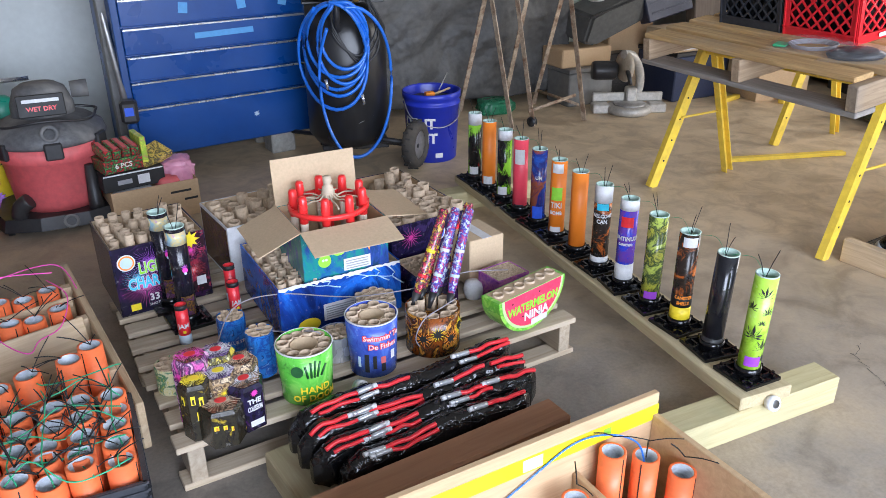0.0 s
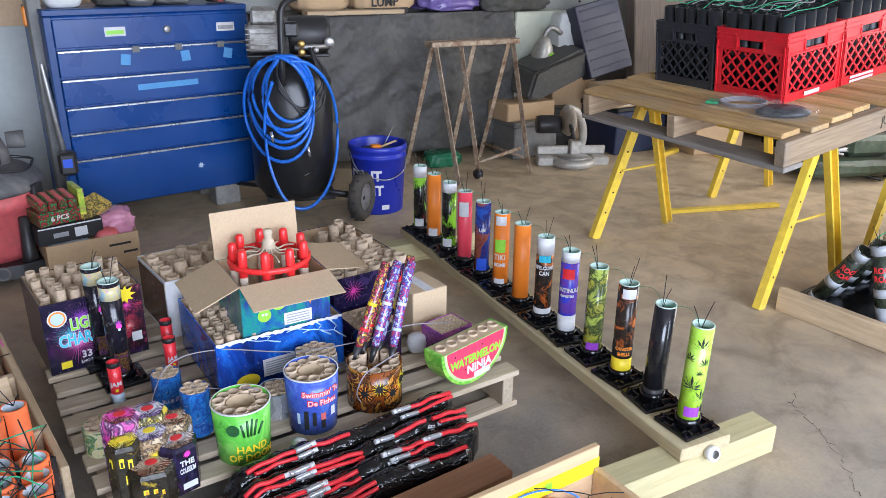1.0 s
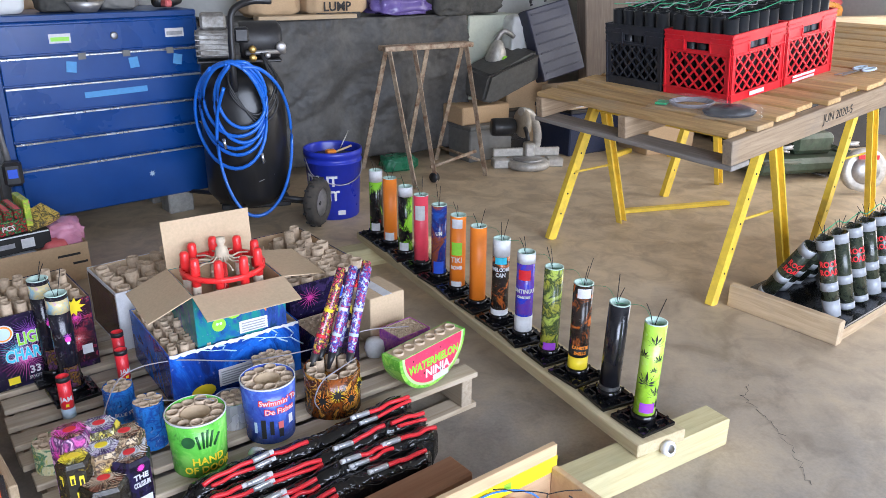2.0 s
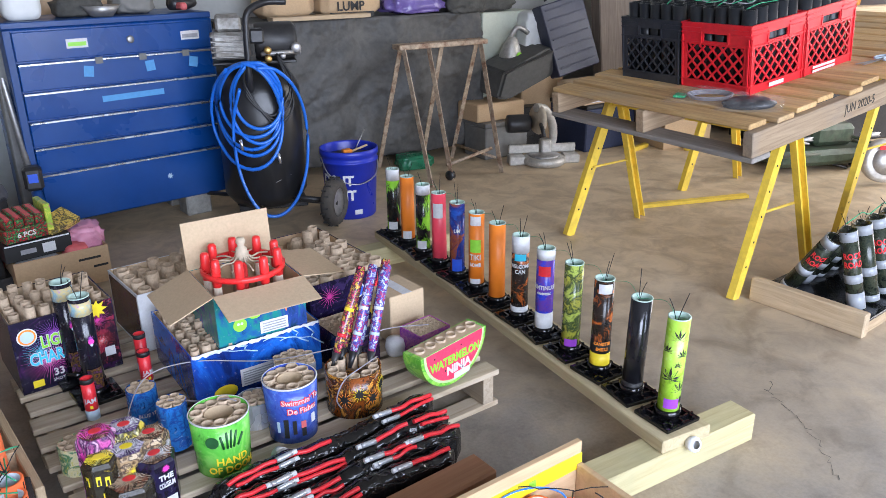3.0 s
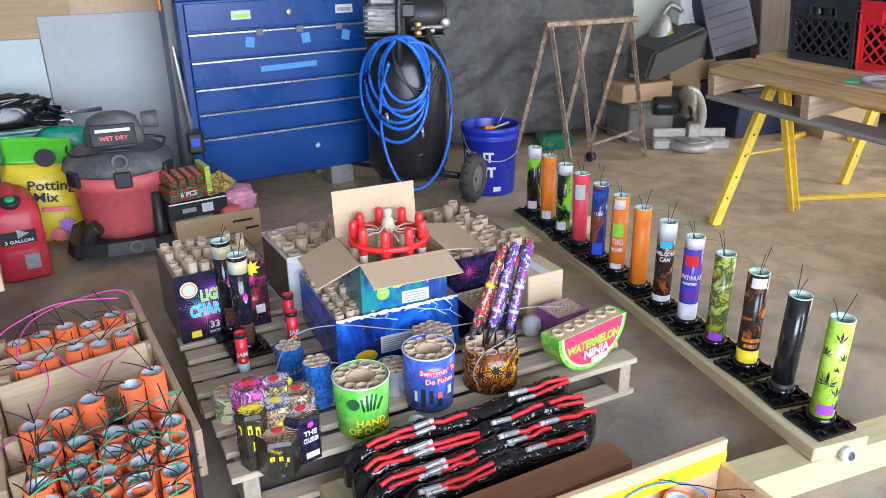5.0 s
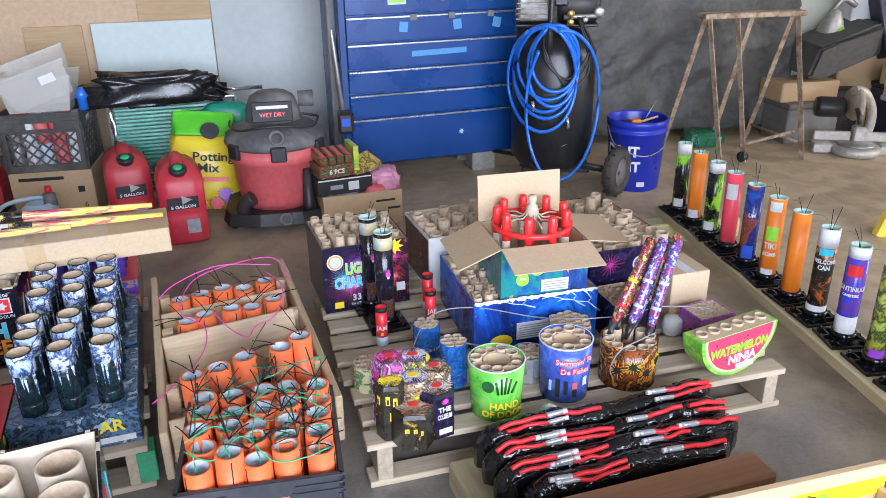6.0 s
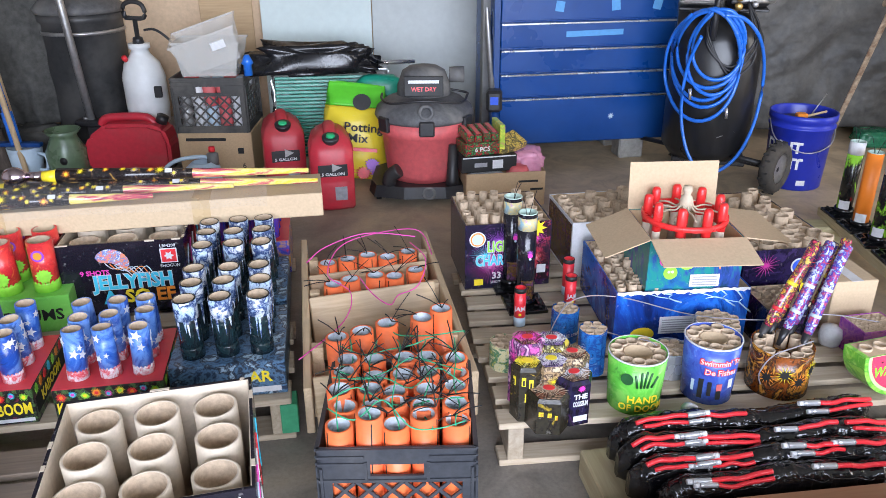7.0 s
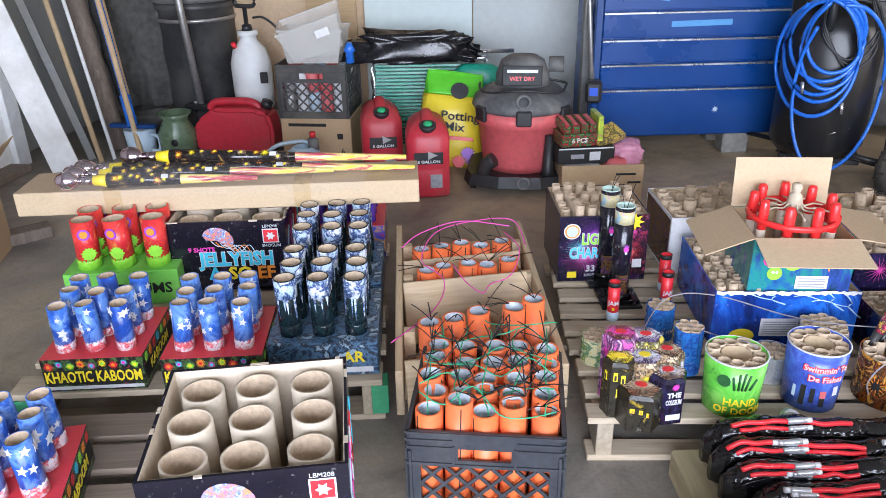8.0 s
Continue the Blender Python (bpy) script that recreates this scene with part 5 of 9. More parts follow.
SWIRL = printed("jelly_swirl_print", [(0.6, 0.1, 0.05), (0.75, 0.75, 0.8), (0.1, 0.2, 0.5), (0.8, 0.3, 0.1), (0.5, 0.1, 0.4), (0.7, 0.75, 0.8)], 26, 2.5, 0.25)


def jelly_box(m, w, d, h, label):
    t = thing("shell_box", m, label, "firework box")
    carton_walls(t, w, d, h, JELLY, PAPER_WHITE, 0.006)
    me = tube_mesh(0.044, h * 0.9, PAPER_WHITE, PAPER, 0.13, 26, "paper_tube")
    fill(t, me, span(0.012, w - 0.012, 3), span(0.012, d - 0.012, 3), 0.012, 0.006, 1.5, 3)
    rm = random.Random(int(w * 1000))
    for x0, x1, y0, y1 in ((0, w, -0.0012, 0.006), (0, w, d - 0.006, d + 0.0012), (-0.0012, 0.006, 0.006, d - 0.006), (w - 0.006, w + 0.0012, 0.006, d - 0.006)):
        for k in range(9):
            u0, u1 = (k + rm.uniform(0.0, 0.5)) / 9, (k + rm.uniform(0.6, 1.0)) / 9
            if rm.random() < 0.62:
                continue
            if x1 - x0 > y1 - y0:
                part("torn_edge", bx(B(), x0 + (x1 - x0) * u0, x0 + (x1 - x0) * u1, y0, y1, h - rm.uniform(0.001, 0.003), h + rm.uniform(0.0004, 0.0016)), PAPER_WHITE, t)
            else:
                part("torn_edge", bx(B(), x0, x1, y0 + (y1 - y0) * u0, y0 + (y1 - y0) * u1, h - rm.uniform(0.001, 0.003), h + rm.uniform(0.0004, 0.0016)), PAPER_WHITE, t)
    # a jelly shape: a domed head and trailing arms
    head = [(0.05 * math.cos(math.pi * i / 10), 0.042 * math.sin(math.pi * i / 10)) for i in range(11)] + [(-0.035, -0.012), (0.0, -0.004), (0.035, -0.012)]
    part("printed_shape", prism(B(), head, -0.0008), SWIRL, t, "swirling many-coloured shape", at(w * 0.42, -0.0004, h * 0.74, 0, 20))
    for k in range(6):
        bm = B()
        x0, z0 = w * 0.36 + 0.014 * k, h * 0.73 - 0.004 * k
        cord(bm, [(x0, -0.0006, z0), (x0 + 0.02, -0.0006, z0 - 0.02), (x0 + 0.05, -0.0006, z0 - 0.018 + 0.004 * k), (x0 + 0.075, -0.0006, z0 - 0.05)], 0.0016, 4, 4)
        part("printed_arm", bm, (WHITE, ORANGE_INK, PALEBLUE)[k % 3], t)
    lettering(t, "JELLYFISH", 0.064, CYAN_INK, at(w * 0.56, -0.0012, h * 0.45), bold=0.0022, name="title", squeeze=0.86)
    lettering(t, "JELLYFISH", 0.064, WHITE, at(w * 0.56, -0.0006, h * 0.45), bold=0.0045, name="title_outline", squeeze=0.86)
    for k, (wd, ink) in enumerate((("A", CYAN_INK), ("SO", YELLOW_INK), ("EF", ORANGE_INK))):
        lettering(t, wd, 0.06, ink, at(w * (0.36 + 0.22 * k), -0.0012, h * 0.24), bold=0.002, name="title")
    lettering(t, "9 SHOTS", 0.022, PINK_INK, at(w * 0.27, -0.0012, h * 0.60), bold=0.0008)
    plate(t, "badge", 0.05, 0.048, WHITE, at(w * 0.87, -0.0006, h * 0.78))
    plate(t, "badge_ink", 0.043, 0.041, RED_INK, at(w * 0.87, -0.0015, h * 0.78))
    burst(t, 0.017, WHITE, at(w * 0.87, -0.0024, h * 0.78), 6, 0.5)
    lettering(t, "LBM208", 0.014, WHITE, at(w * 0.87, -0.0012, h * 0.915))
    lettering(t, "SHOGUN", 0.014, WHITE, at(w * 0.87, -0.0012, h * 0.64))
    for k in range(5):
        bm = B()
        cord(bm, [(w + 0.0006, 0.05 + 0.06 * k, h * 0.2), (w + 0.0006, 0.08 + 0.05 * k, h * 0.4), (w + 0.0006, 0.03 + 0.06 * k, h * 0.55), (w + 0.0006, 0.07 + 0.05 * k, h * 0.8)], 0.002, 4, 4)
        part("printed_arm", bm, (PALEBLUE, PINK_INK, WHITE, RED_INK, CYAN_INK)[k], t)
    return t


jelly_box(pose(-1.25, 0.755, DECK, 0, 0, 12.5), 0.37, 0.34, 0.24, "black jelly-print box of nine pale tubes under a carton")
jelly_box(pose(-0.729, -0.337, DECK, 0, 0, 17), 0.375, 0.355, 0.235, "open black jelly-print box holding nine pale tubes")
t = tube_box("firework_box", pose(-1.33, 1.12, DECK, 0, 0, 13), 0.36, 0.10, 0.24, 3, 1, 0.042, "black box of large paper tubes behind a long carton", JELLY, 0.03, 0.0, tube=PAPER)

# long carton with cone rockets on it
t = thing("long_carton", pose(-1.745, 0.735, 0.374, 0, 0, 13.2), "long closed brown card carton lying across firework boxes", "carton")
part("body", bx(B(), 0, 1.285, 0, 0.20, 0, 0.078, 0.003), CARD_LIGHT, t)
for x in (0.28, 0.88):
    part("tape", bx(B(), x, x + 0.055, -0.0007, 0.2007, -0.0003, 0.0788), surf("brown_tape", (0.50, 0.36, 0.20), 0.05, 0.25) if x < 0.5 else bpy.data.materials["brown_tape"], t, "shiny brown packing tape")
FLAME_CONE = printed("rocket_flame_print", [(0.03, 0.015, 0.02), (0.85, 0.65, 0.05), (0.80, 0.70, 0.25), (0.55, 0.08, 0.12), (0.02, 0.015, 0.02)], 5, 0.6, 0.15, stretch=(0.7, 5, 5))
DARKGOLD = printed("dark_gold_burst_print", [(0.012, 0.010, 0.012), (0.02, 0.015, 0.015), (0.015, 0.012, 0.012), (0.03, 0.02, 0.02), (0.55, 0.32, 0.06)], 22, 0.6, 0.15)
CHROMEBALL = surf("iridescent_chrome", (0.62, 0.50, 0.58), 0.35, 0.12, 1.0, grain=5, stains=3, bump=0.0, dirt=(0.55, 0.45, 0.35))


def cone_rocket(x, y, z, L, yaw, mats):
    t = thing("cone_rocket", pose(x, y, z, 0, 0.9, yaw), "long gold-burst cone rocket with a chrome bulb end", "rocket", "cone rockets on the long carton")
    turn = pose(0, 0, 0, 0, 90, 0)
    r = lambda u: 0.024 - 0.016 * (u - 0.13) / (L - 0.13)
    part("bulb", lathe(B(), [(0, -0.034), (0.012, -0.032), (0.024, -0.022), (0.031, -0.004), (0.029, 0.014), (0.020, 0.030), (0.012, 0.040), (0, 0.041)], 20, turn), CHROMEBALL, t, "shiny iridescent bulb")
    part("neck", lathe(B(), [(0, 0.0415), (0.013, 0.0415), (0.016, 0.085), (0, 0.0855)], 16, turn), CHROMEBALL, t)
    part("collar", lathe(B(), [(0, 0.086), (0.016, 0.086), (0.021, 0.129), (0, 0.1295)], 16, turn), YELLOW_INK, t, "yellow paper collar")
    part("cone", lathe(B(), [(0, 0.13), (r(0.13), 0.13), (r(L), L), (0, L)], 18, turn), mats[0], t)
    part("sleeve", lathe(B(), [(r(0.13), 0.1305), (r(0.13) + 0.0007, 0.1305), (r(L * 0.60) + 0.0007, L * 0.60), (r(L * 0.60), L * 0.60)], 18, turn, close=True), mats[1], t)
    rnd = random.Random(int(L * 1000 + y * 977))
    for k in range(9):
        u = 0.15 + (L * 0.58 - 0.15) * (k + rnd.random() * 0.6) / 9
        a = rnd.uniform(10, 75)
        burst(t, rnd.uniform(0.010, 0.019), (ORANGE_INK, YELLOW_INK, PAPER)[k % 3], pose(u, 0, 0, -a) @ pose(0, -r(u) - 0.0012, 0), 11, 0.22, seed=k)
        burst(t, 0.006, YELLOW_INK, pose(u, 0, 0, -a) @ pose(0, -r(u) - 0.0022, 0), 9, 0.6, seed=k)
    plate(t, "barcode", 0.022, 0.015, WHITE, pose(L * 0.52, 0, 0, -50) @ pose(0, -r(L * 0.52) - 0.002, 0))
    return t


cz = 0.374 + 0.078 + 0.0315
cone_rocket(-1.585, 0.790, cz, 0.60, 13, (FLAME_CONE, DARKGOLD))
cone_rocket(-1.600, 0.850, cz, 0.84, 13, (FLAME_CONE, DARKGOLD))
cone_rocket(-1.600, 0.912, cz, 0.84, 12, (FLAME_CONE, DARKGOLD))
cone_rocket(-1.440, 0.955, cz, 0.93, 9, (FLAME_CONE, DARKGOLD))
cone_rocket(-1.430, 0.925, cz + 0.045, 0.90, 9, (FLAME_CONE, DARKGOLD))
t = thing("wrapper", pose(-1.55, 0.74, cz - 0.033, 0, 0, 12), "loose clear plastic sleeve of the rockets", "wrap")
bm = bmesh.new()
bmesh.ops.create_grid(bm, x_segments=40, y_segments=8, size=0.5)
for v in bm.verts:
    x, y = v.co.x, v.co.y
    v.co = (0.45 + x * 0.95, 0.10 + y * 0.24, 0.075 * math.exp(-(y / 0.36) ** 4) * (1 - 0.4 * (x + 0.5)) + 0.006 * noise.noise((x * 14, y * 9, 3)))
for f in bm.faces:
    f.smooth = True
part("sleeve", bm, CLEARBAG, t)

# ---- milk crates ----
def crate_wall(bm, w, h, nh, m, taper=0.0):
    """One lattice wall in x, z: solid rim, foot band and posts, crossed bars and a hand hole."""
    th = 0.006
    rim, foot = h * 0.33, h * 0.13
    hw, hh = w * 0.17, h * 0.055
    zc = h * 0.79
    made = B()
    for x0, x1 in ((-w / 2, -w / 2 + 0.028), (w / 2 - 0.028, w / 2)):
        bx(made, x0, x1, 0, th, 0, h)
    bx(made, -w / 2 + 0.028, w / 2 - 0.028, 0, th, 0, foot)
    bx(made, -w / 2 + 0.028, -hw, 0, th, h - rim, h)
    bx(made, hw, w / 2 - 0.028, 0, th, h - rim, h)
    bx(made, -hw, hw, 0, th, h - rim, zc - hh)
    bx(made, -hw, hw, 0, th, zc + hh, h)
    for z in (h - 0.004, h - 0.022, h - 0.04, h * 0.7):
        bx(made, -w / 2, -hw - 0.012, -0.004, 0, z - 0.003, z + 0.003)
        bx(made, hw + 0.012, w / 2, -0.004, 0, z - 0.003, z + 0.003)
    bx(made, -hw - 0.012, hw + 0.012, -0.004, 0, h - 0.007, h - 0.001)
    for x in (-hw - 0.012, hw + 0.006):
        bx(made, x, x + 0.006, -0.004, 0, zc - hh - 0.008, zc + hh + 0.008)
    bx(made, -hw - 0.006, hw + 0.006, -0.004, 0, zc - hh - 0.014, zc - hh - 0.008)
    for x in (-w / 2 + 0.004, w / 2 - 0.010):
        bx(made, x, x + 0.006, -0.005, 0, 0, h - 0.05)
    bx(made, -w / 2, w / 2, -0.004, 0, foot - 0.006, foot)
    z0, z1, x0, x1 = foot, h - rim, -w / 2 + 0.028, w / 2 - 0.028
    step = 0.050
    k = -12
    while k < 24:
        for s in (1, -1):
            a = []
            for x in np.linspace(x0, x1, 60):
                z = z0 + s * (x - x0) + k * step
                if s < 0:
                    z = z0 - (x - x0) + k * step
                if z0 - 0.001 <= z <= z1 + 0.001:
                    a.append((x, z))
            if len(a) > 3:
                (xa, za), (xb, zb) = a[0], a[-1]
                L = math.hypot(xb - xa, zb - za)
                ang = math.degrees(math.atan2(zb - za, xb - xa))
                bx(made, 0, L, 0.0005 if s > 0 else 0.001, 0.0055, -0.0038, 0.0038, 0, pose(xa, 0, za, 0, -ang, 0))
        k += 1
    bmesh.ops.transform(made, matrix=m, verts=made.verts)
    tmp = bpy.data.meshes.new("tmp")
    made.to_mesh(tmp)
    made.free()
    bm.from_mesh(tmp)
    bpy.data.meshes.remove(tmp)
    return bm


def milk_crate(m, mat, label, w=0.33, d=0.33, h=0.275, group=""):
    t = thing("milk_crate", m, label, "milk crate", group)
    for k, (ww, px, py, rz) in enumerate(((w, w / 2, 0, 0), (w, w / 2, d, 180), (d, w, d / 2, 90), (d, 0, d / 2, -90))):
        part("crate_wall", crate_wall(B(), ww, h, 5, pose(px, py, 0, 0, 0, rz)), mat, t)
    part("crate_floor", bx(B(), 0.006, w - 0.006, 0.006, d - 0.006, 0.004, 0.012), mat, t)
    return t


OT = B()
pipe(OT, 0.0295, 0.0235, 0, 0.36, 20, floor=0.05)
for f in OT.faces:
    c = f.calc_center_median()
    if math.hypot(c.x, c.y) < 0.0238 and c.z < 0.358:
        f.material_index = 1
OT = mesh_from(OT, "pipe", [ORANGE, PIPE_IN])
OSTRIPE = mesh_from(bx(B(), -0.0012, 0.0012, -0.0301, -0.0293, 0.0, 0.352), "stripe", LINE)


def orange_tube(parent, m, seed, wires=True):
    rnd = random.Random(seed)
    p = part("pipe", OT, None, parent, "", m @ pose(0, 0, 0, 0, 0, rnd.uniform(-70, 70)))
    part("stripe", OSTRIPE, None, p)
    part("stripe", OSTRIPE, None, p, "", pose(0, 0, 0, 0, 0, 180))
    return p


def ties(parent, spots, seed, n=4, name="zip_tie", length=0.07):
    """Stiff black wire ends knotted on a fuse cord."""
    rnd = random.Random(seed)
    bm = B()
    for x, y, z in spots:
        for k in range(n):
            a, e = rnd.uniform(0, 6.28), rnd.uniform(0.1, 0.9)
            L = length * rnd.uniform(0.6, 1.2)
            d = Vector((math.cos(a) * math.cos(e), math.sin(a) * math.cos(e), math.sin(e)))
            p = Vector((x, y, z))
            cord(bm, [p, p + d * L * 0.5 + Vector((0, 0, 0.004)), p + d * L], 0.0015, 4, 2)
    return tagged(part(name, bm, WIRE_BLACK, parent, "stiff black wire ends"), kind="stuff")


CR = milk_crate(pose(-0.316, -0.008, 0, 0, 0, 4), CRATE_BLACK, "black plastic milk crate packed with orange mortar pipes on the floor")
rnd = random.Random(21)
spots, heights = [], {}
for j in range(5):
    for i in range(5):
        x, y = 0.041 + 0.062 * i, 0.043 + 0.0605 * j
        z = 0.013 + rnd.uniform(-0.004, 0.014) + (0.016 if j == 0 and i in (1, 3) else 0) - (0.02 if (i, j) == (4, 0) else 0)
        z = max(0.013, z)
        orange_tube(CR, at(x, y, z, 0, rnd.uniform(-2, 2), rnd.uniform(-2, 2)) @ Matrix.Diagonal((1, 1, 0.81, 1)), 100 + 5 * j + i)
        spots.append((x + rnd.uniform(-0.02, 0.02), y, z + 0.293 + rnd.uniform(0.0, 0.03)))
ties(CR, spots[2:], 5, 4)
for k, row in enumerate((0, 1, 2, 3, 4)):
    bm = B()
    pts = [(0.041 + 0.062 * row + rnd.uniform(-0.012, 0.012), 0.03 + 0.062 * j, 0.322 + rnd.uniform(-0.022, 0.025)) for j in range(6)]
    pts = [(pts[0][0], 0.035, 0.29)] + pts
    cord(bm, pts, 0.0016, 5, 5)
    part("fuse", bm, WIRE_GREEN, CR, "green fuse cord")
    bm = B()
    pts = [(0.02 + 0.058 * j, 0.045 + 0.0605 * row + rnd.uniform(-0.025, 0.025), 0.320 + rnd.uniform(-0.018, 0.03)) for j in range(6)]
    cord(bm, pts, 0.0016, 5, 5)
    part("fuse", bm, WIRE_GREEN, CR, "green fuse cord")

# rack of orange pipes behind the crate
RK = thing("mortar_rack", pose(-0.005, 0.355, 0, 0, 0, 12.8), "pine board rack of orange mortar pipes on the floor", "mortar rack")
part("rail", bx(B(), 0.0, 0.02, 0, 0.86, 0.10, 0.235, 0.003), PINE_Y, RK, "", at(0, 0, 0, 0, 0, 1.5))
part("rail", bx(B(), -0.41, -0.39, 0, 0.86, 0.10, 0.235, 0.003), PINE_Y, RK, "", at(0, 0, 0, 0, 0, 1.5))
for y, z0, h in ((0.055, 0.105, 0.145), (0.43, 0.085, 0.185), (0.615, 0.105, 0.15), (0.80, 0.10, 0.12)):
    part("cross_board", bx(B(), -0.383, -0.007, -0.01, 0.01, 0, h, 0.003), PINE_X, RK, "", at(0, y - 0.03, z0, 7, 0, -24) @ pose(0, 0, 0))
for x in (-0.387, -0.03):
    for y in (0.16, 0.47, 0.70):
        part("corner_block", bx(B(), x, x + 0.03, 0, 0.03, 0.06, 0.245, 0.002), PINE_Y, RK, "", at(0, y, 0))
for y in (0.25, 0.60):
    part("foot_board", bx(B(), -0.41, 0.02, 0, 0.09, 0.0, 0.10, 0.003), PINE_X, RK, "", at(0, y - 0.05, 0))
spots = []
for j, (y, top, x0, lean) in enumerate(((0.125, 0.30, -0.315, 2), (0.525, 0.252, -0.325, 1), (0.655, 0.258, -0.335, 1))):
    for i in range(5):
        zz = top + (0.008 * i if j == 0 else 0.005 * (i % 3))
        yy = y + (i - 2) * 0.009
        orange_tube(RK, at(x0 + 0.067 * i, yy, 0.004, 0, rnd.uniform(-2.5, 2.5), rnd.uniform(-2, 2)) @ Matrix.Diagonal((1, 1, zz / 0.36, 1)), 300 + 5 * j + i)
        spots.append((x0 + 0.067 * i, yy, zz + 0.01))
ties(RK, spots, 6, 3, length=0.08)
for k, pts in enumerate((((-0.42, 0.12, 0.24), (-0.30, 0.24, 0.27), (-0.27, 0.38, 0.285), (-0.33, 0.50, 0.29), (-0.28, 0.66, 0.31), (-0.15, 0.72, 0.32), (-0.02, 0.76, 0.30), (0.01, 0.66, 0.25)),
                         ((-0.39, 0.55, 0.31), (-0.33, 0.60, 0.335), (-0.2, 0.65, 0.35), (-0.05, 0.62, 0.34)),
                         ((-0.24, 0.42, 0.31), (-0.21, 0.33, 0.30), (-0.17, 0.26, 0.30), (-0.14, 0.33, 0.29), (-0.08, 0.36, 0.30), (-0.04, 0.47, 0.33), (-0.07, 0.60, 0.33)))):
    bm = B()
    cord(bm, pts, 0.0017, 5, 6)
    part("fuse", bm, WIRE_PINK, RK, "pink fuse cord")
bm = B()
cord(bm, [(-0.19, 0.17, 0.30), (-0.18, 0.14, 0.30), (-0.17, 0.08, 0.31), (-0.1, 0.03, 0.33), (-0.02, 0.02, 0.34), (0.0, 0.08, 0.3)], 0.0017, 5, 5)
part("fuse", bm, WIRE_GREEN, RK, "green fuse cord")


# ---- wrapped fuse bundle and timbers in front of the centre pallet ----
for x in (0.36, 0.90):
    tagged(part("timber_bearer", bx(B(), -0.05, 0.05, -0.10, 0.22, 0.0, 0.075, 0.004), TREATED_Y, None, "", pose(x, 0.06 + (x - 0.36) * 0.19, 0, 0, 0, 12)), "short treated timber bearer on the floor", "timber")
tagged(part("brown_timber", bx(B(), -0.36, 0.36, -0.045, 0.045, 0.0, 0.085, 0.006), BROWN_X, None, "", pose(0.614, -0.012, 0.0755, 0, 0, 10.3)), "brown-stained square timber lying on bearers", "timber")


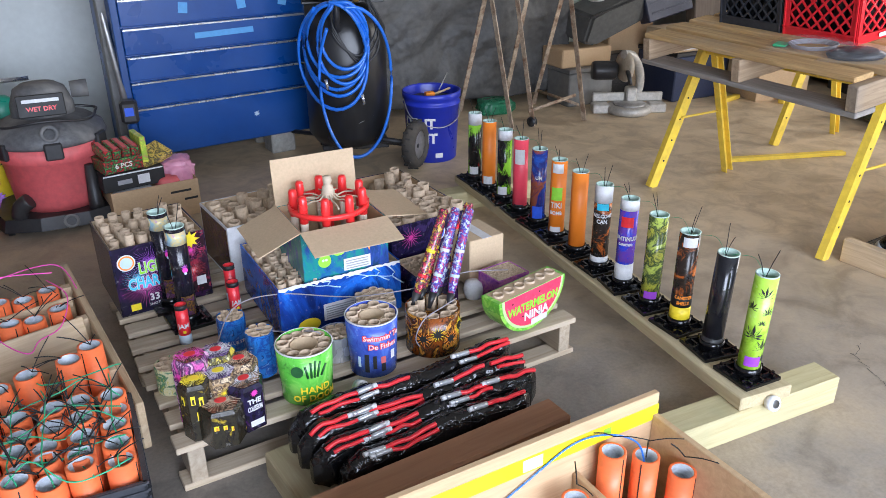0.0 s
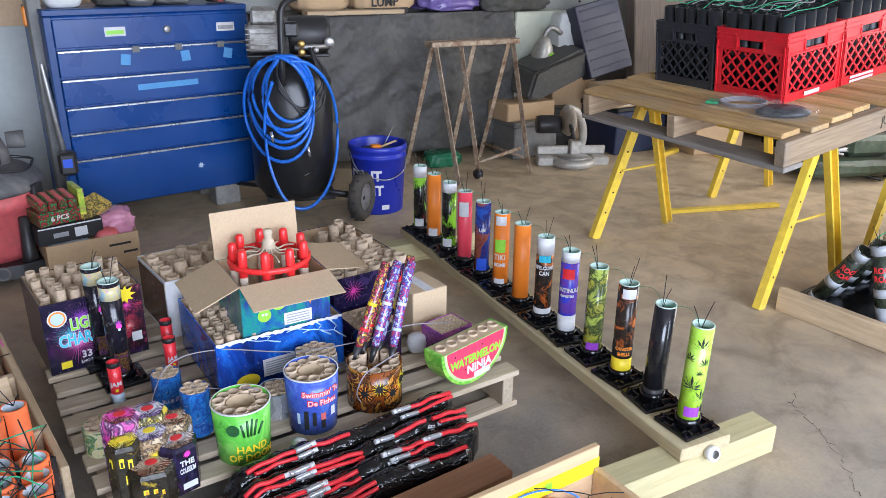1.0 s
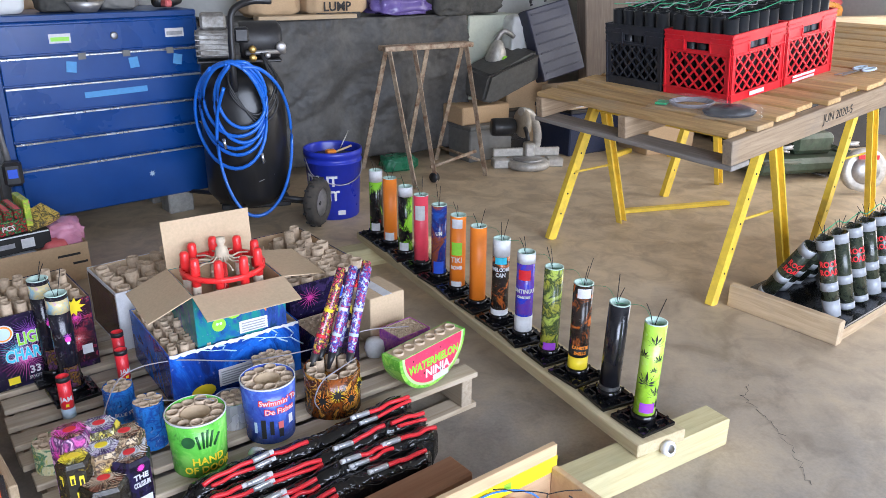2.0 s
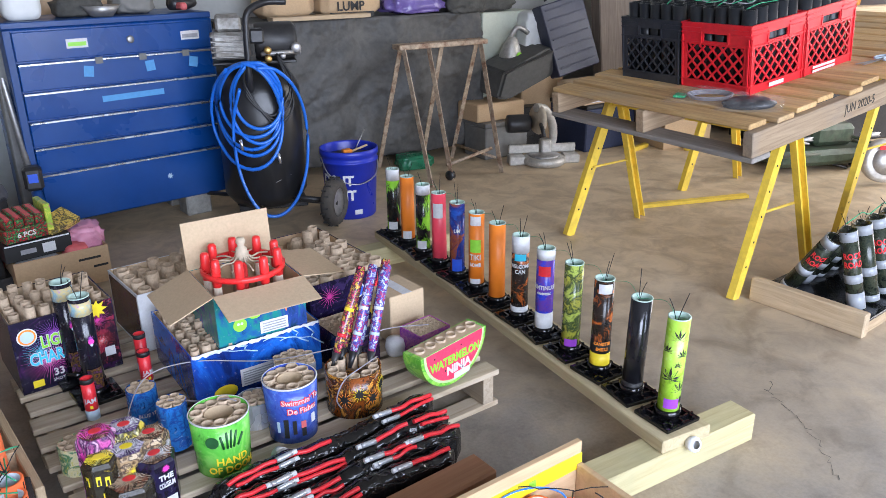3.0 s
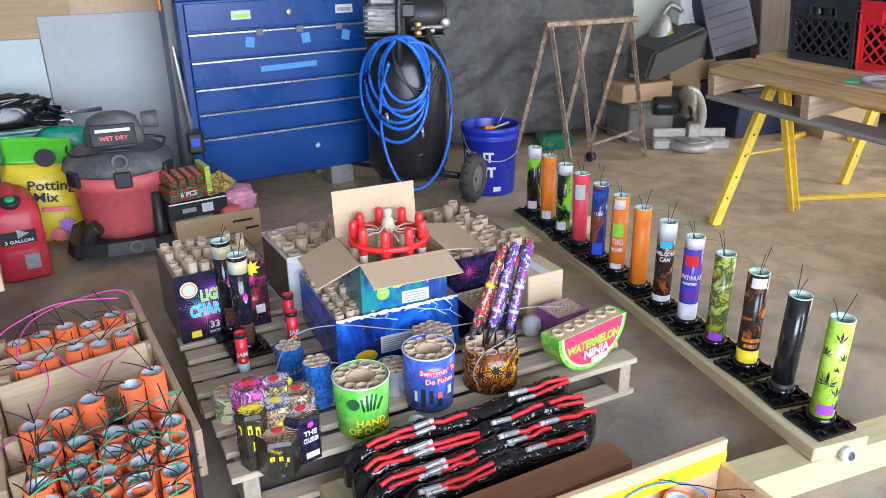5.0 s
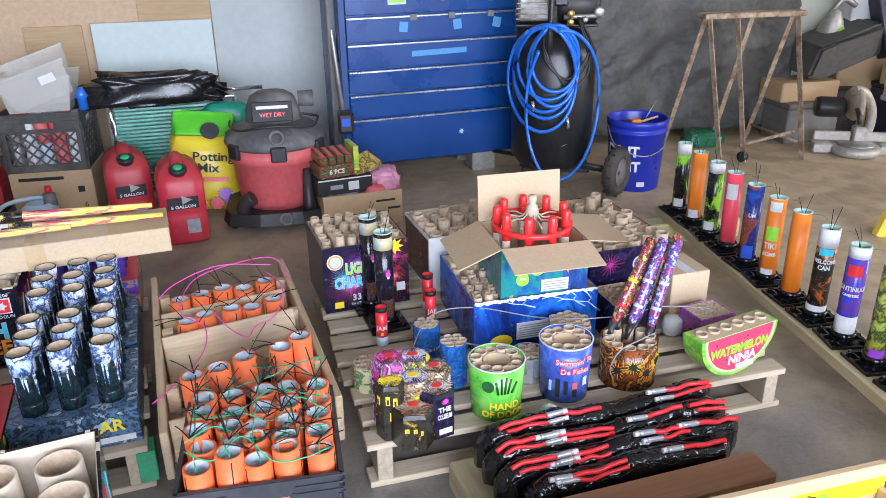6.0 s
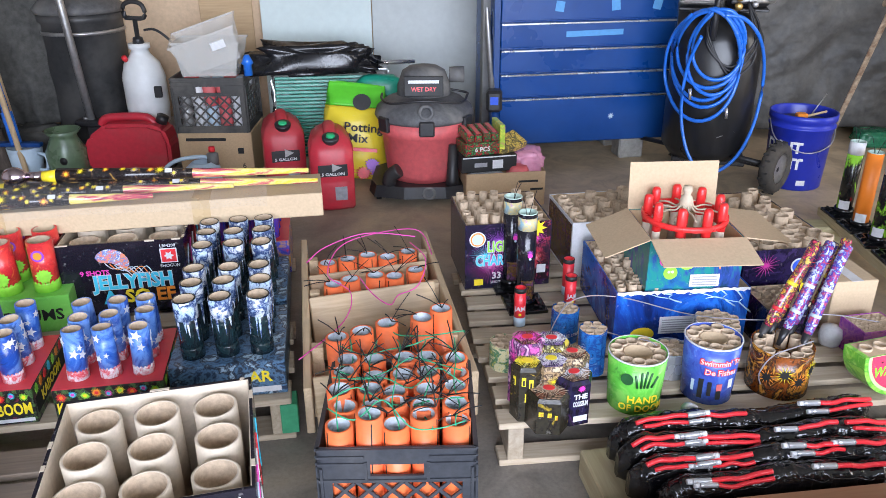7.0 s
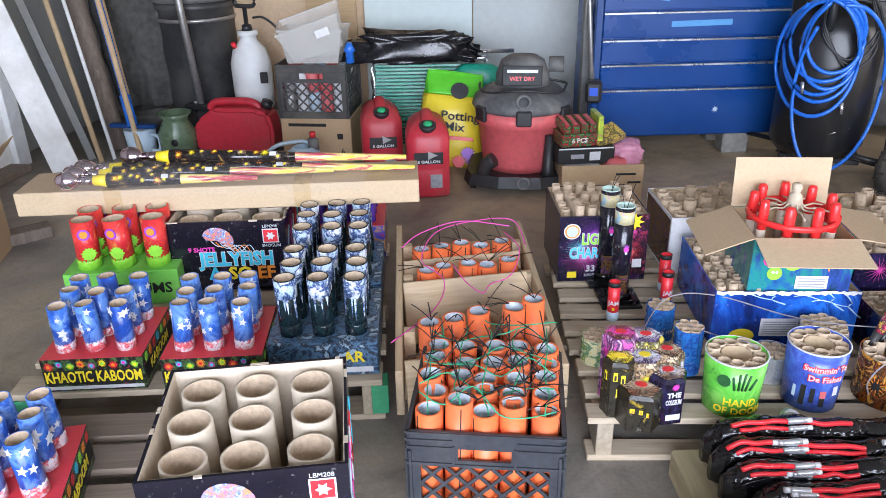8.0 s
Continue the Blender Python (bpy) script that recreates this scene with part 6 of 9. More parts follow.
def bundle():
    """Rows of packs that stand on edge in crinkled black film, with fuse sleeves along their tops."""
    t = thing("fuse_bundle", pose(0.65, 0.15, 0.0755, 0, 0, 0), "black plastic-wrapped firework packs with red fuse sleeves", "firework packs")
    rnd = random.Random(31)
    rows = (((-0.324, 0.078), (0.318, 0.197), 0.112, ((0.08, 0.27, 1), (0.30, 0.50, 0), (0.78, 0.98, -1))),
            ((-0.315, 0.014), (0.322, 0.118), 0.110, ((0.04, 0.22, 1), (0.27, 0.50, -1), (0.64, 0.79, -1), (0.82, 0.98, 0))),
            ((-0.300, -0.048), (0.326, 0.056), 0.106, ((0.05, 0.22, 1), (0.25, 0.43, -1), (0.62, 0.76, -1), (0.80, 0.98, -1))),
            ((-0.245, -0.098), (0.272, -0.010), 0.098, ((0.20, 0.46, -1), (0.74, 0.96, -1))))
    for j, (p, q, top, sleeves) in enumerate(rows):
        p, q = Vector((*p, 0)), Vector((*q, 0))
        ax = (q - p).normalized()
        side = Vector((-ax.y, ax.x, 0))
        n, m = 150, 26
        bm, rings = B(), []

        def ridge(u):
            return top * (1 + 0.07 * math.sin(u * 8.5 + j) + 0.06 * noise.noise((u * 11, j * 3.1, 0)) - 0.30 * max(0, 0.10 - u) / 0.10)
        for i in range(n + 1):
            u = i / n
            seam = 1 - 0.10 * max(0, 1 - abs((u * 5 + 0.3) % 1 - 0.5) / 0.07)
            e = min(1, 14 * min(u, 1 - u) + 0.35)
            hh, ring = ridge(u), []
            for k in range(m):
                a = 2 * math.pi * k / m
                ca, sa = math.cos(a), math.sin(a)
                wr = 0.10 * noise.noise((u * 26, a * 2.2, j * 5)) + 0.15 * abs(noise.noise((u * 55 + a * 4, a * 5 - u * 24, j * 7))) + 0.06 * noise.noise((u * 120, a * 9, j))
                y = 0.031 * (abs(ca) ** 0.35) * math.copysign(1, ca) * e * seam * (1 + wr)
                z = hh * (0.5 + 0.5 * (abs(sa) ** 0.5) * math.copysign(1, sa) * (0.6 + 0.4 * e) * (1 + 0.45 * wr))
                if sa > 0:
                    y *= 1 - 0.35 * sa ** 2
                ring.append(bm.verts.new(p + ax * ((q - p).length * u) + side * y + Vector((0, 0, max(0.0, z)))))
            rings.append(ring)
        for a, b in zip(rings, rings[1:]):
            for k in range(m):
                f = bm.faces.new((a[k], a[(k + 1) % m], b[(k + 1) % m], b[k]))
                f.smooth = True
        bm.faces.new(rings[0]), bm.faces.new(rings[-1])
        pk = part("pack", bm, FILM, t)

        def on_top(u, off, lift):
            return p + ax * ((q - p).length * u) + side * off + Vector((0, 0, ridge(u) + lift))
        for u0, u1, tip in sleeves:
            for d, r in ((-0.016, 0.0058), (-0.027, 0.0050)):
                if d < -0.02 and rnd.random() < 0.35:
                    continue
                sh = 0 if d > -0.02 else 0.025
                pts = [on_top(u0 + sh + (u1 - u0 - sh) * k / 4, d + rnd.uniform(-0.003, 0.003), (0.007 if d > -0.02 else -0.004) + rnd.uniform(-0.002, 0.003)) for k in range(5)]
                part("fuse_sleeve", cord(B(), pts, r, 8, 4), FUSE_RED, pk, "glossy red plastic sleeve")
                if tip:
                    g = pts[-1] if tip > 0 else pts[0]
                    h = g + ax * 0.042 * tip + Vector((0, 0, 0.003))
                    part("fuse_tip", cord(B(), [g, (g + h) / 2, h], r + 0.0014, 8, 2), SILVER, pk, "silver-white fuse tip")
                    part("fuse_end", cord(B(), [h, h + ax * 0.012 * tip], r + 0.0004, 8, 1), WHITE, pk, "white fuse end")
        for d in (0.004, -0.030):
            part("film_seam", cord(B(), [on_top(0.04 + 0.92 * k / 22, d + rnd.uniform(-0.006, 0.006), (0.004 if d > 0 else -0.016) + rnd.uniform(-0.005, 0.004)) for k in range(23)], 0.0016, 5, 3), FILM, pk)
    return t


bundle()


# plywood bin with orange pipes, nearest the camera
t = thing("plywood_bin", pose(1.10, -0.13, 0, 0, 0, 8), "plywood bin holding orange mortar pipes on the floor", "bin")
part("back_board", bx(B(), -0.80, 0.0, -0.016, 0.0, 0.0, 0.295, 0.002), PLY, t)
part("side_board", bx(B(), -0.016, 0.0, -0.42, -0.0165, 0.0, 0.24, 0.002), PLY, t)
part("divider", bx(B(), -0.24, -0.225, -0.38, -0.0165, 0.0, 0.17, 0.002), PLY, t)
part("tape", bx(B(), -0.80, 0.0, -0.0172, -0.0163, 0.225, 0.265), surf("yellow_tape", (0.88, 0.70, 0.02), 0.04, 0.35), t, "yellow printed tape")
plate(t, "tape_print", 0.05, 0.03, WHITE, at(-0.35, -0.0175, 0.245))
plate(t, "tape_print", 0.02, 0.02, GREEN_INK, at(-0.15, -0.0175, 0.245))
spots = []
for x, y, z in ((-0.17, -0.06, -0.13), (-0.10, -0.09, -0.15), (-0.30, -0.10, -0.17), (-0.05, -0.15, -0.17)):
    orange_tube(t, at(x, y, 0.002) @ Matrix.Diagonal((1, 1, (0.36 + z) / 0.36, 1)), int(900 + x * 100))
    spots.append((x, y, 0.36 + z + 0.04))
ties(t, spots, 9, 2, length=0.08)
bm = B()
cord(bm, [(-0.45, -0.022, 0.17), (-0.36, -0.022, 0.21), (-0.25, -0.022, 0.255), (-0.16, -0.03, 0.25), (-0.10, -0.06, 0.225), (-0.11, -0.1, 0.19)], 0.0022, 6, 6)
part("fuse", bm, HOSE, t, "blue fuse cord")
tagged(part("paper_scrap", bx(B(), -0.03, 0.03, -0.05, 0.05, 0.0, 0.0012), PALEBLUE, None, "", pose(1.17, -0.11, 0.001, 0, 0, 20)), "pale blue paper scrap on the floor", "paper")


# ---- tool chest ----
def tool_chest():
    t = thing("tool_chest", pose(0.065, 2.66, 0, 0, 0, 12), "large blue steel tool chest with aluminium drawer trims", "tool chest")
    w, d, z0, z1 = 0.97, 0.46, 0.12, 1.03
    part("body", bx(B(), 0, w, 0.02, d, z0, z1, 0.006), CHEST, t)
    zs = [z0 + 0.005, 0.377, 0.503, 0.625, 0.756, 0.887]
    for a, b in zip(zs, zs[1:]):
        p = part("drawer", bx(B(), 0.035, w - 0.02, 0.0, 0.0195, a + 0.004, b - 0.004, 0.003), CHEST, t)
        part("drawer_trim", bx(B(), 0.035, w - 0.02, -0.012, -0.0005, b - 0.016, b - 0.006, 0.002), CHROME, p, "bright aluminium drawer pull")
    part("top_panel", bx(B(), 0.035, w - 0.02, 0.004, 0.0195, 0.891, z1 - 0.012, 0.003), CHEST, t)
    part("lid_tray", bx(B(), 0.0, w, 0.022, d, z1 + 0.001, z1 + 0.03, 0.004), CHEST_DARK, t)
    part("corner_post", bx(B(), -0.004, 0.03, -0.008, 0.0195, z0, z1, 0.003), CHEST_DARK, t)
    part("lock", lathe(B(), [(0, 0), (0.018, 0), (0.018, 0.006), (0.012, 0.009), (0, 0.009)], 16, pose(w * 0.56, 0.003, 0.955, 90)), STEEL, t, "round steel lock")
    for x in (0.30, 0.84):
        plate(t, "sticker", 0.095, 0.042, WHITE, at(x, 0.003, 0.955))
        plate(t, "sticker_print", 0.08, 0.018, GREEN_INK if x < 0.5 else GREYINK, at(x, 0.002, 0.952))
    for k, x in enumerate((0.33, 0.62, 0.84)):
        plate(t, "masking_tape", 0.045, 0.05, TAPE, at(x, -0.002, 0.825, 0, (8, -6, 12)[k]))
    plate(t, "masking_tape", 0.30, 0.028, TAPE, at(0.52, -0.002, 0.692, 0, -1))
    for k, x in enumerate((0.38, 0.585, 0.80)):
        plate(t, "dark_tape", 0.035, 0.03, GREYPLASTIC, at(x, -0.0152, 0.872))
    burst(t, 0.02, PALEBLUE, at(0.64, -0.001, 0.26), 7, 0.4, "scuff")
    foot = mesh_from(bx(B(), -0.07, 0.07, -0.06, 0.06, 0, z0 - 0.001, 0.008), "block_foot", surf("concrete_block", (0.32, 0.31, 0.28), 0.2, 0.9, grain=40))
    for x in (0.14, 0.80):
        for y in (0.12, 0.36):
            part("block_foot", foot, None, t, "grey concrete block", at(x, y, 0))
    return t


tool_chest()
rnd = random.Random(5)


def clutter_lump(name, m, sx, sy, sz, mat, label, cat, seed, rough=0.35):
    """A crumpled bag, cloth or heap: a soft box pushed about by noise."""
    bm = B()
    bmesh.ops.create_icosphere(bm, subdivisions=4, radius=1.0)
    for v in bm.verts:
        p = v.co.copy()
        q = Vector([math.copysign(abs(c) ** 0.55, c) for c in p])
        q *= 1 + rough * 0.35 * noise.noise(p * 2.1 + Vector((seed, 0, 0))) + rough * 0.16 * noise.noise(p * 6 + Vector((0, seed, 0)))
        v.co = (q.x * sx / 2, q.y * sy / 2, max(0.0, (q.z + 0.93) * sz / 2))
    for f in bm.faces:
        f.smooth = True
    return tagged(part(name, bm, mat, None, "", m), label, cat)


CT = pose(0.085, 2.665, 1.061, 0, 0, 12)
clutter_lump("plastic_jug", CT @ pose(0.10, 0.15, 0), 0.17, 0.14, 0.16, MILKY, "milky plastic jug on the tool chest", "jug", 3, 0.1)
clutter_lump("shop_rag", CT @ pose(0.36, 0.2, 0), 0.22, 0.18, 0.09, CAMO_CLOTH, "dark crumpled rag on the tool chest", "rag", 4)
clutter_lump("shop_rag", CT @ pose(0.62, 0.22, 0), 0.20, 0.20, 0.10, GREYPLASTIC, "grey crumpled rag on the tool chest", "rag", 5)
t = thing("glass_bowl", CT @ pose(0.44, 0.10, 0), "small steel bowl on the tool chest", "bowl")
part("bowl", lathe(B(), [(0, 0), (0.05, 0), (0.09, 0.05), (0.086, 0.05), (0.048, 0.006), (0, 0.006)], 22), STEEL, t)
t = thing("hand_drill", CT @ pose(0.80, 0.16, 0), "dark hand tool lying on the tool chest", "drill")
part("body", lathe(B(), [(0, 0), (0.03, 0), (0.035, 0.1), (0.02, 0.16), (0, 0.17)], 14, pose(0, 0, 0.036, 0, 90, 20)), BLACK, t)
part("grip", bx(B(), 0.02, 0.055, -0.09, 0.0, 0.01, 0.045, 0.008), VAC_RED, t)

# pole tool between the vacuum and the chest
t = thing("string_trimmer", pose(0.03, 2.60, 0, 0, 0, 0), "black pole garden tool with blue grip leaning by a chest", "garden tool")
part("shaft", rod(B(), (0.04, 0.0, 0.30), (-0.06, 0.36, 1.45), 0.014, 10), STEEL, t)
part("grip", lathe(B(), [(0, 0), (0.025, 0.0), (0.032, 0.06), (0.022, 0.20), (0, 0.21)], 14, pose(0.05, -0.02, 0.12, -4, -2, 0)), CHEST_DARK, t, "dark blue grip")
part("head", bx(B(), 0.0, 0.08, -0.045, 0.03, 0.33, 0.44, 0.014), BLACK, t)
part("screen", bx(B(), 0.02, 0.06, -0.047, -0.0455, 0.37, 0.41), BLUE_INK, t)
part("foot", bx(B(), 0.02, 0.075, -0.04, 0.02, 0.0, 0.12, 0.008), BLACK, t)
part("orange_tip", bx(B(), -0.05, -0.005, 0.20, 0.24, 0.98, 1.07, 0.008), ORANGE_INK, t, "orange plastic clip")
tagged(part("dark_post", bx(B(), -0.03, 0.03, -0.03, 0.03, 0, 1.5, 0.004), GREYPLASTIC, None, "", pose(0.03, 2.78, 0, 0, 0, 12)), "dark upright post beside the chest", "post")


# ---- air compressor with its hose ----
OLDCAST = surf("grimy_cast_aluminium", (0.33, 0.32, 0.30), 0.3, 0.5, 0.4, grain=40, stains=14, dirt=(0.12, 0.09, 0.06), dirty=0.8)

def compressor():
    t = thing("air_compressor", pose(1.14, 2.60, 0, 0, 0, -12), "upright black air compressor on wheels with coiled blue hose", "air compressor")
    r = 0.21
    tank = part("tank", lathe(B(), [(0, 0.09), (0.10, 0.095), (0.17, 0.125), (r, 0.18), (r, 0.70), (0.18, 0.765), (0.13, 0.81), (0, 0.835)], 36), TANK, t, "black painted steel tank with scuffs")
    part("scratch", rod(B(), (0.04, -r - 0.001, 0.26), (0.12, -r + 0.04, 0.285), 0.002, 5), STEEL, tank)
    pump = part("pump", bx(B(), -0.19, -0.04, -0.12, 0.08, 0.86, 0.985, 0.012), OLDCAST, t, "finned cast aluminium pump")
    for k in range(5):
        part("fin", bx(B(), -0.20, -0.03, -0.13, 0.09, 0.868 + 0.024 * k, 0.875 + 0.024 * k, 0.002), OLDCAST, pump)
    part("pump_head", bx(B(), -0.17, -0.05, -0.10, 0.06, 0.987, 1.06, 0.012), OLDCAST, pump)
    part("motor", lathe(B(), [(0, -0.02), (0.085, -0.02), (0.09, 0), (0.09, 0.16), (0.07, 0.18), (0, 0.18)], 22, pose(0.03, -0.0, 0.93, 0, 90, 0)), BLACK, t)
    part("deck", bx(B(), -0.20, 0.20, -0.10, 0.10, 0.83, 0.845, 0.004), TANK, t)
    for k, (x, y, z, s) in enumerate(((0.06, -0.15, 0.86, 0.018), (0.06, -0.15, 0.90, 0.018), (0.13, -0.14, 0.87, 0.014), (0.20, -0.08, 0.90, 0.026))):
        part("gauge", lathe(B(), [(0, 0), (s, 0), (s, 0.018), (s * 0.7, 0.024), (0, 0.024)], 16, pose(x, y, z, 90)), surf("brass", (0.55, 0.36, 0.12), 0.15, 0.35, 0.9) if k == 0 else (bpy.data.materials["brass"] if k < 2 else STEEL), t, "brass fitting" if k < 2 else "steel gauge")
    part("manifold", rod(B(), (0.03, -0.13, 0.88), (0.22, -0.08, 0.88), 0.012), STEEL, t)
    part("regulator", bx(B(), -0.02, 0.05, -0.15, -0.08, 0.93, 1.0, 0.01), BLACK, t)
    part("handle", cord(B(), [(-0.04, -r, 0.72), (-0.04, -r - 0.03, 0.80), (-0.035, -r - 0.03, 0.98), (-0.02, -r - 0.02, 1.08), (0.06, -r + 0.02, 1.12), (0.16, -r + 0.04, 1.12)], 0.016, 10, 6), BLACK, t, "bent black handle tube")
    bm = B()
    for k in range(3):
        cord(bm, [(0.10, -0.14, 0.88), (0.16, -r + 0.02, 0.75 - 0.05 * k), (0.06, -r - 0.015, 0.60 - 0.02 * k), (-0.06, -r - 0.012, 0.70 + 0.02 * k), (-0.05, -0.15, 0.85)], 0.006, 6, 6)
    part("air_line", bm, BLACK, t, "thin black air lines")
    SL = pose(0, 0, 0, 0, 0, -32)
    part("axle", rod(B(), (-0.36, 0, 0.125), (0.40, 0, 0.125), 0.012), BLACK, t, "", SL)
    part("fender_bar", rod(B(), (0.10, -0.06, 0.16), (0.36, -0.03, 0.145), 0.014), BLACK, t, "", SL)
    part("axle_bracket", bx(B(), -0.15, 0.20, -0.10, 0.06, 0.09, 0.12, 0.005), BLACK, t)
    for x, back in ((-0.20, 0.16), (0.385, 0.0)):
        turn = SL @ pose(x - 0.035, back, 0.131, 0, 90, 0)
        w = part("wheel", lathe(B(), [(0.075, 0.005), (0.10, 0.0), (0.118, 0.012), (0.125, 0.03), (0.125, 0.042), (0.118, 0.06), (0.10, 0.07), (0.075, 0.066)], 28, turn, close=True), RUBBER, t, "knobbed rubber tyre")
        part("rim", lathe(B(), [(0, 0.02), (0.02, 0.012), (0.03, 0.03), (0.074, 0.02), (0.0745, 0.055), (0.03, 0.045), (0, 0.05)], 24, turn), STEEL, w, "pressed steel rim")
        kb = B()
        for k in range(26):
            a = 2 * math.pi * k / 26
            bx(kb, -0.004, 0.004, 0.122, 0.130, 0.010 + 0.02 * (k % 2), 0.034 + 0.02 * (k % 2), 0, turn @ pose(0, 0, 0, 0, 0, math.degrees(a)))
        part("tread", kb, RUBBER, w)
    # coiled hose hung on the handle, in front of the tank
    h = thing("air_hose", pose(1.14, 2.60, 0, 0, 0, -12) @ Matrix.Diagonal((0.86, 1, 1, 1)), "coiled blue rubber air hose hanging on the handle", "hose")
    rnd = random.Random(2)
    loops = ((0.17, 0.20, -0.04, 0), (0.165, 0.17, -0.02, 1), (0.13, 0.15, 0.02, 2), (0.175, 0.215, -0.03, 3), (0.14, 0.185, 0.01, 4), (0.19, 0.245, -0.05, 5))
    pts = []
    for k, (hw, drop, dx, n) in enumerate(loops):
        for i in range(12):
            a = 2 * math.pi * i / 12
            x = -0.03 + dx + hw * math.sin(a) * (1 - 0.12 * math.cos(a))
            z = 0.86 - drop + drop * math.cos(a) * (1.0 if math.cos(a) > 0 else 1.1)
            bow = max(0.02, 1 - (x / (r + 0.03)) ** 2)
            y = -(r + 0.012) * math.sqrt(bow) - 0.018 - 0.011 * (n % 3) - (0.03 if z > 0.72 else 0)
            pts.append((x, y, z))
    part("coil", cord(B(), pts, 0.0095, 8, 3), HOSE, h)
    big = []
    for i in range(14):
        a = -0.15 + (2 * math.pi - 0.6) * i / 13
        x = 0.02 + 0.23 * math.sin(a) * (1.05 if math.sin(a) > 0 else 0.80)
        z = 0.47 + 0.37 * math.cos(a)
        bow = max(0.02, 1 - (x / (r + 0.06)) ** 2)
        big.append((x, -(r + 0.025) * math.sqrt(bow) - 0.03 - (0.03 if z > 0.72 else 0), z))
    part("long_loop", cord(B(), big, 0.0095, 8, 4), HOSE, h)
    for x, z in ((-0.13, 0.50), (0.07, 0.42)):
        part("coupling", rod(B(), (x, -r - 0.055, z), (x + 0.008, -r - 0.055, z - 0.05), 0.009), CHROME, h, "steel hose coupling")


compressor()


# ---- bucket ----
t = thing("bucket", pose(1.572, 2.50, 0, 0, 0, 0), "dark blue plastic bucket of odds and ends on the floor", "bucket")
part("pail", lathe(B(), [(0, 0.004), (0.128, 0.0), (0.132, 0.006), (0.147, 0.30), (0.154, 0.302), (0.154, 0.312), (0.1485, 0.314), (0.1495, 0.335), (0.156, 0.337), (0.156, 0.368), (0.150, 0.370), (0.147, 0.36), (0.130, 0.012), (0, 0.012)], 40), BUCKET, t)
part("bail", cord(B(), [(-0.157, 0, 0.33), (-0.145, -0.10, 0.25), (-0.02, -0.158, 0.20), (0.10, -0.13, 0.24), (0.157, 0, 0.33)], 0.003, 6, 6), STEEL, t, "thin wire handle")
F = pose(0, 0, 0, 0, 0, -50)
lettering(t, "DO IT", 0.072, WHITE, F @ at(0, 0, 0.215), wrap=0.1452, bold=0.003, squeeze=0.95)
lettering(t, "RIGHT", 0.072, WHITE, F @ at(0, 0, 0.135), wrap=0.1412, bold=0.003, squeeze=0.95)
part("badge", bx(B(), -0.02, 0.02, -0.1375, -0.136, 0.03, 0.055), WHITE, t, "", pose(0, 0, 0, 0, 0, -5))
part("filling", lathe(B(), [(0, 0.335), (0.08, 0.33), (0.142, 0.318), (0.142, 0.30), (0, 0.30)], 24), surf("dark_filling", (0.03, 0.03, 0.032), 0.5, 0.6, bump=0.8, grain=20), t, "dark odds and ends")
part("orange_box", bx(B(), -0.05, 0.0, -0.06, -0.02, 0.33, 0.365, 0.004), ORANGE_INK, t)
part("stick", rod(B(), (-0.02, -0.04, 0.345), (0.11, 0.01, 0.362), 0.006), POLE_Z, t)
part("stick", rod(B(), (0.06, 0.06, 0.33), (0.13, 0.09, 0.43), 0.003), STEEL, t)


# ---- draped bench at the back with bags on it ----
def drape(name, w, h, m, label, folds=9, seed=2):
    bm = B()
    nx, nz = 120, 60
    grid = []
    for i in range(nx + 1):
        col = []
        for k in range(nz + 1):
            u, v = i / nx, k / nz
            off = 0.02 * math.sin(u * folds * 2.1 + 1.4 * math.sin(v * 3)) * (0.3 + 0.7 * v) + 0.05 * noise.noise((u * 5 + v * 2, v * 3 - u, seed)) + 0.02 * noise.noise((u * 13 + v * 5, v * 6, seed)) + 0.022 * abs(noise.noise((u * 30, v * 22 + u * 9, seed)))
            z = h * (1 - v)
            col.append(bm.verts.new((u * w, -0.02 - off, z)))
        grid.append(col)
    back = [[bm.verts.new((v.co.x, 0.5, v.co.z)) for v in (c[0],)] for c in grid]
    for a, b in zip(grid, grid[1:]):
        for k in range(nz):
            f = bm.faces.new((a[k], b[k], b[k + 1], a[k + 1]))
            f.smooth = True
    for (a, b), (c, d) in zip(zip(grid, grid[1:]), zip(back, back[1:])):
        bm.faces.new((a[0], c[0], d[0], b[0]))
    ob = part(name, bm, DRAPE, None, "", m)
    s = ob.modifiers.new("cloth", "SOLIDIFY")
    s.thickness = 0.004
    return tagged(ob, label, "tarp")


drape("tarp", 1.72, 0.90, pose(1.18, 3.28, 0.06, 0, 0, 4), "dusty black tarp hanging over a bench")
t = thing("bench", pose(1.22, 3.40, 0, 0, 0, 4), "bench hidden under a black tarp", "bench")
part("top", bx(B(), 0, 1.62, 0.0, 0.36, 0.90, 0.94, 0.004), PLY, t)
for x in (0.02, 1.54):
    part("leg", bx(B(), x, x + 0.06, 0.05, 0.11, 0, 0.90, 0.003), PINE_Y, t)
BZ = 0.968
clutter_lump("charcoal_bag", pose(1.56, 3.46, BZ, 0, 0, 5), 0.34, 0.24, 0.17, CARD, "brown paper charcoal bag on the bench", "bag", 8, 0.25)
q = clutter_lump("charcoal_bag", pose(1.96, 3.44, BZ, 0, 0, 5), 0.42, 0.24, 0.17, CARD, "brown paper lump charcoal bag on the bench", "bag", 9, 0.2)
lettering(q, "LUMP", 0.075, LINE, at(-0.03, -0.128, 0.06), bold=0.002)
plate(q, "printed_band", 0.30, 0.03, LINE, at(-0.02, -0.126, 0.012))
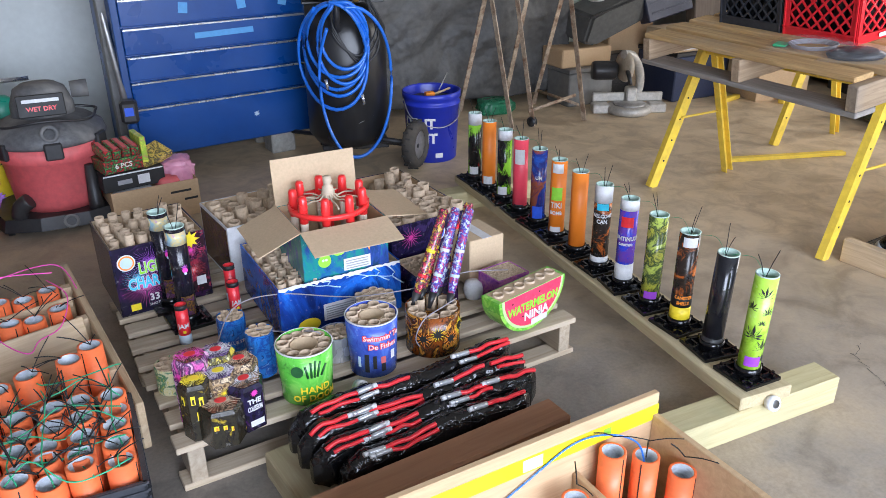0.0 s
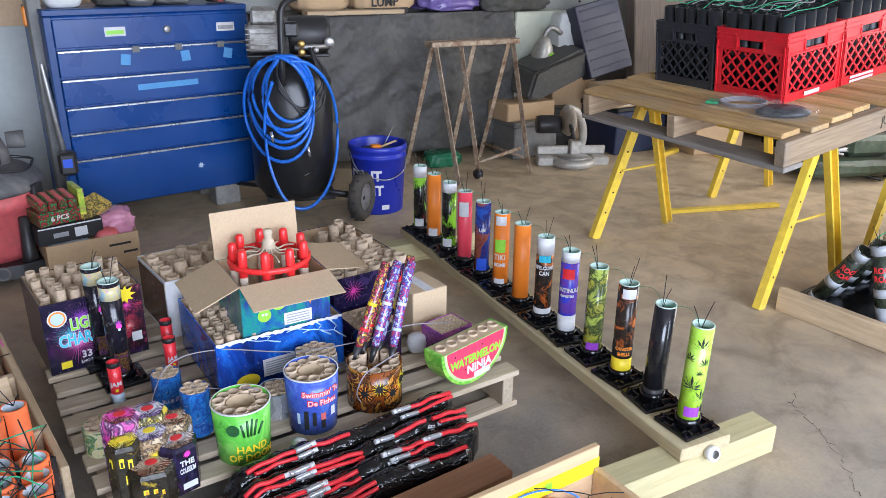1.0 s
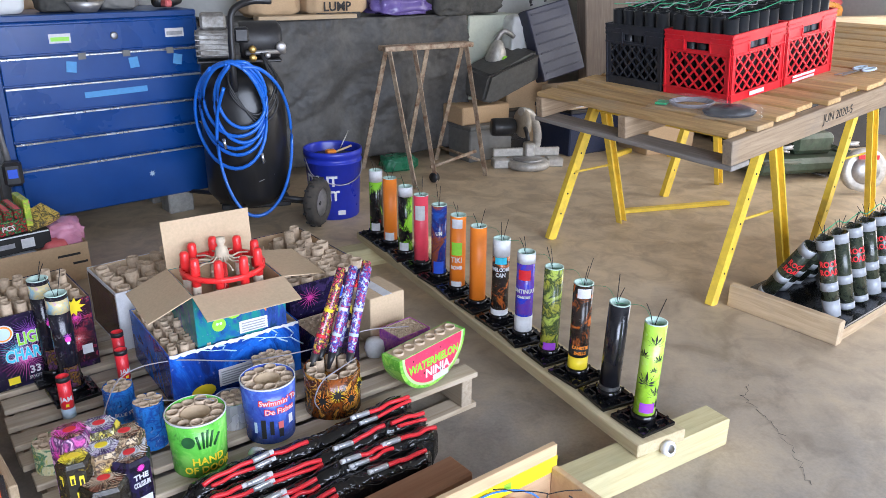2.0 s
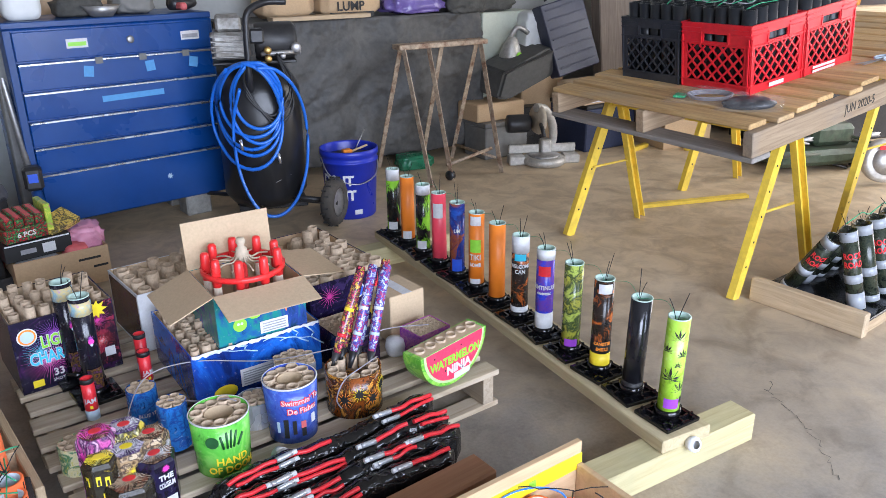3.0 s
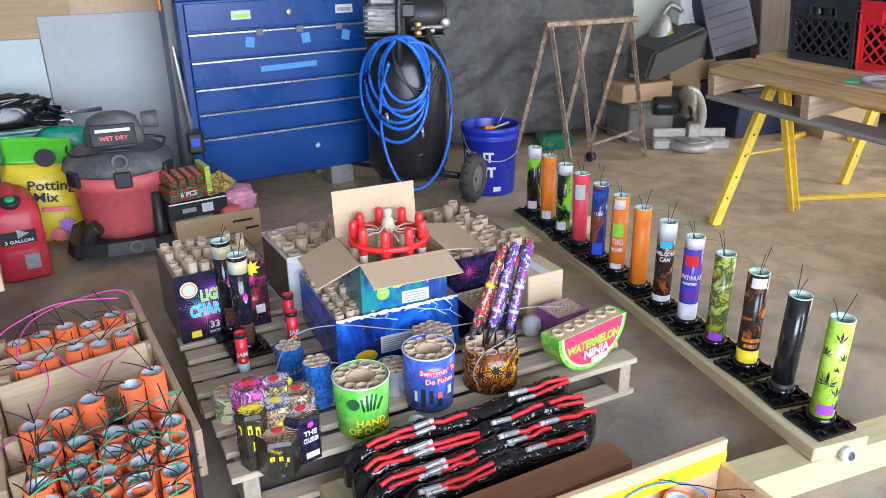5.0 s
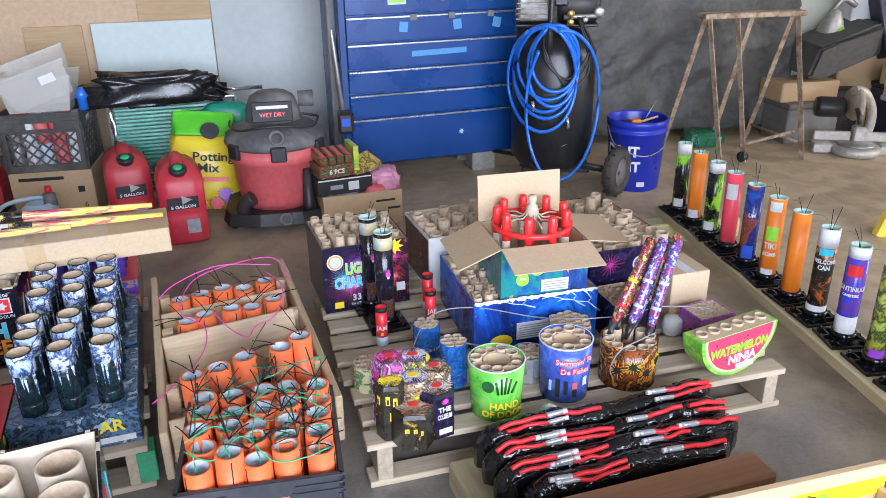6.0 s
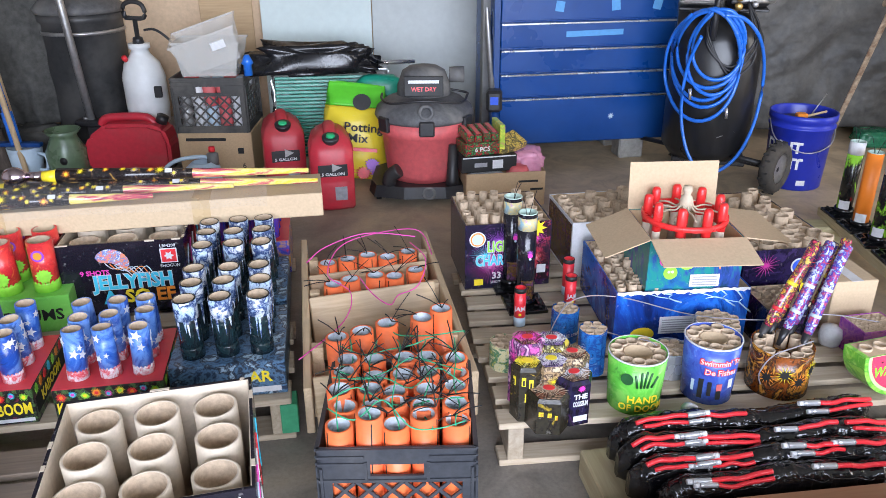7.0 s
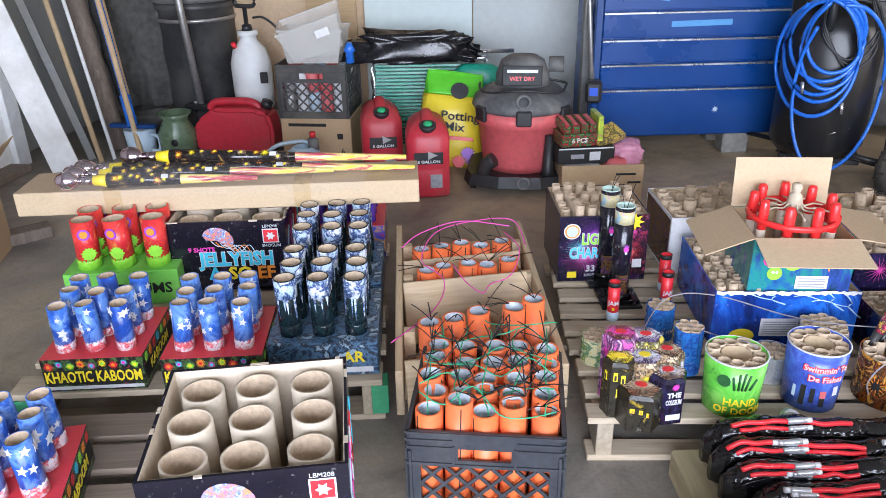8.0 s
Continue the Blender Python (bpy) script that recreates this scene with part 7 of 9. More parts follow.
clutter_lump("purple_bag", pose(2.40, 3.42, BZ, 0, 0, 4), 0.42, 0.26, 0.12, surf("purple_poly_bag", (0.14, 0.10, 0.30), 0.2, 0.25, grain=10, bump=0.8), "shiny purple plastic bag on the bench", "bag", 12, 0.6)
clutter_lump("dark_canvas", pose(2.78, 3.46, BZ - 0.02, 0, 0, 4), 0.34, 0.28, 0.20, CAMO_CLOTH, "heap of dark canvas on the bench", "canvas", 13, 0.6)
tagged(part("bench_board", bx(B(), 0, 0.62, 0, 0.10, 0, 0.025, 0.003), PINE_X, None, "", pose(1.42, 3.20, 0.965, 0, 0, 3)), "pale board on the bench edge", "board")
clutter_lump("green_bag", pose(2.28, 3.18, 0.0, 0, 0, 0), 0.24, 0.16, 0.10, surf("green_poly_bag", (0.02, 0.16, 0.08), 0.2, 0.3), "green plastic bag under the tarp", "bag", 14, 0.5)

# rusty trestle in front of the bench
t = thing("rusty_trestle", pose(2.09, 2.95, 0, 0, 0, 3), "rusty angle-iron folding trestle on the floor", "trestle")
part("top_rail", bx(B(), -0.02, 0.60, -0.05, 0.05, 0.795, 0.825, 0.004), RUST, t)
for x, y0, y1 in ((0.02, -0.02, -0.24), (0.02, 0.02, 0.34), (0.56, -0.02, -0.20), (0.56, 0.02, 0.30), (0.20, 0.0, -0.18), (0.30, 0.01, 0.26)):
    bm = B()
    p, q = Vector((x, y0, 0.80)), Vector((x + (0.05 if y1 < 0 else -0.02), y1, 0.0))
    d = q - p
    m = Matrix.Translation(p) @ d.to_track_quat("Z", "Y").to_matrix().to_4x4()
    bx(bm, -0.015, 0.015, -0.003, 0.003, 0, d.length, 0, m)
    bx(bm, -0.015, -0.010, 0.003, 0.030, 0, d.length, 0, m)
    part("leg", bm, RUST, t)
part("brace", rod(B(), (0.22, -0.17, 0.10), (0.56, -0.16, 0.16), 0.011), RUST, t)
part("brace", rod(B(), (0.06, -0.2, 0.16), (0.28, 0.22, 0.16), 0.010), RUST, t)
part("brace", rod(B(), (0.58, -0.17, 0.10), (0.55, 0.26, 0.10), 0.010), RUST, t)
part("caster", lathe(B(), [(0, -0.015), (0.03, -0.015), (0.03, 0.015), (0, 0.015)], 16, pose(0.24, -0.18, 0.035, 0, 90, 20)), BLACK, t)

# mitre saw and stored things behind it
t = thing("mitre_saw", pose(3.08, 2.84, 0, 0, 0, -20), "old cast aluminium mitre saw on the floor", "mitre saw")
part("base", lathe(B(), [(0, 0), (0.13, 0), (0.145, 0.012), (0.145, 0.045), (0.125, 0.055), (0, 0.055)], 28), CAST, t)
part("turntable", lathe(B(), [(0, 0.056), (0.105, 0.056), (0.1, 0.066), (0, 0.066)], 28), STEEL, t)
part("table_wing", bx(B(), -0.24, -0.13, -0.03, 0.07, 0.0, 0.06, 0.008), CAST, t)
part("table_wing", bx(B(), 0.13, 0.24, -0.03, 0.07, 0.0, 0.06, 0.008), CAST, t)
part("fence", bx(B(), -0.23, -0.02, 0.05, 0.07, 0.061, 0.12, 0.006), CAST, t)
part("fence", bx(B(), 0.05, 0.23, 0.05, 0.07, 0.061, 0.12, 0.006), CAST, t)
part("arm", cord(B(), [(0.05, 0.08, 0.06), (0.08, 0.08, 0.16), (0.06, 0.06, 0.27), (0.0, 0.02, 0.36), (-0.07, -0.02, 0.38)], 0.028, 10, 5), CAST, t)
part("blade_guard", lathe(B(), [(0, -0.02), (0.09, -0.018), (0.10, 0), (0.09, 0.018), (0, 0.02)], 24, pose(-0.05, 0.0, 0.30, 0, 90, 15)), surf("tan_cast_guard", (0.40, 0.34, 0.26), 0.2, 0.5, grain=30), t)
part("motor", lathe(B(), [(0, 0), (0.055, 0), (0.06, 0.02), (0.06, 0.14), (0.045, 0.16), (0, 0.16)], 20, pose(-0.25, 0.03, 0.27, 0, 90, 0)), BLACK, t)
part("handle", cord(B(), [(-0.05, -0.08, 0.28), (-0.06, -0.16, 0.27), (-0.05, -0.17, 0.22)], 0.014, 8, 5), BLACK, t)
part("post", bx(B(), -0.01, 0.06, 0.04, 0.12, 0.056, 0.15, 0.01), CAST, t)


def plain_box(name, m, w, d, h, mat, label, cat, lid=None, ribs=0, bev=0.008):
    t = thing(name, m, label, cat)
    part("body", bx(B(), 0, w, 0, d, 0, h, bev), mat, t)
    if lid:
        part("lid", bx(B(), -0.006, w + 0.006, -0.006, d + 0.006, h + 0.0005, h + 0.03, 0.006), lid, t)
    for k in range(ribs):
        part("rib", bx(B(), 0.03, w - 0.03, -0.006, -0.0005, h * (k + 0.7) / (ribs + 0.4), h * (k + 0.7) / (ribs + 0.4) + 0.012, 0.002), mat, t)
    return t


plain_box("grey_tool_box", pose(2.78, 3.10, 0, 0, 0, 5), 0.36, 0.26, 0.22, GREYPLASTIC, "dusty grey tool box on the floor", "tool box", GREYPLASTIC)
plain_box("stored_carton", pose(2.74, 3.14, 0.252, 0, 0, 5), 0.40, 0.24, 0.12, CARD, "flattened brown carton on a tool box", "carton")
t = thing("grey_tub", pose(2.90, 3.14, 0.40, 8, -14, 8) @ Matrix.Diagonal((1, 1, 0.8, 1)), "dusty grey moulded plastic tub tipped on boxes", "tub")
bm = B()
prism(bm, [(0.0, 0.0), (0.10, -0.06), (0.52, -0.02), (0.58, 0.20), (0.50, 0.24), (0.08, 0.20)], 0.28)
bmesh.ops.bevel(bm, geom=bm.edges[:], offset=0.02, segments=2, affect="EDGES")
part("body", bm, surf("dark_grey_tub", (0.075, 0.075, 0.072), 0.2, 0.6, grain=30, dirt=(0.17, 0.16, 0.14)), t)
part("rim", bx(B(), 0.05, 0.52, -0.010, -0.0005, 0.196, 0.214, 0.003), BLACK, t)
plain_box("tub_support", pose(2.95, 3.24, 0, 0, 0, 0), 0.40, 0.30, 0.30, BLACK, "dark crate under a grey tub", "crate", ribs=2)
plain_box("dark_blue_bin", pose(3.50, 2.94, 0, 0, 0, 4), 0.46, 0.40, 0.30, surf("dark_blue_bin_plastic", (0.02, 0.03, 0.07), 0.2, 0.45), "dark blue storage bin on the floor", "storage bin", BLACK)
q = plain_box("supply_carton", pose(3.46, 2.92, 0.335, 0, 0, 6), 0.46, 0.30, 0.14, CARD_LIGHT, "brown and white supply carton on a bin", "carton")
plate(q, "white_panel", 0.30, 0.11, WHITE, at(0.20, -0.0012, 0.07))
plate(q, "dark_print", 0.20, 0.03, GREYINK, at(0.20, -0.0022, 0.07))
t = plain_box("blue_tool_case", pose(3.40, 3.14, 0.505, -14, -12, 2), 0.37, 0.11, 0.50, surf("blue_black_case", (0.025, 0.03, 0.06), 0.2, 0.45), "dark blue ribbed tool case standing on boxes", "tool case", ribs=7)
part("carry_grip", cord(B(), [(0.09, 0.05, 0.52), (0.10, 0.05, 0.56), (0.20, 0.05, 0.56), (0.21, 0.05, 0.52)], 0.010, 8, 4), BLACK, t)
plain_box("green_metal_case", pose(2.96, 3.46, 0.0, 0, 0, 3), 0.44, 0.22, 0.94, surf("pale_green_enamel", (0.50, 0.53, 0.44), 0.06, 0.5), "pale green enamelled cabinet at the wall", "cabinet")
t = thing("white_machine", pose(3.12, 3.36, 0.58, 0, 0, 0), "white plastic tool housing on a grey tub", "tool")
part("housing", lathe(B(), [(0, 0), (0.075, 0.0), (0.085, 0.05), (0.06, 0.14), (0.03, 0.20), (0, 0.21)], 22, pose(0, 0, 0, 12, 0, 0)), CAST, t)
part("round_badge", lathe(B(), [(0, 0), (0.03, 0), (0.03, 0.008), (0, 0.008)], 18, pose(0.03, -0.085, 0.07, 80, 0, 10)), GREEN_INK, t)
part("arm", cord(B(), [(0, 0, 0.18), (0.05, -0.02, 0.26), (0.14, -0.02, 0.22)], 0.018, 8, 5), STEEL, t)
clutter_lump("white_sack", pose(3.36, 3.42, 0.62, 0, 0, 0), 0.24, 0.2, 0.34, MILKY, "slumped white sack at the wall", "sack", 19, 0.4)
clutter_lump("straw_brush", pose(3.30, 3.28, 0.58, 0, 0, 0), 0.20, 0.12, 0.10, TWINE, "straw-coloured brush head on boxes", "brush", 20, 0.3)
plain_box("sack_support", pose(3.22, 3.34, 0, 0, 0, 0), 0.36, 0.26, 0.60, CARD, "tall carton against the wall", "carton")
clutter_lump("dark_canvas_roll", pose(3.02, 3.56, 0.95, 0, 0, 0), 0.5, 0.22, 0.22, CAMO_CLOTH, "rolled dark canvas on a cabinet", "canvas", 22, 0.5)
plain_box("grey_panel_stack", pose(3.80, 3.10, 0, -8, 0, 3), 0.70, 0.10, 1.35, BARK_Z, "weathered grey boards leaning at the wall", "boards")


# ---- work table: a pallet on yellow trestles ----
# the table top slopes: its far trestle is the taller one
TOP = pose(2.587, 0.801, 0.794, 0, -7.2, 5)


def work_table():
    t = thing("work_table", TOP @ pose(-0.31, 0.79, -0.1305, 0, 0, -90), "worn pallet used as a table top on trestles", "table")
    w, d, h = 1.06, 2.0, 0.13
    rnd = random.Random(13)
    n = 15
    for i in range(n):
        bw = rnd.uniform(0.085, 0.125)
        y = (d - 0.1) * i / (n - 1)
        part("deck_board", bx(B(), rnd.uniform(-0.03, 0.01), w - rnd.uniform(0.0, 0.05), 0, bw, h - 0.02, h, 0.003), TABLE_X2, t, "", at(0, y, 0, rnd.uniform(-0.7, 0.7)))
    for x in (0.0, w / 2 - 0.02, w - 0.045):
        part("stringer", bx(B(), x, x + 0.042, -0.01, d, 0.02, h - 0.0205, 0.003), TABLE_Y, t)
    for y in (-0.012, d / 2, d - 0.1):
        part("bottom_board", bx(B(), -0.01, w, y, y + 0.1, 0, 0.0195, 0.003), GREY_X, t)
    lettering(t, "JUN 2020-5", 0.05, LINE, at(w - 0.002, 0.62, 0.065, 90), squeeze=0.8)
    return t


TABLE_X2 = wood("table_board_x", (0.68, 0.45, 0.20), (0.40, 0.24, 0.10), 0, grey=(0.42, 0.33, 0.22))
GREY_X = wood("weathered_board_x", (0.34, 0.31, 0.28), (0.2, 0.18, 0.16), 0, grey=(0.25, 0.24, 0.23))
work_table()


def yellow_trestle(m, L, h):
    t = thing("yellow_trestle", m, "yellow folding steel trestle under a table", "trestle", "yellow trestles")
    part("top_beam", bx(B(), -0.03, 0.03, -0.03, L + 0.03, h - 0.05, h, 0.004), YELLOW, t)
    for y in (0.0, L):
        for s in (-1, 1):
            p, q = Vector((s * 0.02, y, h - 0.02)), Vector((s * 0.25, y - (0.02 if y == 0 else -0.02), 0.0))
            d = q - p
            mm = Matrix.Translation(p) @ d.to_track_quat("Z", "X").to_matrix().to_4x4()
            bm = B()
            bx(bm, -0.024, 0.024, -0.003, 0.003, 0, d.length, 0, mm)
            bx(bm, -0.024, -0.018, 0.003, 0.028, 0, d.length, 0, mm)
            bx(bm, 0.018, 0.024, 0.003, 0.028, 0, d.length, 0, mm)
            leg = part("leg", bm, YELLOW, t)
            for k in range(5):
                part("bolt_hole", lathe(B(), [(0, 0), (0.005, 0), (0.005, 0.001), (0, 0.001)], 8, mm @ pose(0, -0.0032, d.length * (0.2 + 0.15 * k), 90)), LINE, leg)
        part("spreader", rod(B(), (-0.13, y, h * 0.5), (0.13, y, h * 0.5), 0.006), YELLOW, t)
    return t


yellow_trestle(pose(2.75, 0.716, 0, 0, 0, 7.5), 0.91, 0.676)
yellow_trestle(pose(3.79, 1.02, 0, 0, 0, 7.5), 0.90, 0.806)
bm = B()
bx(bm, 0, 0.68, -0.02, 0.02, 0, 0.02, 0.002)
tagged(part("yellow_bar", bm, YELLOW, None, "", pose(2.98, 1.78, 0.001, 0, 0, -13)), "yellow steel bar lying under the table", "bar")
for x, y in ((3.75, 2.75), (4.15, 2.6)):
    t = thing("yellow_bracket", pose(x, y, 0, 0, 0, 20), "small yellow steel bracket on the floor", "bracket")
    part("bar", bx(B(), 0, 0.26, 0, 0.04, 0, 0.03, 0.004), YELLOW, t)
    part("upright", bx(B(), 0.0, 0.03, 0.005, 0.035, 0.0305, 0.07, 0.004), YELLOW, t)

BT = mesh_from(pipe(B(), 0.0285, 0.024, 0, 0.30, 16, floor=0.2), "pipe", surf("black_pipe", (0.014, 0.016, 0.02), 0.2, 0.4, grain=40))


def mortar_crate(m, mat, label, seed):
    t = milk_crate(m, mat, label, 0.33, 0.33, 0.262, "crates of black pipes on the table")
    rnd = random.Random(seed)
    for i in range(5):
        for j in range(5):
            part("pipe", BT, None, t, "", at(0.043 + 0.061 * i, 0.043 + 0.061 * j, 0.013 + rnd.uniform(0, 0.008)))
    bm = B()
    for j in range(5):
        cord(bm, [(0.02 + 0.06 * k, 0.043 + 0.061 * j + rnd.uniform(-0.02, 0.02), 0.325 + rnd.uniform(-0.006, 0.02)) for k in range(6)], 0.0018, 5, 4)
    part("fuse", bm, WIRE_GREEN, t, "green fuse cord across the pipes")
    bm = B()
    for j in range(3):
        cord(bm, [(0.03 + 0.055 * k, 0.07 + 0.09 * j + rnd.uniform(-0.02, 0.02), 0.33 + rnd.uniform(-0.006, 0.02)) for k in range(6)], 0.002, 5, 4)
    part("fuse", bm, WIRE_WHITE, t, "pale fuse cord across the pipes")
    return t


CB = TOP @ pose(0, 0, 0.0005)
q = mortar_crate(CB, CRATE_RED, "red plastic milk crate of black pipes on a pallet table", 1)
plate(q, "printed_mark", 0.09, 0.016, WHITE, at(0.16, -0.0062, 0.018))
q2 = mortar_crate(CB @ pose(0.338, 0.0, 0), CRATE_RED, "red plastic milk crate with white print on a table", 2)
for k in range(2):
    plate(q2, "printed_line", 0.15, 0.010, WHITE, at(0.13, -0.0062, 0.026 - 0.016 * k))
mortar_crate(CB @ pose(0.0, 0.338, 0), CRATE_BLACK, "black plastic milk crate of black pipes on a pallet table", 3)
mortar_crate(CB @ pose(0.338, 0.338, 0), CRATE_BLACK, "black plastic milk crate of pipes at the back of the table", 4)


def poly_bag(name, x, y, rz, sx, sy, sz, label, seed):
    t = thing(name, TOP @ pose(x, y, 0.0005, 0, 0, rz), label, "plastic bag")
    bm = B()
    bmesh.ops.create_grid(bm, x_segments=24, y_segments=18, size=0.5)
    for v in bm.verts:
        a, b = v.co.x, v.co.y
        e = max(0, 1 - (2 * a) ** 4) * max(0, 1 - (2 * b) ** 4)
        v.co = (a * sx, b * sy, 0.003 + sz * e * (0.8 + 0.5 * noise.noise((a * 6, b * 6, seed))))
    for f in bm.faces:
        f.smooth = True
    part("bag", bm, CLEARBAG, t, "clear crinkled poly bag")
    return t


t = poly_bag("wire_bag", -0.11, 0.115, -70, 0.30, 0.20, 0.035, "clear bag with a coil of pale wire on the table", 2)
bm = B()
for k in range(4):
    cord(bm, [((0.075 + 0.004 * k) * math.cos(a) + 0.02, (0.05 + 0.003 * k) * math.sin(a), 0.006 + 0.004 * k) for a in np.linspace(0, 6.2, 20)], 0.003, 5, 2)
part("wire_coil", bm, WIRE_WHITE, t)
part("green_tag", bx(B(), -0.12, -0.07, -0.03, 0.02, 0.003, 0.012, 0.003), CAP_GREEN, t)
t = poly_bag("black_parts_bag", -0.115, -0.09, -60, 0.24, 0.17, 0.045, "clear bag full of small black parts on the table", 5)
part("parts", lathe(B(), [(0, 0.002), (0.07, 0.003), (0.075, 0.015), (0.05, 0.03), (0, 0.035)], 18, Matrix.Diagonal((1.3, 0.85, 1, 1))), surf("black_small_parts", (0.02, 0.02, 0.022), 0.6, 0.4, grain=90, bump=1.0), t)
t = thing("scissors", TOP @ pose(0.74, -0.11, 0.002, 0, 0, -10), "blue-handled scissors on the table", "scissors")
for s in (-1, 1):
    ring = [(0.035 * math.cos(a), s * 0.022 + 0.017 * math.sin(a), 0.006) for a in np.linspace(0, 6.28, 14)]
    part("grip", cord(B(), ring, 0.005, 6, 2), PALEBLUE, t)
    part("blade", bx(B(), -0.15, -0.03, -0.006, 0.006, 0.002 + 0.003 * (s > 0), 0.004 + 0.003 * (s > 0), 0, pose(0, 0, 0, 0, 0, s * 7)), STEEL, t)


# ---- rack of leaning camouflage mortars on the floor ----
ARMY = printed("army_print", [(0.015, 0.02, 0.015), (0.02, 0.028, 0.02), (0.04, 0.048, 0.03), (0.012, 0.016, 0.013), (0.015, 0.02, 0.016)], 16, 0.8, 0.22, spread=True)
SILVERPAPER = surf("grey_white_band", (0.33, 0.35, 0.38), 0.1, 0.35)
RK2 = thing("leaning_rack", pose(2.575, 0.645, 0, 0, 0, -79.5), "low pine rack of dark leaning mortar tubes on the floor", "mortar rack")
part("end_board", bx(B(), 0, 0.45, -0.02, 0.02, 0.0, 0.095, 0.004), PINE_X, RK2)
part("rail", bx(B(), 0.40, 0.44, 0.0205, 1.2, 0.0, 0.045, 0.003), PINE_Y, RK2)
part("rail", bx(B(), 0.02, 0.06, 0.0205, 1.2, 0.0, 0.045, 0.003), PINE_Y, RK2)
part("tray", bx(B(), 0.02, 0.44, 0.0205, 1.2, 0.0455, 0.056, 0.003), BLACK_GLOSS, RK2, "black film-covered board")
part("end_board", bx(B(), 0, 0.45, 1.201, 1.24, 0.0, 0.095, 0.004), PINE_X, RK2)


def army_tube(x, y, lean, k):
    p = part("mortar_tube", pipe(B(), 0.031, 0.027, 0, 0.31, 20, floor=0.05), ARMY, RK2, "dark camouflage printed tube", at(x, y, 0.062, 0, 0, 0) @ pose(0, 0, 0, 6, lean, 0))
    for z0, z1, mt in ((0.27, 0.308, SILVERPAPER), (0.108, 0.142, SILVERPAPER), (0.005, 0.03 if k % 3 else 0.07, SILVERPAPER)):
        part("band", lathe(B(), [(0.031, z0), (0.0317, z0), (0.0317, z1), (0.031, z1)], 20, close=True), mt, p)
    if k % 2 == 0:
        lettering(p, "ROCK", 0.032, RED_INK, at(0, 0, 0.215, 40), wrap=0.0322, bold=0.001, squeeze=0.8)
        lettering(p, "ROAD", 0.032, RED_INK, at(0, 0, 0.182, 40), wrap=0.0322, bold=0.001, squeeze=0.8)
    bm = B()
    rnd = random.Random(k)
    for i in range(3):
        a = rnd.uniform(0, 6.28)
        cord(bm, [(0, 0, 0.29), (0.01 * math.cos(a), 0.01 * math.sin(a), 0.33), (0.03 * math.cos(a), 0.03 * math.sin(a), 0.37)], 0.0012, 4, 3)
    part("fuse", bm, WIRE_BLACK, p)


for k in range(9):
    army_tube(0.37, 0.09 + 0.115 * k, -13, k)
    army_tube(0.10, 0.08 + 0.115 * k, 32, k + 20)
bm = B()
cord(bm, [(0.28, 0.08 + 0.06 * k, 0.375 + 0.01 * (k % 3)) for k in range(18)], 0.0022, 5, 4)
part("fuse", bm, WIRE_GREEN, RK2, "green fuse cord")

# ---- far right corner ----
plain_box("far_bench", pose(4.7, 2.35, 0, 0, 0, -10), 1.1, 0.5, 0.80, BLACK, "dark bench at the far wall", "bench")
tagged(part("bench_beam", bx(B(), 0, 1.3, 0, 0.12, 0, 0.16, 0.006), PINE_X, None, "", pose(4.6, 2.22, 0.802, 0, 0, -10)), "orange-brown timber beam on a bench", "timber")
clutter_lump("white_sack", pose(4.95, 2.6, 0.802, 0, 0, 0), 0.4, 0.25, 0.26, MILKY, "white plastic sack on a bench", "sack", 31, 0.5)
clutter_lump("orange_bag", pose(5.4, 2.55, 0.802, 0, 0, 0), 0.34, 0.2, 0.24, surf("amber_bag", (0.55, 0.22, 0.04), 0.2, 0.3, grain=12, bump=0.6), "amber plastic bag on a bench", "bag", 32, 0.5)
GREENMETAL = surf("green_machine_paint", (0.05, 0.075, 0.045), 0.4, 0.5, grain=25, dirt=(0.16, 0.14, 0.11), dirty=0.8, bump=0.5)
t = thing("machine_parts", pose(4.15, 1.85, 0, 0, 0, -15), "heap of dark green mower parts on the floor", "machine parts")
part("deck", bx(B(), 0, 0.75, 0, 0.40, 0.04, 0.14, 0.03), GREENMETAL, t)
part("block", bx(B(), 0.30, 0.60, 0.08, 0.34, 0.145, 0.28, 0.03), GREENMETAL, t)
rr = random.Random(44)
for k in range(16):
    p = Vector((rr.uniform(0, 0.8), rr.uniform(-0.1, 0.35), rr.uniform(0.01, 0.25)))
    q = p + Vector((rr.uniform(-0.3, 0.3), rr.uniform(-0.12, 0.12), 0))
    q.z = max(0.012, p.z + rr.uniform(-0.1, 0.12))
    part("link_bar", rod(B(), p, q, rr.uniform(0.007, 0.016)), (STEEL, GREENMETAL, BLACK)[k % 3], t)
for k in range(4):
    part("pulley", lathe(B(), [(0, 0), (0.06, 0), (0.05, 0.012), (0.06, 0.024), (0, 0.024)], 18, pose(rr.uniform(0.05, 0.7), rr.uniform(-0.05, 0.3), 0.145 + 0.02 * k, rr.uniform(-20, 20))), STEEL, t)
t = thing("circular_saw", pose(4.55, 1.45, 0.0, 0, 0, -30), "white and red circular saw on the floor", "power saw")
part("guard", lathe(B(), [(0, 0), (0.13, 0), (0.13, 0.05), (0.11, 0.06), (0, 0.06)], 26, pose(0, 0, 0.14, 80, 0, 0)), CAST, t)
part("blade", lathe(B(), [(0, 0.061), (0.085, 0.061), (0.085, 0.064), (0, 0.064)], 26, pose(0, 0, 0.14, 80, 0, 0)), STEEL, t)
part("stripe", bx(B(), -0.06, 0.06, -0.072, -0.0685, 0.22, 0.245), RED_INK, t)


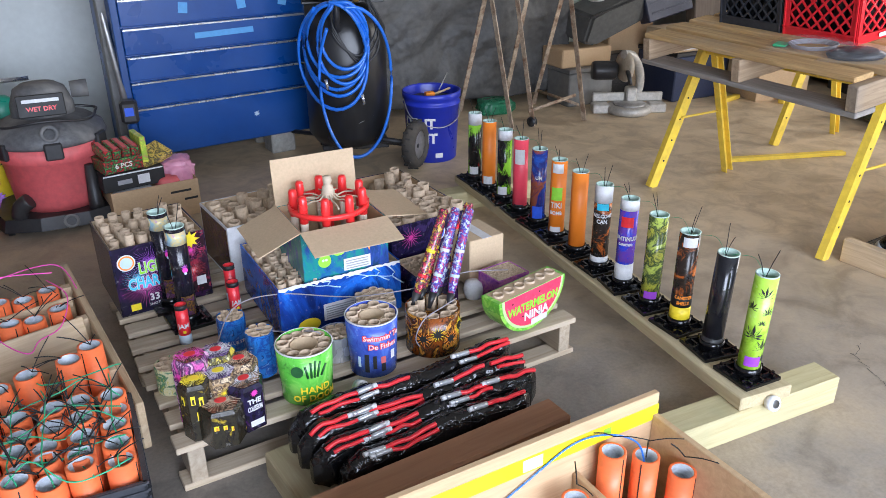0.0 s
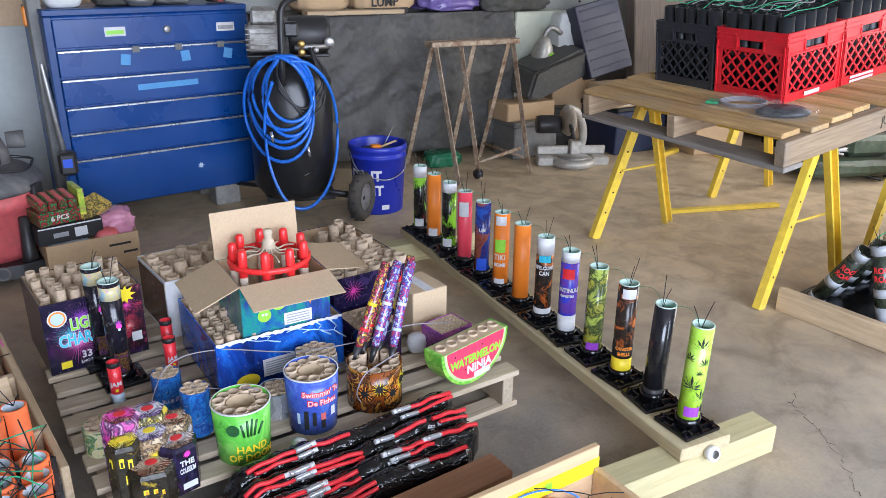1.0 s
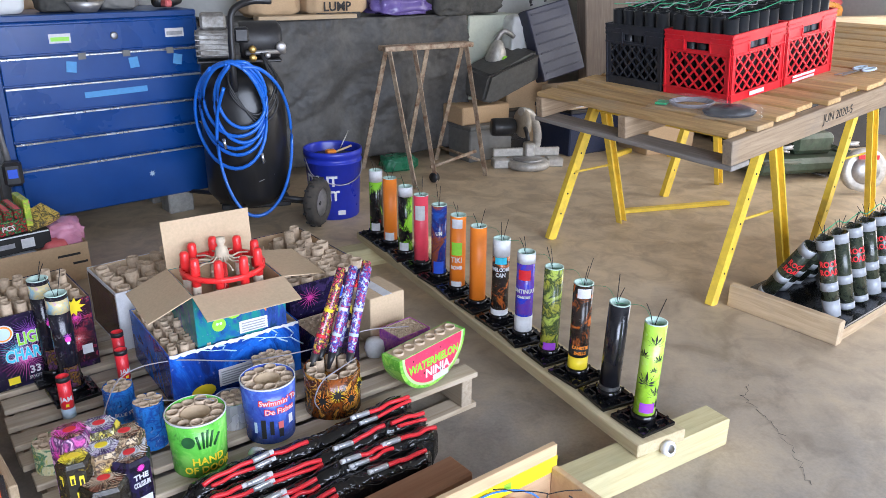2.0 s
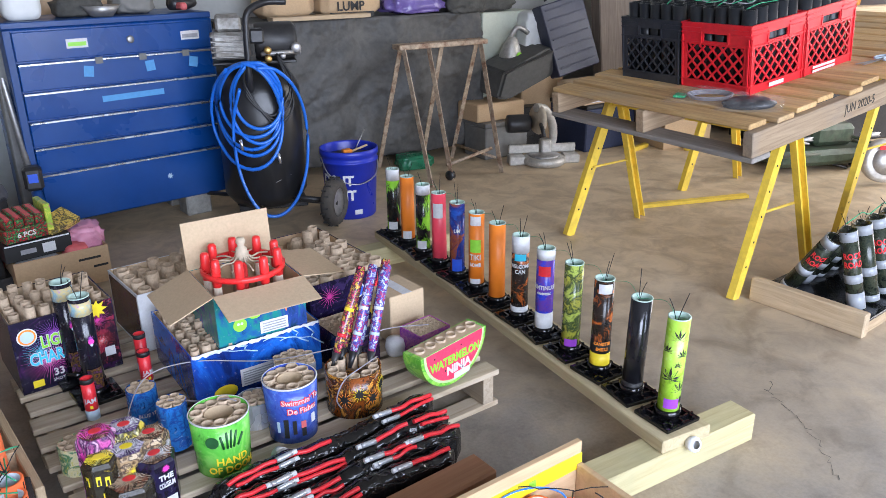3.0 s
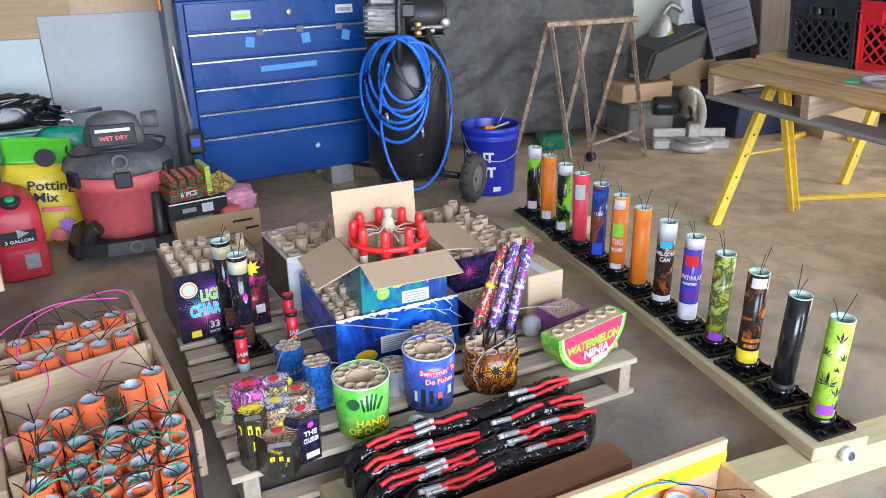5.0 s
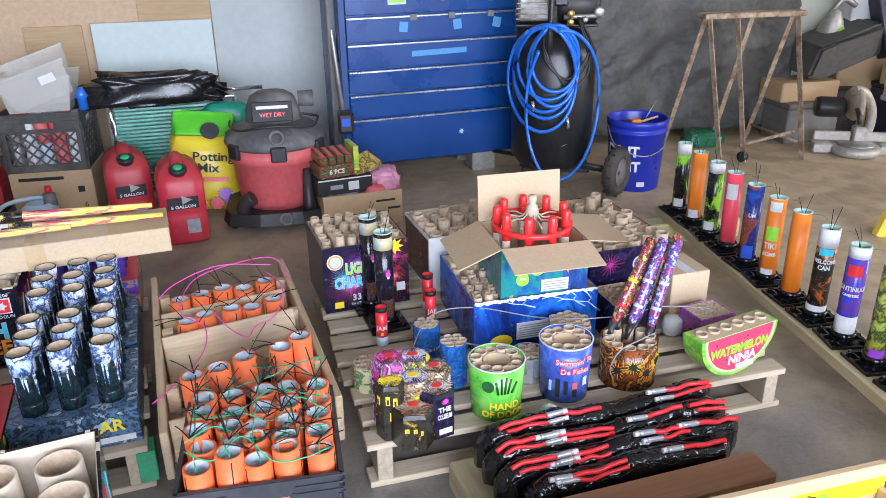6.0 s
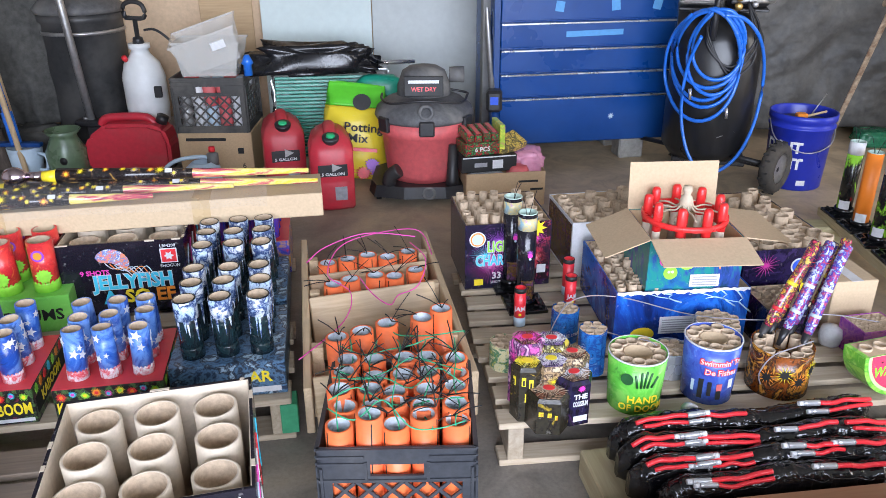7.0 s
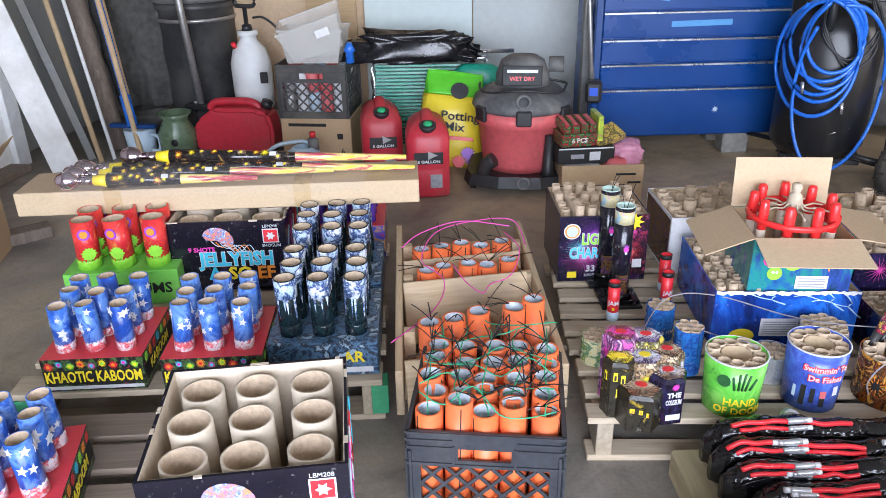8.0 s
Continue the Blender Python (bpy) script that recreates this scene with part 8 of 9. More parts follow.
# shelves and goods along the far right of the back wall
t = thing("low_shelf", pose(4.52, 2.95, 0, 0, 0, -6), "dark low shelf unit against the far wall", "shelf")
part("lower_board", bx(B(), 0, 1.7, 0, 0.5, 0.10, 0.14, 0.004), BARK_Z, t)
part("upper_board", bx(B(), 0, 1.7, 0, 0.5, 0.76, 0.80, 0.004), PINE_X, t)
for x in (0.0, 0.8, 1.64):
    part("upright", bx(B(), x, x + 0.06, 0.02, 0.48, 0.0, 0.0995, 0.003), BARK_Z, t)
    part("upright", bx(B(), x, x + 0.06, 0.02, 0.48, 0.1405, 0.7595, 0.003), BARK_Z, t)
part("back_board", bx(B(), 0, 1.7, 0.485, 0.5, 0.1405, 0.7595, 0.002), BLACK, t)
SH = pose(4.52, 2.95, 0.802, 0, 0, -6)
for k, (x, w, h, mt, lab) in enumerate(((0.18, 0.30, 0.26, CARD, "brown paper sack on a shelf"), (0.52, 0.28, 0.18, MILKY, "white plastic sack on a shelf"), (0.86, 0.30, 0.30, GREYPLASTIC, "grey plastic bag on a shelf"),
                                        (1.22, 0.34, 0.22, CAMO_CLOTH, "dark canvas heap on a shelf"), (1.52, 0.22, 0.28, VAC_RED, "faded red bag on a shelf"))):
    clutter_lump("stored_bag", SH @ pose(x, 0.24, 0), w, 0.30, h, mt, lab, "bag", 80 + k, 0.6)
plain_box("stored_carton", pose(4.02, 2.72, 0, 0, 0, -4), 0.42, 0.34, 0.36, CARD, "closed brown carton on the floor by the wall", "carton", bev=0.004)
clutter_lump("dark_canvas", pose(4.23, 2.88, 0.362, 0, 0, 0), 0.40, 0.30, 0.16, CAMO_CLOTH, "dark canvas heap on a carton", "canvas", 90, 0.7)


# ---- goods along the back wall, left of the chest ----
def shop_vac():
    t = thing("shop_vacuum", pose(-0.265, 2.34, 0, 0, 0, 4), "dusty red and grey wet and dry vacuum on the floor", "vacuum cleaner")
    bm = B()
    prof = [(-0.27, -0.10), (-0.24, -0.19), (-0.10, -0.235), (0.10, -0.235), (0.24, -0.19), (0.27, -0.10), (0.26, 0.12), (0.15, 0.22), (-0.15, 0.22), (-0.26, 0.12)]
    top = [bm.verts.new((x * 0.95, y * 0.95, 0.085)) for x, y in prof]
    bot = [bm.verts.new((x, y, 0.03)) for x, y in prof]
    bm.faces.new(top), bm.faces.new(bot[::-1])
    for i in range(len(prof)):
        j = (i + 1) % len(prof)
        bm.faces.new((bot[i], bot[j], top[j], top[i]))
    dolly = part("dolly", bm, BLACK, t, "black wheeled dolly")
    for x, y in ((-0.22, -0.14), (0.22, -0.14), (-0.2, 0.16), (0.2, 0.16)):
        part("caster", lathe(B(), [(0, -0.012), (0.029, -0.012), (0.029, 0.012), (0, 0.012)], 14, pose(x, y, 0.03, 0, 90, 0)), BLACK, dolly)
    part("nozzle_hole", lathe(B(), [(0.02, 0), (0.032, 0), (0.032, 0.004), (0.02, 0.004)], 16, pose(0.02, -0.232, 0.058, 90), close=True), GREYPLASTIC, dolly)
    part("drum", lathe(B(), [(0, 0.0855), (0.175, 0.0855), (0.185, 0.12), (0.205, 0.30), (0.218, 0.305), (0.222, 0.365), (0, 0.37)], 40), VAC_RED, t, "faded red drum")
    part("lid", lathe(B(), [(0, 0.371), (0.228, 0.371), (0.236, 0.385), (0.225, 0.42), (0.18, 0.455), (0.13, 0.475), (0, 0.48)], 40), VAC_GREY, t, "dusty grey lid")
    m = part("motor_housing", lathe(B(), [(0, 0.46), (0.128, 0.46), (0.124, 0.52), (0.100, 0.585), (0.066, 0.605), (0, 0.61)], 28, Matrix.Diagonal((1, 0.85, 1, 1))), VAC_GREY, t)
    N = pose(0, -0.1115, 0.532, -14)
    part("name_plate", bx(B(), -0.09, 0.09, -0.005, 0.02, -0.045, 0.045, 0.003), LINE, m, "", N)
    plate(m, "printed_bar", 0.14, 0.014, WHITE, N @ pose(0, -0.0052, 0.020))
    lettering(m, "WET DRY", 0.026, RED_INK, N @ pose(0, -0.0056, -0.014), bold=0.0006)
    part("inlet_port", lathe(B(), [(0.022, 0), (0.036, 0), (0.036, 0.03), (0.022, 0.03)], 18, pose(0.01, -0.20, 0.43, 70), close=True), VAC_GREY, t)
    part("exhaust_port", lathe(B(), [(0.025, 0), (0.035, 0), (0.038, 0.07), (0.027, 0.07)], 18, pose(0.12, 0.02, 0.56, 0, 90, 0), close=True), VAC_GREY, t)
    for x, rz in ((-0.02, 0), (0.19, 55), (-0.19, -55)):
        part("latch", bx(B(), -0.035, 0.035, -0.245, -0.222, 0.33, 0.40, 0.006), BLACK, t, "", pose(0, 0, 0, 0, 0, rz + 3))
    part("power_cord", cord(B(), [(0.2 * math.cos(a), 0.17 * math.sin(a) - 0.02, 0.47 + 0.012 * math.sin(3 * a)) for a in np.linspace(3.0, 6.5, 14)] + [(0.05, 0.02, 0.50)], 0.006, 6, 3), BLACK, t)
    part("crevice_tool", lathe(B(), [(0, 0), (0.034, 0), (0.030, 0.02), (0.018, 0.19), (0, 0.19)], 14, pose(0.13, -0.18, 0.087)), BLACK, t)
    part("elbow", cord(B(), [(-0.17, -0.17, 0.09), (-0.16, -0.18, 0.13), (-0.12, -0.19, 0.16)], 0.034, 12, 4), BLACK, t)
    return t


shop_vac()


def fuel_can(m, label, lean=0):
    t = thing("fuel_can", m, label, "fuel can", "upright red fuel cans")
    w, d = 0.19, 0.27
    bm = B()
    rings = []
    for z, fx, fy, oy in ((0, 0.90, 0.93, 0), (0.015, 1, 1, 0), (0.14, 1, 1, 0), (0.15, 0.97, 0.98, 0), (0.16, 1, 1, 0), (0.30, 1, 1, 0), (0.345, 0.86, 0.90, 0.01), (0.375, 0.55, 0.62, 0.03), (0.385, 0.30, 0.45, 0.04)):
        ring = []
        for k in range(20):
            a = 2 * math.pi * (k + 0.5) / 20
            c, s = math.cos(a), math.sin(a)
            e = max(abs(c), abs(s)) ** -0.75
            ring.append(bm.verts.new((w / 2 * fx * c * e * 0.98, oy + d / 2 * fy * s * e * 0.98, z)))
        rings.append(ring)
    for a, b in zip(rings, rings[1:]):
        for k in range(20):
            f = bm.faces.new((a[k], a[(k + 1) % 20], b[(k + 1) % 20], b[k]))
            f.smooth = True
    bm.faces.new(rings[0][::-1]), bm.faces.new(rings[-1])
    part("body", bm, CAN_RED, t)
    part("handle", cord(B(), [(0, -0.075, 0.33), (0, -0.045, 0.372), (0, 0.045, 0.388), (0, 0.105, 0.35), (0, 0.122, 0.27)], 0.027, 12, 5), CAN_RED, t)
    c = part("spout_cap", lathe(B(), [(0, 0), (0.033, 0), (0.035, 0.03), (0.028, 0.034), (0, 0.034)], 20, pose(0.0, -0.085, 0.345, 28)), BLACK, t)
    part("green_ring", lathe(B(), [(0, 0.0345), (0.019, 0.0345), (0.017, 0.041), (0, 0.041)], 20, pose(0.0, -0.085, 0.345, 28)), CAP_GREEN, c)
    plate(t, "label", 0.12, 0.06, BLACK, at(0.0, -0.1345, 0.21))
    burst(t, 0.028, STEEL, at(0.01, -0.1358, 0.225), 3, 0.45, "printed_mark")
    lettering(t, "5 GALLON", 0.020, WHITE, at(0, -0.1360, 0.192), bold=0.0006)
    plate(t, "grey_label", 0.05, 0.07, GREYINK, at(0.03, -0.1345, 0.09))
    return t


fuel_can(pose(-0.69, 2.15, 0, 0, 0, 14) @ Matrix.Diagonal((1.1, 1, 0.92, 1)), "dusty red upright fuel can with green-ringed cap")
fuel_can(pose(-0.965, 2.36, 0, 0, 0, 18) @ Matrix.Diagonal((1.1, 1, 0.92, 1)), "red upright fuel can with green-ringed cap beside soil")

# bag of potting soil
def soil_bag():
    t = thing("soil_bag", pose(-0.66, 2.50, 0, -12, 6, 8) @ Matrix.Diagonal((1, 1, 0.9, 1)), "yellow and green plastic bag of potting mix", "soil bag")
    def slab(z0, z1, top):
        bm = B()
        n, rings = 24, []
        for k in range(13):
            z = z0 + (z1 - z0) * k / 12
            u = z / 0.53
            ring = []
            for i in range(n):
                a = 2 * math.pi * i / n
                c, s = math.cos(a), math.sin(a)
                th = 0.085 * (math.sin(math.pi * min(1, u * 0.9 + 0.12)) ** 0.6) if u < 0.97 else 0.006
                wd = 0.190 - 0.05 * u + 0.02 * noise.noise((z * 9, s * 2, 1))
                th *= 1 + 0.35 * noise.noise((c * 3, z * 11, 4))
                ring.append(bm.verts.new((wd * (abs(c) ** 0.6) * math.copysign(1, c), th * s, z + (0.03 * noise.noise((c * 3, 0, 2)) if top and k == 12 else 0))))
            rings.append(ring)
        for a, b in zip(rings, rings[1:]):
            for i in range(n):
                f = bm.faces.new((a[i], a[(i + 1) % n], b[(i + 1) % n], b[i]))
                f.smooth = True
        bm.faces.new(rings[0][::-1]), bm.faces.new(rings[-1])
        return bm
    part("bag_body", slab(0.0, 0.40, False), BAG_YELLOW, t, "glossy yellow printed plastic")
    part("bag_top", slab(0.402, 0.53, True), BAG_GREEN, t, "green crumpled top of the bag")
    lettering(t, "Potting", 0.068, LINE, at(0.045, -0.108, 0.29), bold=0.001)
    lettering(t, "Mix", 0.068, LINE, at(0.02, -0.108, 0.23), bold=0.001)
    disc(t, 0.045, LINE, at(0.03, -0.075, 0.43), "round_badge")
    plate(t, "red_strip", 0.12, 0.02, RED_INK, at(0.06, -0.106, 0.17))
    for x, z, c in ((0.10, 0.09, PURPLE_INK), (-0.02, 0.04, ORANGE_INK), (0.06, 0.04, RED_INK), (0.13, 0.05, PURPLE_INK)):
        burst(t, 0.045, c, at(x, -0.098 - 0.002 * z, z), 14, 0.6, "printed_flower")
    return t


soil_bag()

# folded green garden chairs with a black bag over them
t = thing("folded_lounger", pose(-1.08, 2.66, 0, -10, 0, 9), "folded green vinyl-strap lounger against the wall", "lounger")
for k in range(2):
    part("frame", cord(B(), [(0.0, 0.03 * k, 0.02), (0.0, 0.03 * k, 0.45), (0.05, 0.03 * k, 0.50), (0.55, 0.03 * k, 0.50), (0.60, 0.03 * k, 0.45), (0.60, 0.03 * k, 0.02)], 0.0125, 10, 5), CHROME, t, "bright aluminium tube")
for k in range(23):
    part("vinyl_strap", bx(B(), 0.012, 0.588, -0.018, -0.011, 0.05 + 0.0185 * k, 0.064 + 0.0185 * k, 0.002), MATGREEN, t)
part("cross_tube", rod(B(), (-0.08, -0.005, 0.525), (0.75, -0.005, 0.535), 0.011), CHROME, t)
t2 = clutter_lump("black_bag", pose(-0.84, 2.70, 0.495, 0, 0, 8), 0.62, 0.15, 0.15, BAGBLACK, "crumpled shiny black plastic bag over a lounger", "bag", 40, 1.7)
clutter_lump("green_cushion", pose(-0.53, 2.74, 0.0, 0, 0, 8), 0.30, 0.12, 0.50, MATGREEN, "green vinyl cushion leaning at the wall", "cushion", 41, 0.1)

# milk crate of bottles on a carton, bins on top
q = plain_box("bottle_carton", pose(-1.52, 2.43, 0, 0, 0, 4), 0.37, 0.30, 0.245, CARD, "brown card carton under a milk crate", "carton", bev=0.003)
plate(q, "printed_line", 0.20, 0.016, LINE, at(0.14, -0.001, 0.21))
plate(q, "printed_line", 0.03, 0.03, LINE, at(0.31, -0.001, 0.15))
lettering(q, "6", 0.04, LINE, at(0.32, -0.0012, 0.07))
t = milk_crate(pose(-1.515, 2.42, 0.2465, 0, 0, 4), surf("dusty_black_crate", (0.05, 0.048, 0.045), 0.3, 0.6, grain=50, dirt=(0.20, 0.18, 0.15), dirty=0.6), "dusty black milk crate of old cans on a carton", 0.36, 0.33, 0.275)
rr = random.Random(8)
cm = [mesh_from(lathe(B(), [(0, 0), (0.03, 0), (0.032, 0.004), (0.032, 0.10), (0.026, 0.115), (0, 0.115)], 16), "old_can", mt) for mt in (WHITE, STEEL, PALEBLUE, VAC_RED)]
for i in range(5):
    for j in range(4):
        for k in range(2):
            part("old_can", cm[rr.randrange(4)], None, t, "", at(0.05 + 0.065 * i, 0.05 + 0.07 * j, 0.014 + 0.118 * k, 0, rr.uniform(-6, 6), rr.uniform(-6, 6)))
def bin_mesh(w, d, h):
    bm = B()
    prof = []
    for s, z, in_ in ((0.8, 0, 0), (1.0, h, 0), (1.04, h, 0), (1.04, h - 0.01, 0)):
        prof.append([bm.verts.new((w / 2 * s * cx, d / 2 * s * cy, z)) for cx, cy in ((-1, -1), (1, -1), (1, 1), (-1, 1))])
    bm.faces.new(prof[0][::-1])
    for a, b in zip(prof, prof[1:]):
        for i in range(4):
            bm.faces.new((a[i], a[(i + 1) % 4], b[(i + 1) % 4], b[i]))
    return bm


def clear_bin(m, label):
    ob = part("clear_bin", bin_mesh(0.32, 0.23, 0.165), MISTY, None, "", m)
    s = ob.modifiers.new("wall", "SOLIDIFY")
    s.thickness = 0.003
    tagged(ob, label, "plastic bin")
    return ob


MISTY = clear("misty_plastic", (0.75, 0.74, 0.70), 0.25, 0.32)
b1 = clear_bin(pose(-1.34, 2.56, 0.524, 0, 0, 6), "cloudy clear plastic bin on a milk crate")
b2 = clear_bin(pose(-1.32, 2.56, 0.585, 10, -18, 12), "cloudy clear plastic bin tilted in another bin")
plate(b2, "white_label", 0.07, 0.04, WHITE, pose(0.06, -0.112, 0.10, -12))
t = thing("blue_nozzle", pose(-1.145, 2.50, 0.5225, 0, 0, 0), "blue plastic hose nozzle on the crate rim", "nozzle")
part("body", lathe(B(), [(0, 0), (0.022, 0), (0.02, 0.05), (0.03, 0.06), (0.012, 0.10), (0, 0.10)], 14), HOSE, t)

# sprayer, barrel, red can, jugs
t = thing("pump_sprayer", pose(-1.80, 2.78, 0.20, 0, 0, 0), "white plastic pump sprayer with black handle", "sprayer")
part("bottle", lathe(B(), [(0, 0), (0.09, 0), (0.105, 0.02), (0.11, 0.10), (0.11, 0.26), (0.09, 0.33), (0.05, 0.375), (0.042, 0.40), (0.055, 0.405), (0.055, 0.43), (0, 0.43)], 28), MILKY, t)
part("pump", lathe(B(), [(0, 0.43), (0.03, 0.43), (0.025, 0.46), (0.012, 0.465), (0.012, 0.56), (0, 0.56)], 14), BLACK, t)
part("handle", cord(B(), [(-0.05, 0, 0.56), (-0.05, 0, 0.62), (0.0, 0, 0.64), (0.05, 0, 0.62), (0.05, 0, 0.56), (-0.05, 0, 0.56)], 0.012, 8, 4), BLACK, t)
part("hose", cord(B(), [(0.05, -0.02, 0.50), (0.12, -0.03, 0.50), (0.20, -0.02, 0.42), (0.21, 0.0, 0.30)], 0.007, 6, 6), BLACK, t)
part("valve", rod(B(), (-0.06, -0.05, 0.35), (-0.06, -0.07, 0.37), 0.014), RED_INK, t)
part("badge", bx(B(), 0.06, 0.10, -0.10, -0.085, 0.16, 0.22, 0.004), LINE, t, "", pose(0, 0, 0, 0, 0, 12))
plain_box("sprayer_box", pose(-1.95, 2.66, 0, 0, 0, 3), 0.36, 0.28, 0.198, GREYPLASTIC, "dusty grey box under a sprayer", "box")
DUSTY_BLACK = surf("dusty_black_drum", (0.045, 0.045, 0.046), 0.25, 0.45, grain=30, stains=3, dirt=(0.17, 0.16, 0.145), dirty=0.6)
t = thing("barrel", pose(-2.20, 3.00, 0, 0, 0, 0), "tall black lidded barrel by the wall", "barrel")
part("drum", lathe(B(), [(0, 0), (0.20, 0), (0.205, 0.02), (0.215, 0.72), (0.225, 0.725), (0.225, 0.76), (0, 0.765)], 36), DUSTY_BLACK, t)
part("lid", lathe(B(), [(0, 0.766), (0.232, 0.766), (0.236, 0.79), (0.20, 0.83), (0.12, 0.87), (0, 0.88)], 36), VAC_GREY, t)
part("band", lathe(B(), [(0.2165, 0.66), (0.222, 0.66), (0.222, 0.68), (0.2165, 0.68)], 36, close=True), STEEL, t, "steel clamp band")
t = thing("trailer_hitch", pose(-2.05, 2.62, 0.0, 0, 0, 0), "black steel bracket with bolts on the floor", "bracket")
part("plate", bx(B(), -0.10, 0.16, 0, 0.08, 0.22, 0.25, 0.006), BLACK, t)
part("stand", bx(B(), -0.04, 0.10, 0.01, 0.07, 0.0, 0.219, 0.006), BLACK, t)
for x in (-0.05, 0.05):
    part("bolt", lathe(B(), [(0, 0.2505), (0.014, 0.2505), (0.014, 0.262), (0, 0.262)], 6, pose(x, 0.04, 0)), STEEL, t)


def side_can():
    t = thing("low_fuel_can", pose(-1.83, 2.50, 0.03, 0, 0, 4), "low red plastic fuel can beside a carton", "fuel can")
    prof = [(-0.22, 0), (0.22, 0), (0.225, 0.13), (0.20, 0.21), (0.12, 0.235), (-0.10, 0.235), (-0.19, 0.17), (-0.225, 0.11)]
    bm = B()
    prism(bm, prof, 0.17)
    bmesh.ops.bevel(bm, geom=bm.edges[:], offset=0.018, segments=2, affect="EDGES")
    part("body", bm, CAN_RED, t)
    part("handle", cord(B(), [(-0.14, 0.085, 0.215), (-0.11, 0.085, 0.250), (0.0, 0.085, 0.258), (0.10, 0.085, 0.252), (0.14, 0.085, 0.215)], 0.021, 10, 5), CAN_RED, t)
    part("cap", lathe(B(), [(0, 0), (0.03, 0), (0.03, 0.04), (0, 0.04)], 16, pose(0.17, 0.085, 0.225, 0, 25)), BLACK, t)
    part("foot", bx(B(), -0.2, 0.2, 0.01, 0.16, -0.03, -0.0005, 0.004), BLACK, t)


side_can()
t = thing("green_jug", pose(-2.13, 2.46, 0, 0, 0, 0), "green glazed pottery jar on the floor", "jar")
part("jar", lathe(B(), [(0, 0), (0.08, 0), (0.095, 0.03), (0.10, 0.14), (0.07, 0.20), (0.065, 0.22), (0.09, 0.25), (0.085, 0.25), (0.06, 0.225), (0, 0.22)], 28), CERAMIC, t)
part("dark_spot", lathe(B(), [(0, 0), (0.02, 0), (0.02, 0.002), (0, 0.002)], 14, pose(0.03, -0.096, 0.11, 90)), LINE, t)
t = thing("watering_can", pose(-1.33, 2.22, 0, 0, 0, 20), "grey-white plastic watering can on the floor", "watering can")
part("body", lathe(B(), [(0, 0), (0.075, 0), (0.085, 0.02), (0.08, 0.14), (0.05, 0.165), (0.045, 0.165), (0.07, 0.13), (0, 0.12)], 24), PALEBLUE, t)
part("handle", cord(B(), [(-0.07, 0, 0.05), (-0.17, 0, 0.06), (-0.18, 0, 0.13), (-0.12, 0, 0.18), (0.0, 0, 0.19), (0.05, 0, 0.165)], 0.010, 8, 5), PALEBLUE, t)
part("neck", lathe(B(), [(0, 0.13), (0.028, 0.13), (0.028, 0.20), (0, 0.21)], 16, pose(0.05, 0, 0)), GREYPLASTIC, t)
part("red_cap", lathe(B(), [(0, 0.211), (0.016, 0.211), (0.014, 0.235), (0, 0.235)], 14, pose(0.05, 0, 0)), RED_INK, t)
t = thing("small_pitcher", pose(-2.35, 2.46, 0, 0, 0, 0), "pale blue plastic pitcher on the floor", "pitcher")
part("body", lathe(B(), [(0, 0), (0.07, 0), (0.085, 0.16), (0.08, 0.16), (0.065, 0.01), (0, 0.01)], 22), PALEBLUE, t)
part("handle", cord(B(), [(0.08, -0.02, 0.13), (0.13, -0.04, 0.12), (0.12, -0.03, 0.05), (0.072, -0.02, 0.04)], 0.009, 8, 5), PALEBLUE, t)

# waders, poles and boards leaning in the corner
def waders():
    bm = B()
    grid = []
    for i in range(29):
        col = []
        for k in range(41):
            u, v = i / 28, k / 40
            w = 0.34 + 0.10 * math.sin(v * 3.0)
            x = (u - 0.5) * w + 0.10 * (1 - v) * -0.6 + 0.02 * noise.noise((u * 3, v * 9, 4))
            y = -0.06 * math.sin(u * math.pi) * (1 + 0.6 * math.sin(v * 9)) + 0.04 * noise.noise((u * 5, v * 12, 1))
            col.append(bm.verts.new((x, y, 1.5 - 1.40 * v)))
        grid.append(col)
    for a, b in zip(grid, grid[1:]):
        for k in range(40):
            f = bm.faces.new((a[k], b[k], b[k + 1], a[k + 1]))
            f.smooth = True
    ob = part("canvas_cover", bm, CAMO_CLOTH, None, "", pose(-2.50, 2.86, 0.08, 0, 0, 10))
    s = ob.modifiers.new("cloth", "SOLIDIFY")
    s.thickness = 0.03
    tagged(ob, "dark canvas cover hanging in folds by the wall", "cover")


waders()
clutter_lump("boot_bag", pose(-2.42, 2.74, 0, 0, 0, 10), 0.30, 0.2, 0.20, CAMO_CLOTH, "crumpled dark bag on the floor", "bag", 51, 0.7)


def lean_pole(name, p, q, r, mat, label, cat="pole"):
    t = thing(name, Matrix.Translation(p), label, cat)
    part("shaft", rod(B(), (0, 0, 0), Vector(q) - Vector(p), r, 12), mat, t)
    return t


lean_pole("wooden_pole", (-2.52, 2.32, 0.0), (-3.00, 2.62, 1.75), 0.014, POLE_Z, "pale wooden pole leaning in the corner")
lean_pole("wooden_pole", (-2.30, 2.36, 0.0), (-2.70, 2.70, 1.75), 0.014, POLE_Z, "pale wooden broom pole leaning in the corner")
lean_pole("old_post", (-2.55, 2.55, 0.0), (-2.95, 2.85, 1.75), 0.055, BARK_Z, "thick old grey wooden post leaning in the corner", "post")
lean_pole("wooden_pole", (-2.40, 2.52, 0.0), (-2.78, 2.86, 1.75), 0.020, POLE_Z, "reddish wooden pole leaning in the corner")
t = lean_pole("blue_digger", (-2.36, 2.42, 0.18), (-2.72, 2.74, 1.75), 0.019, HOSE, "blue steel hand digger leaning in the corner", "digger")
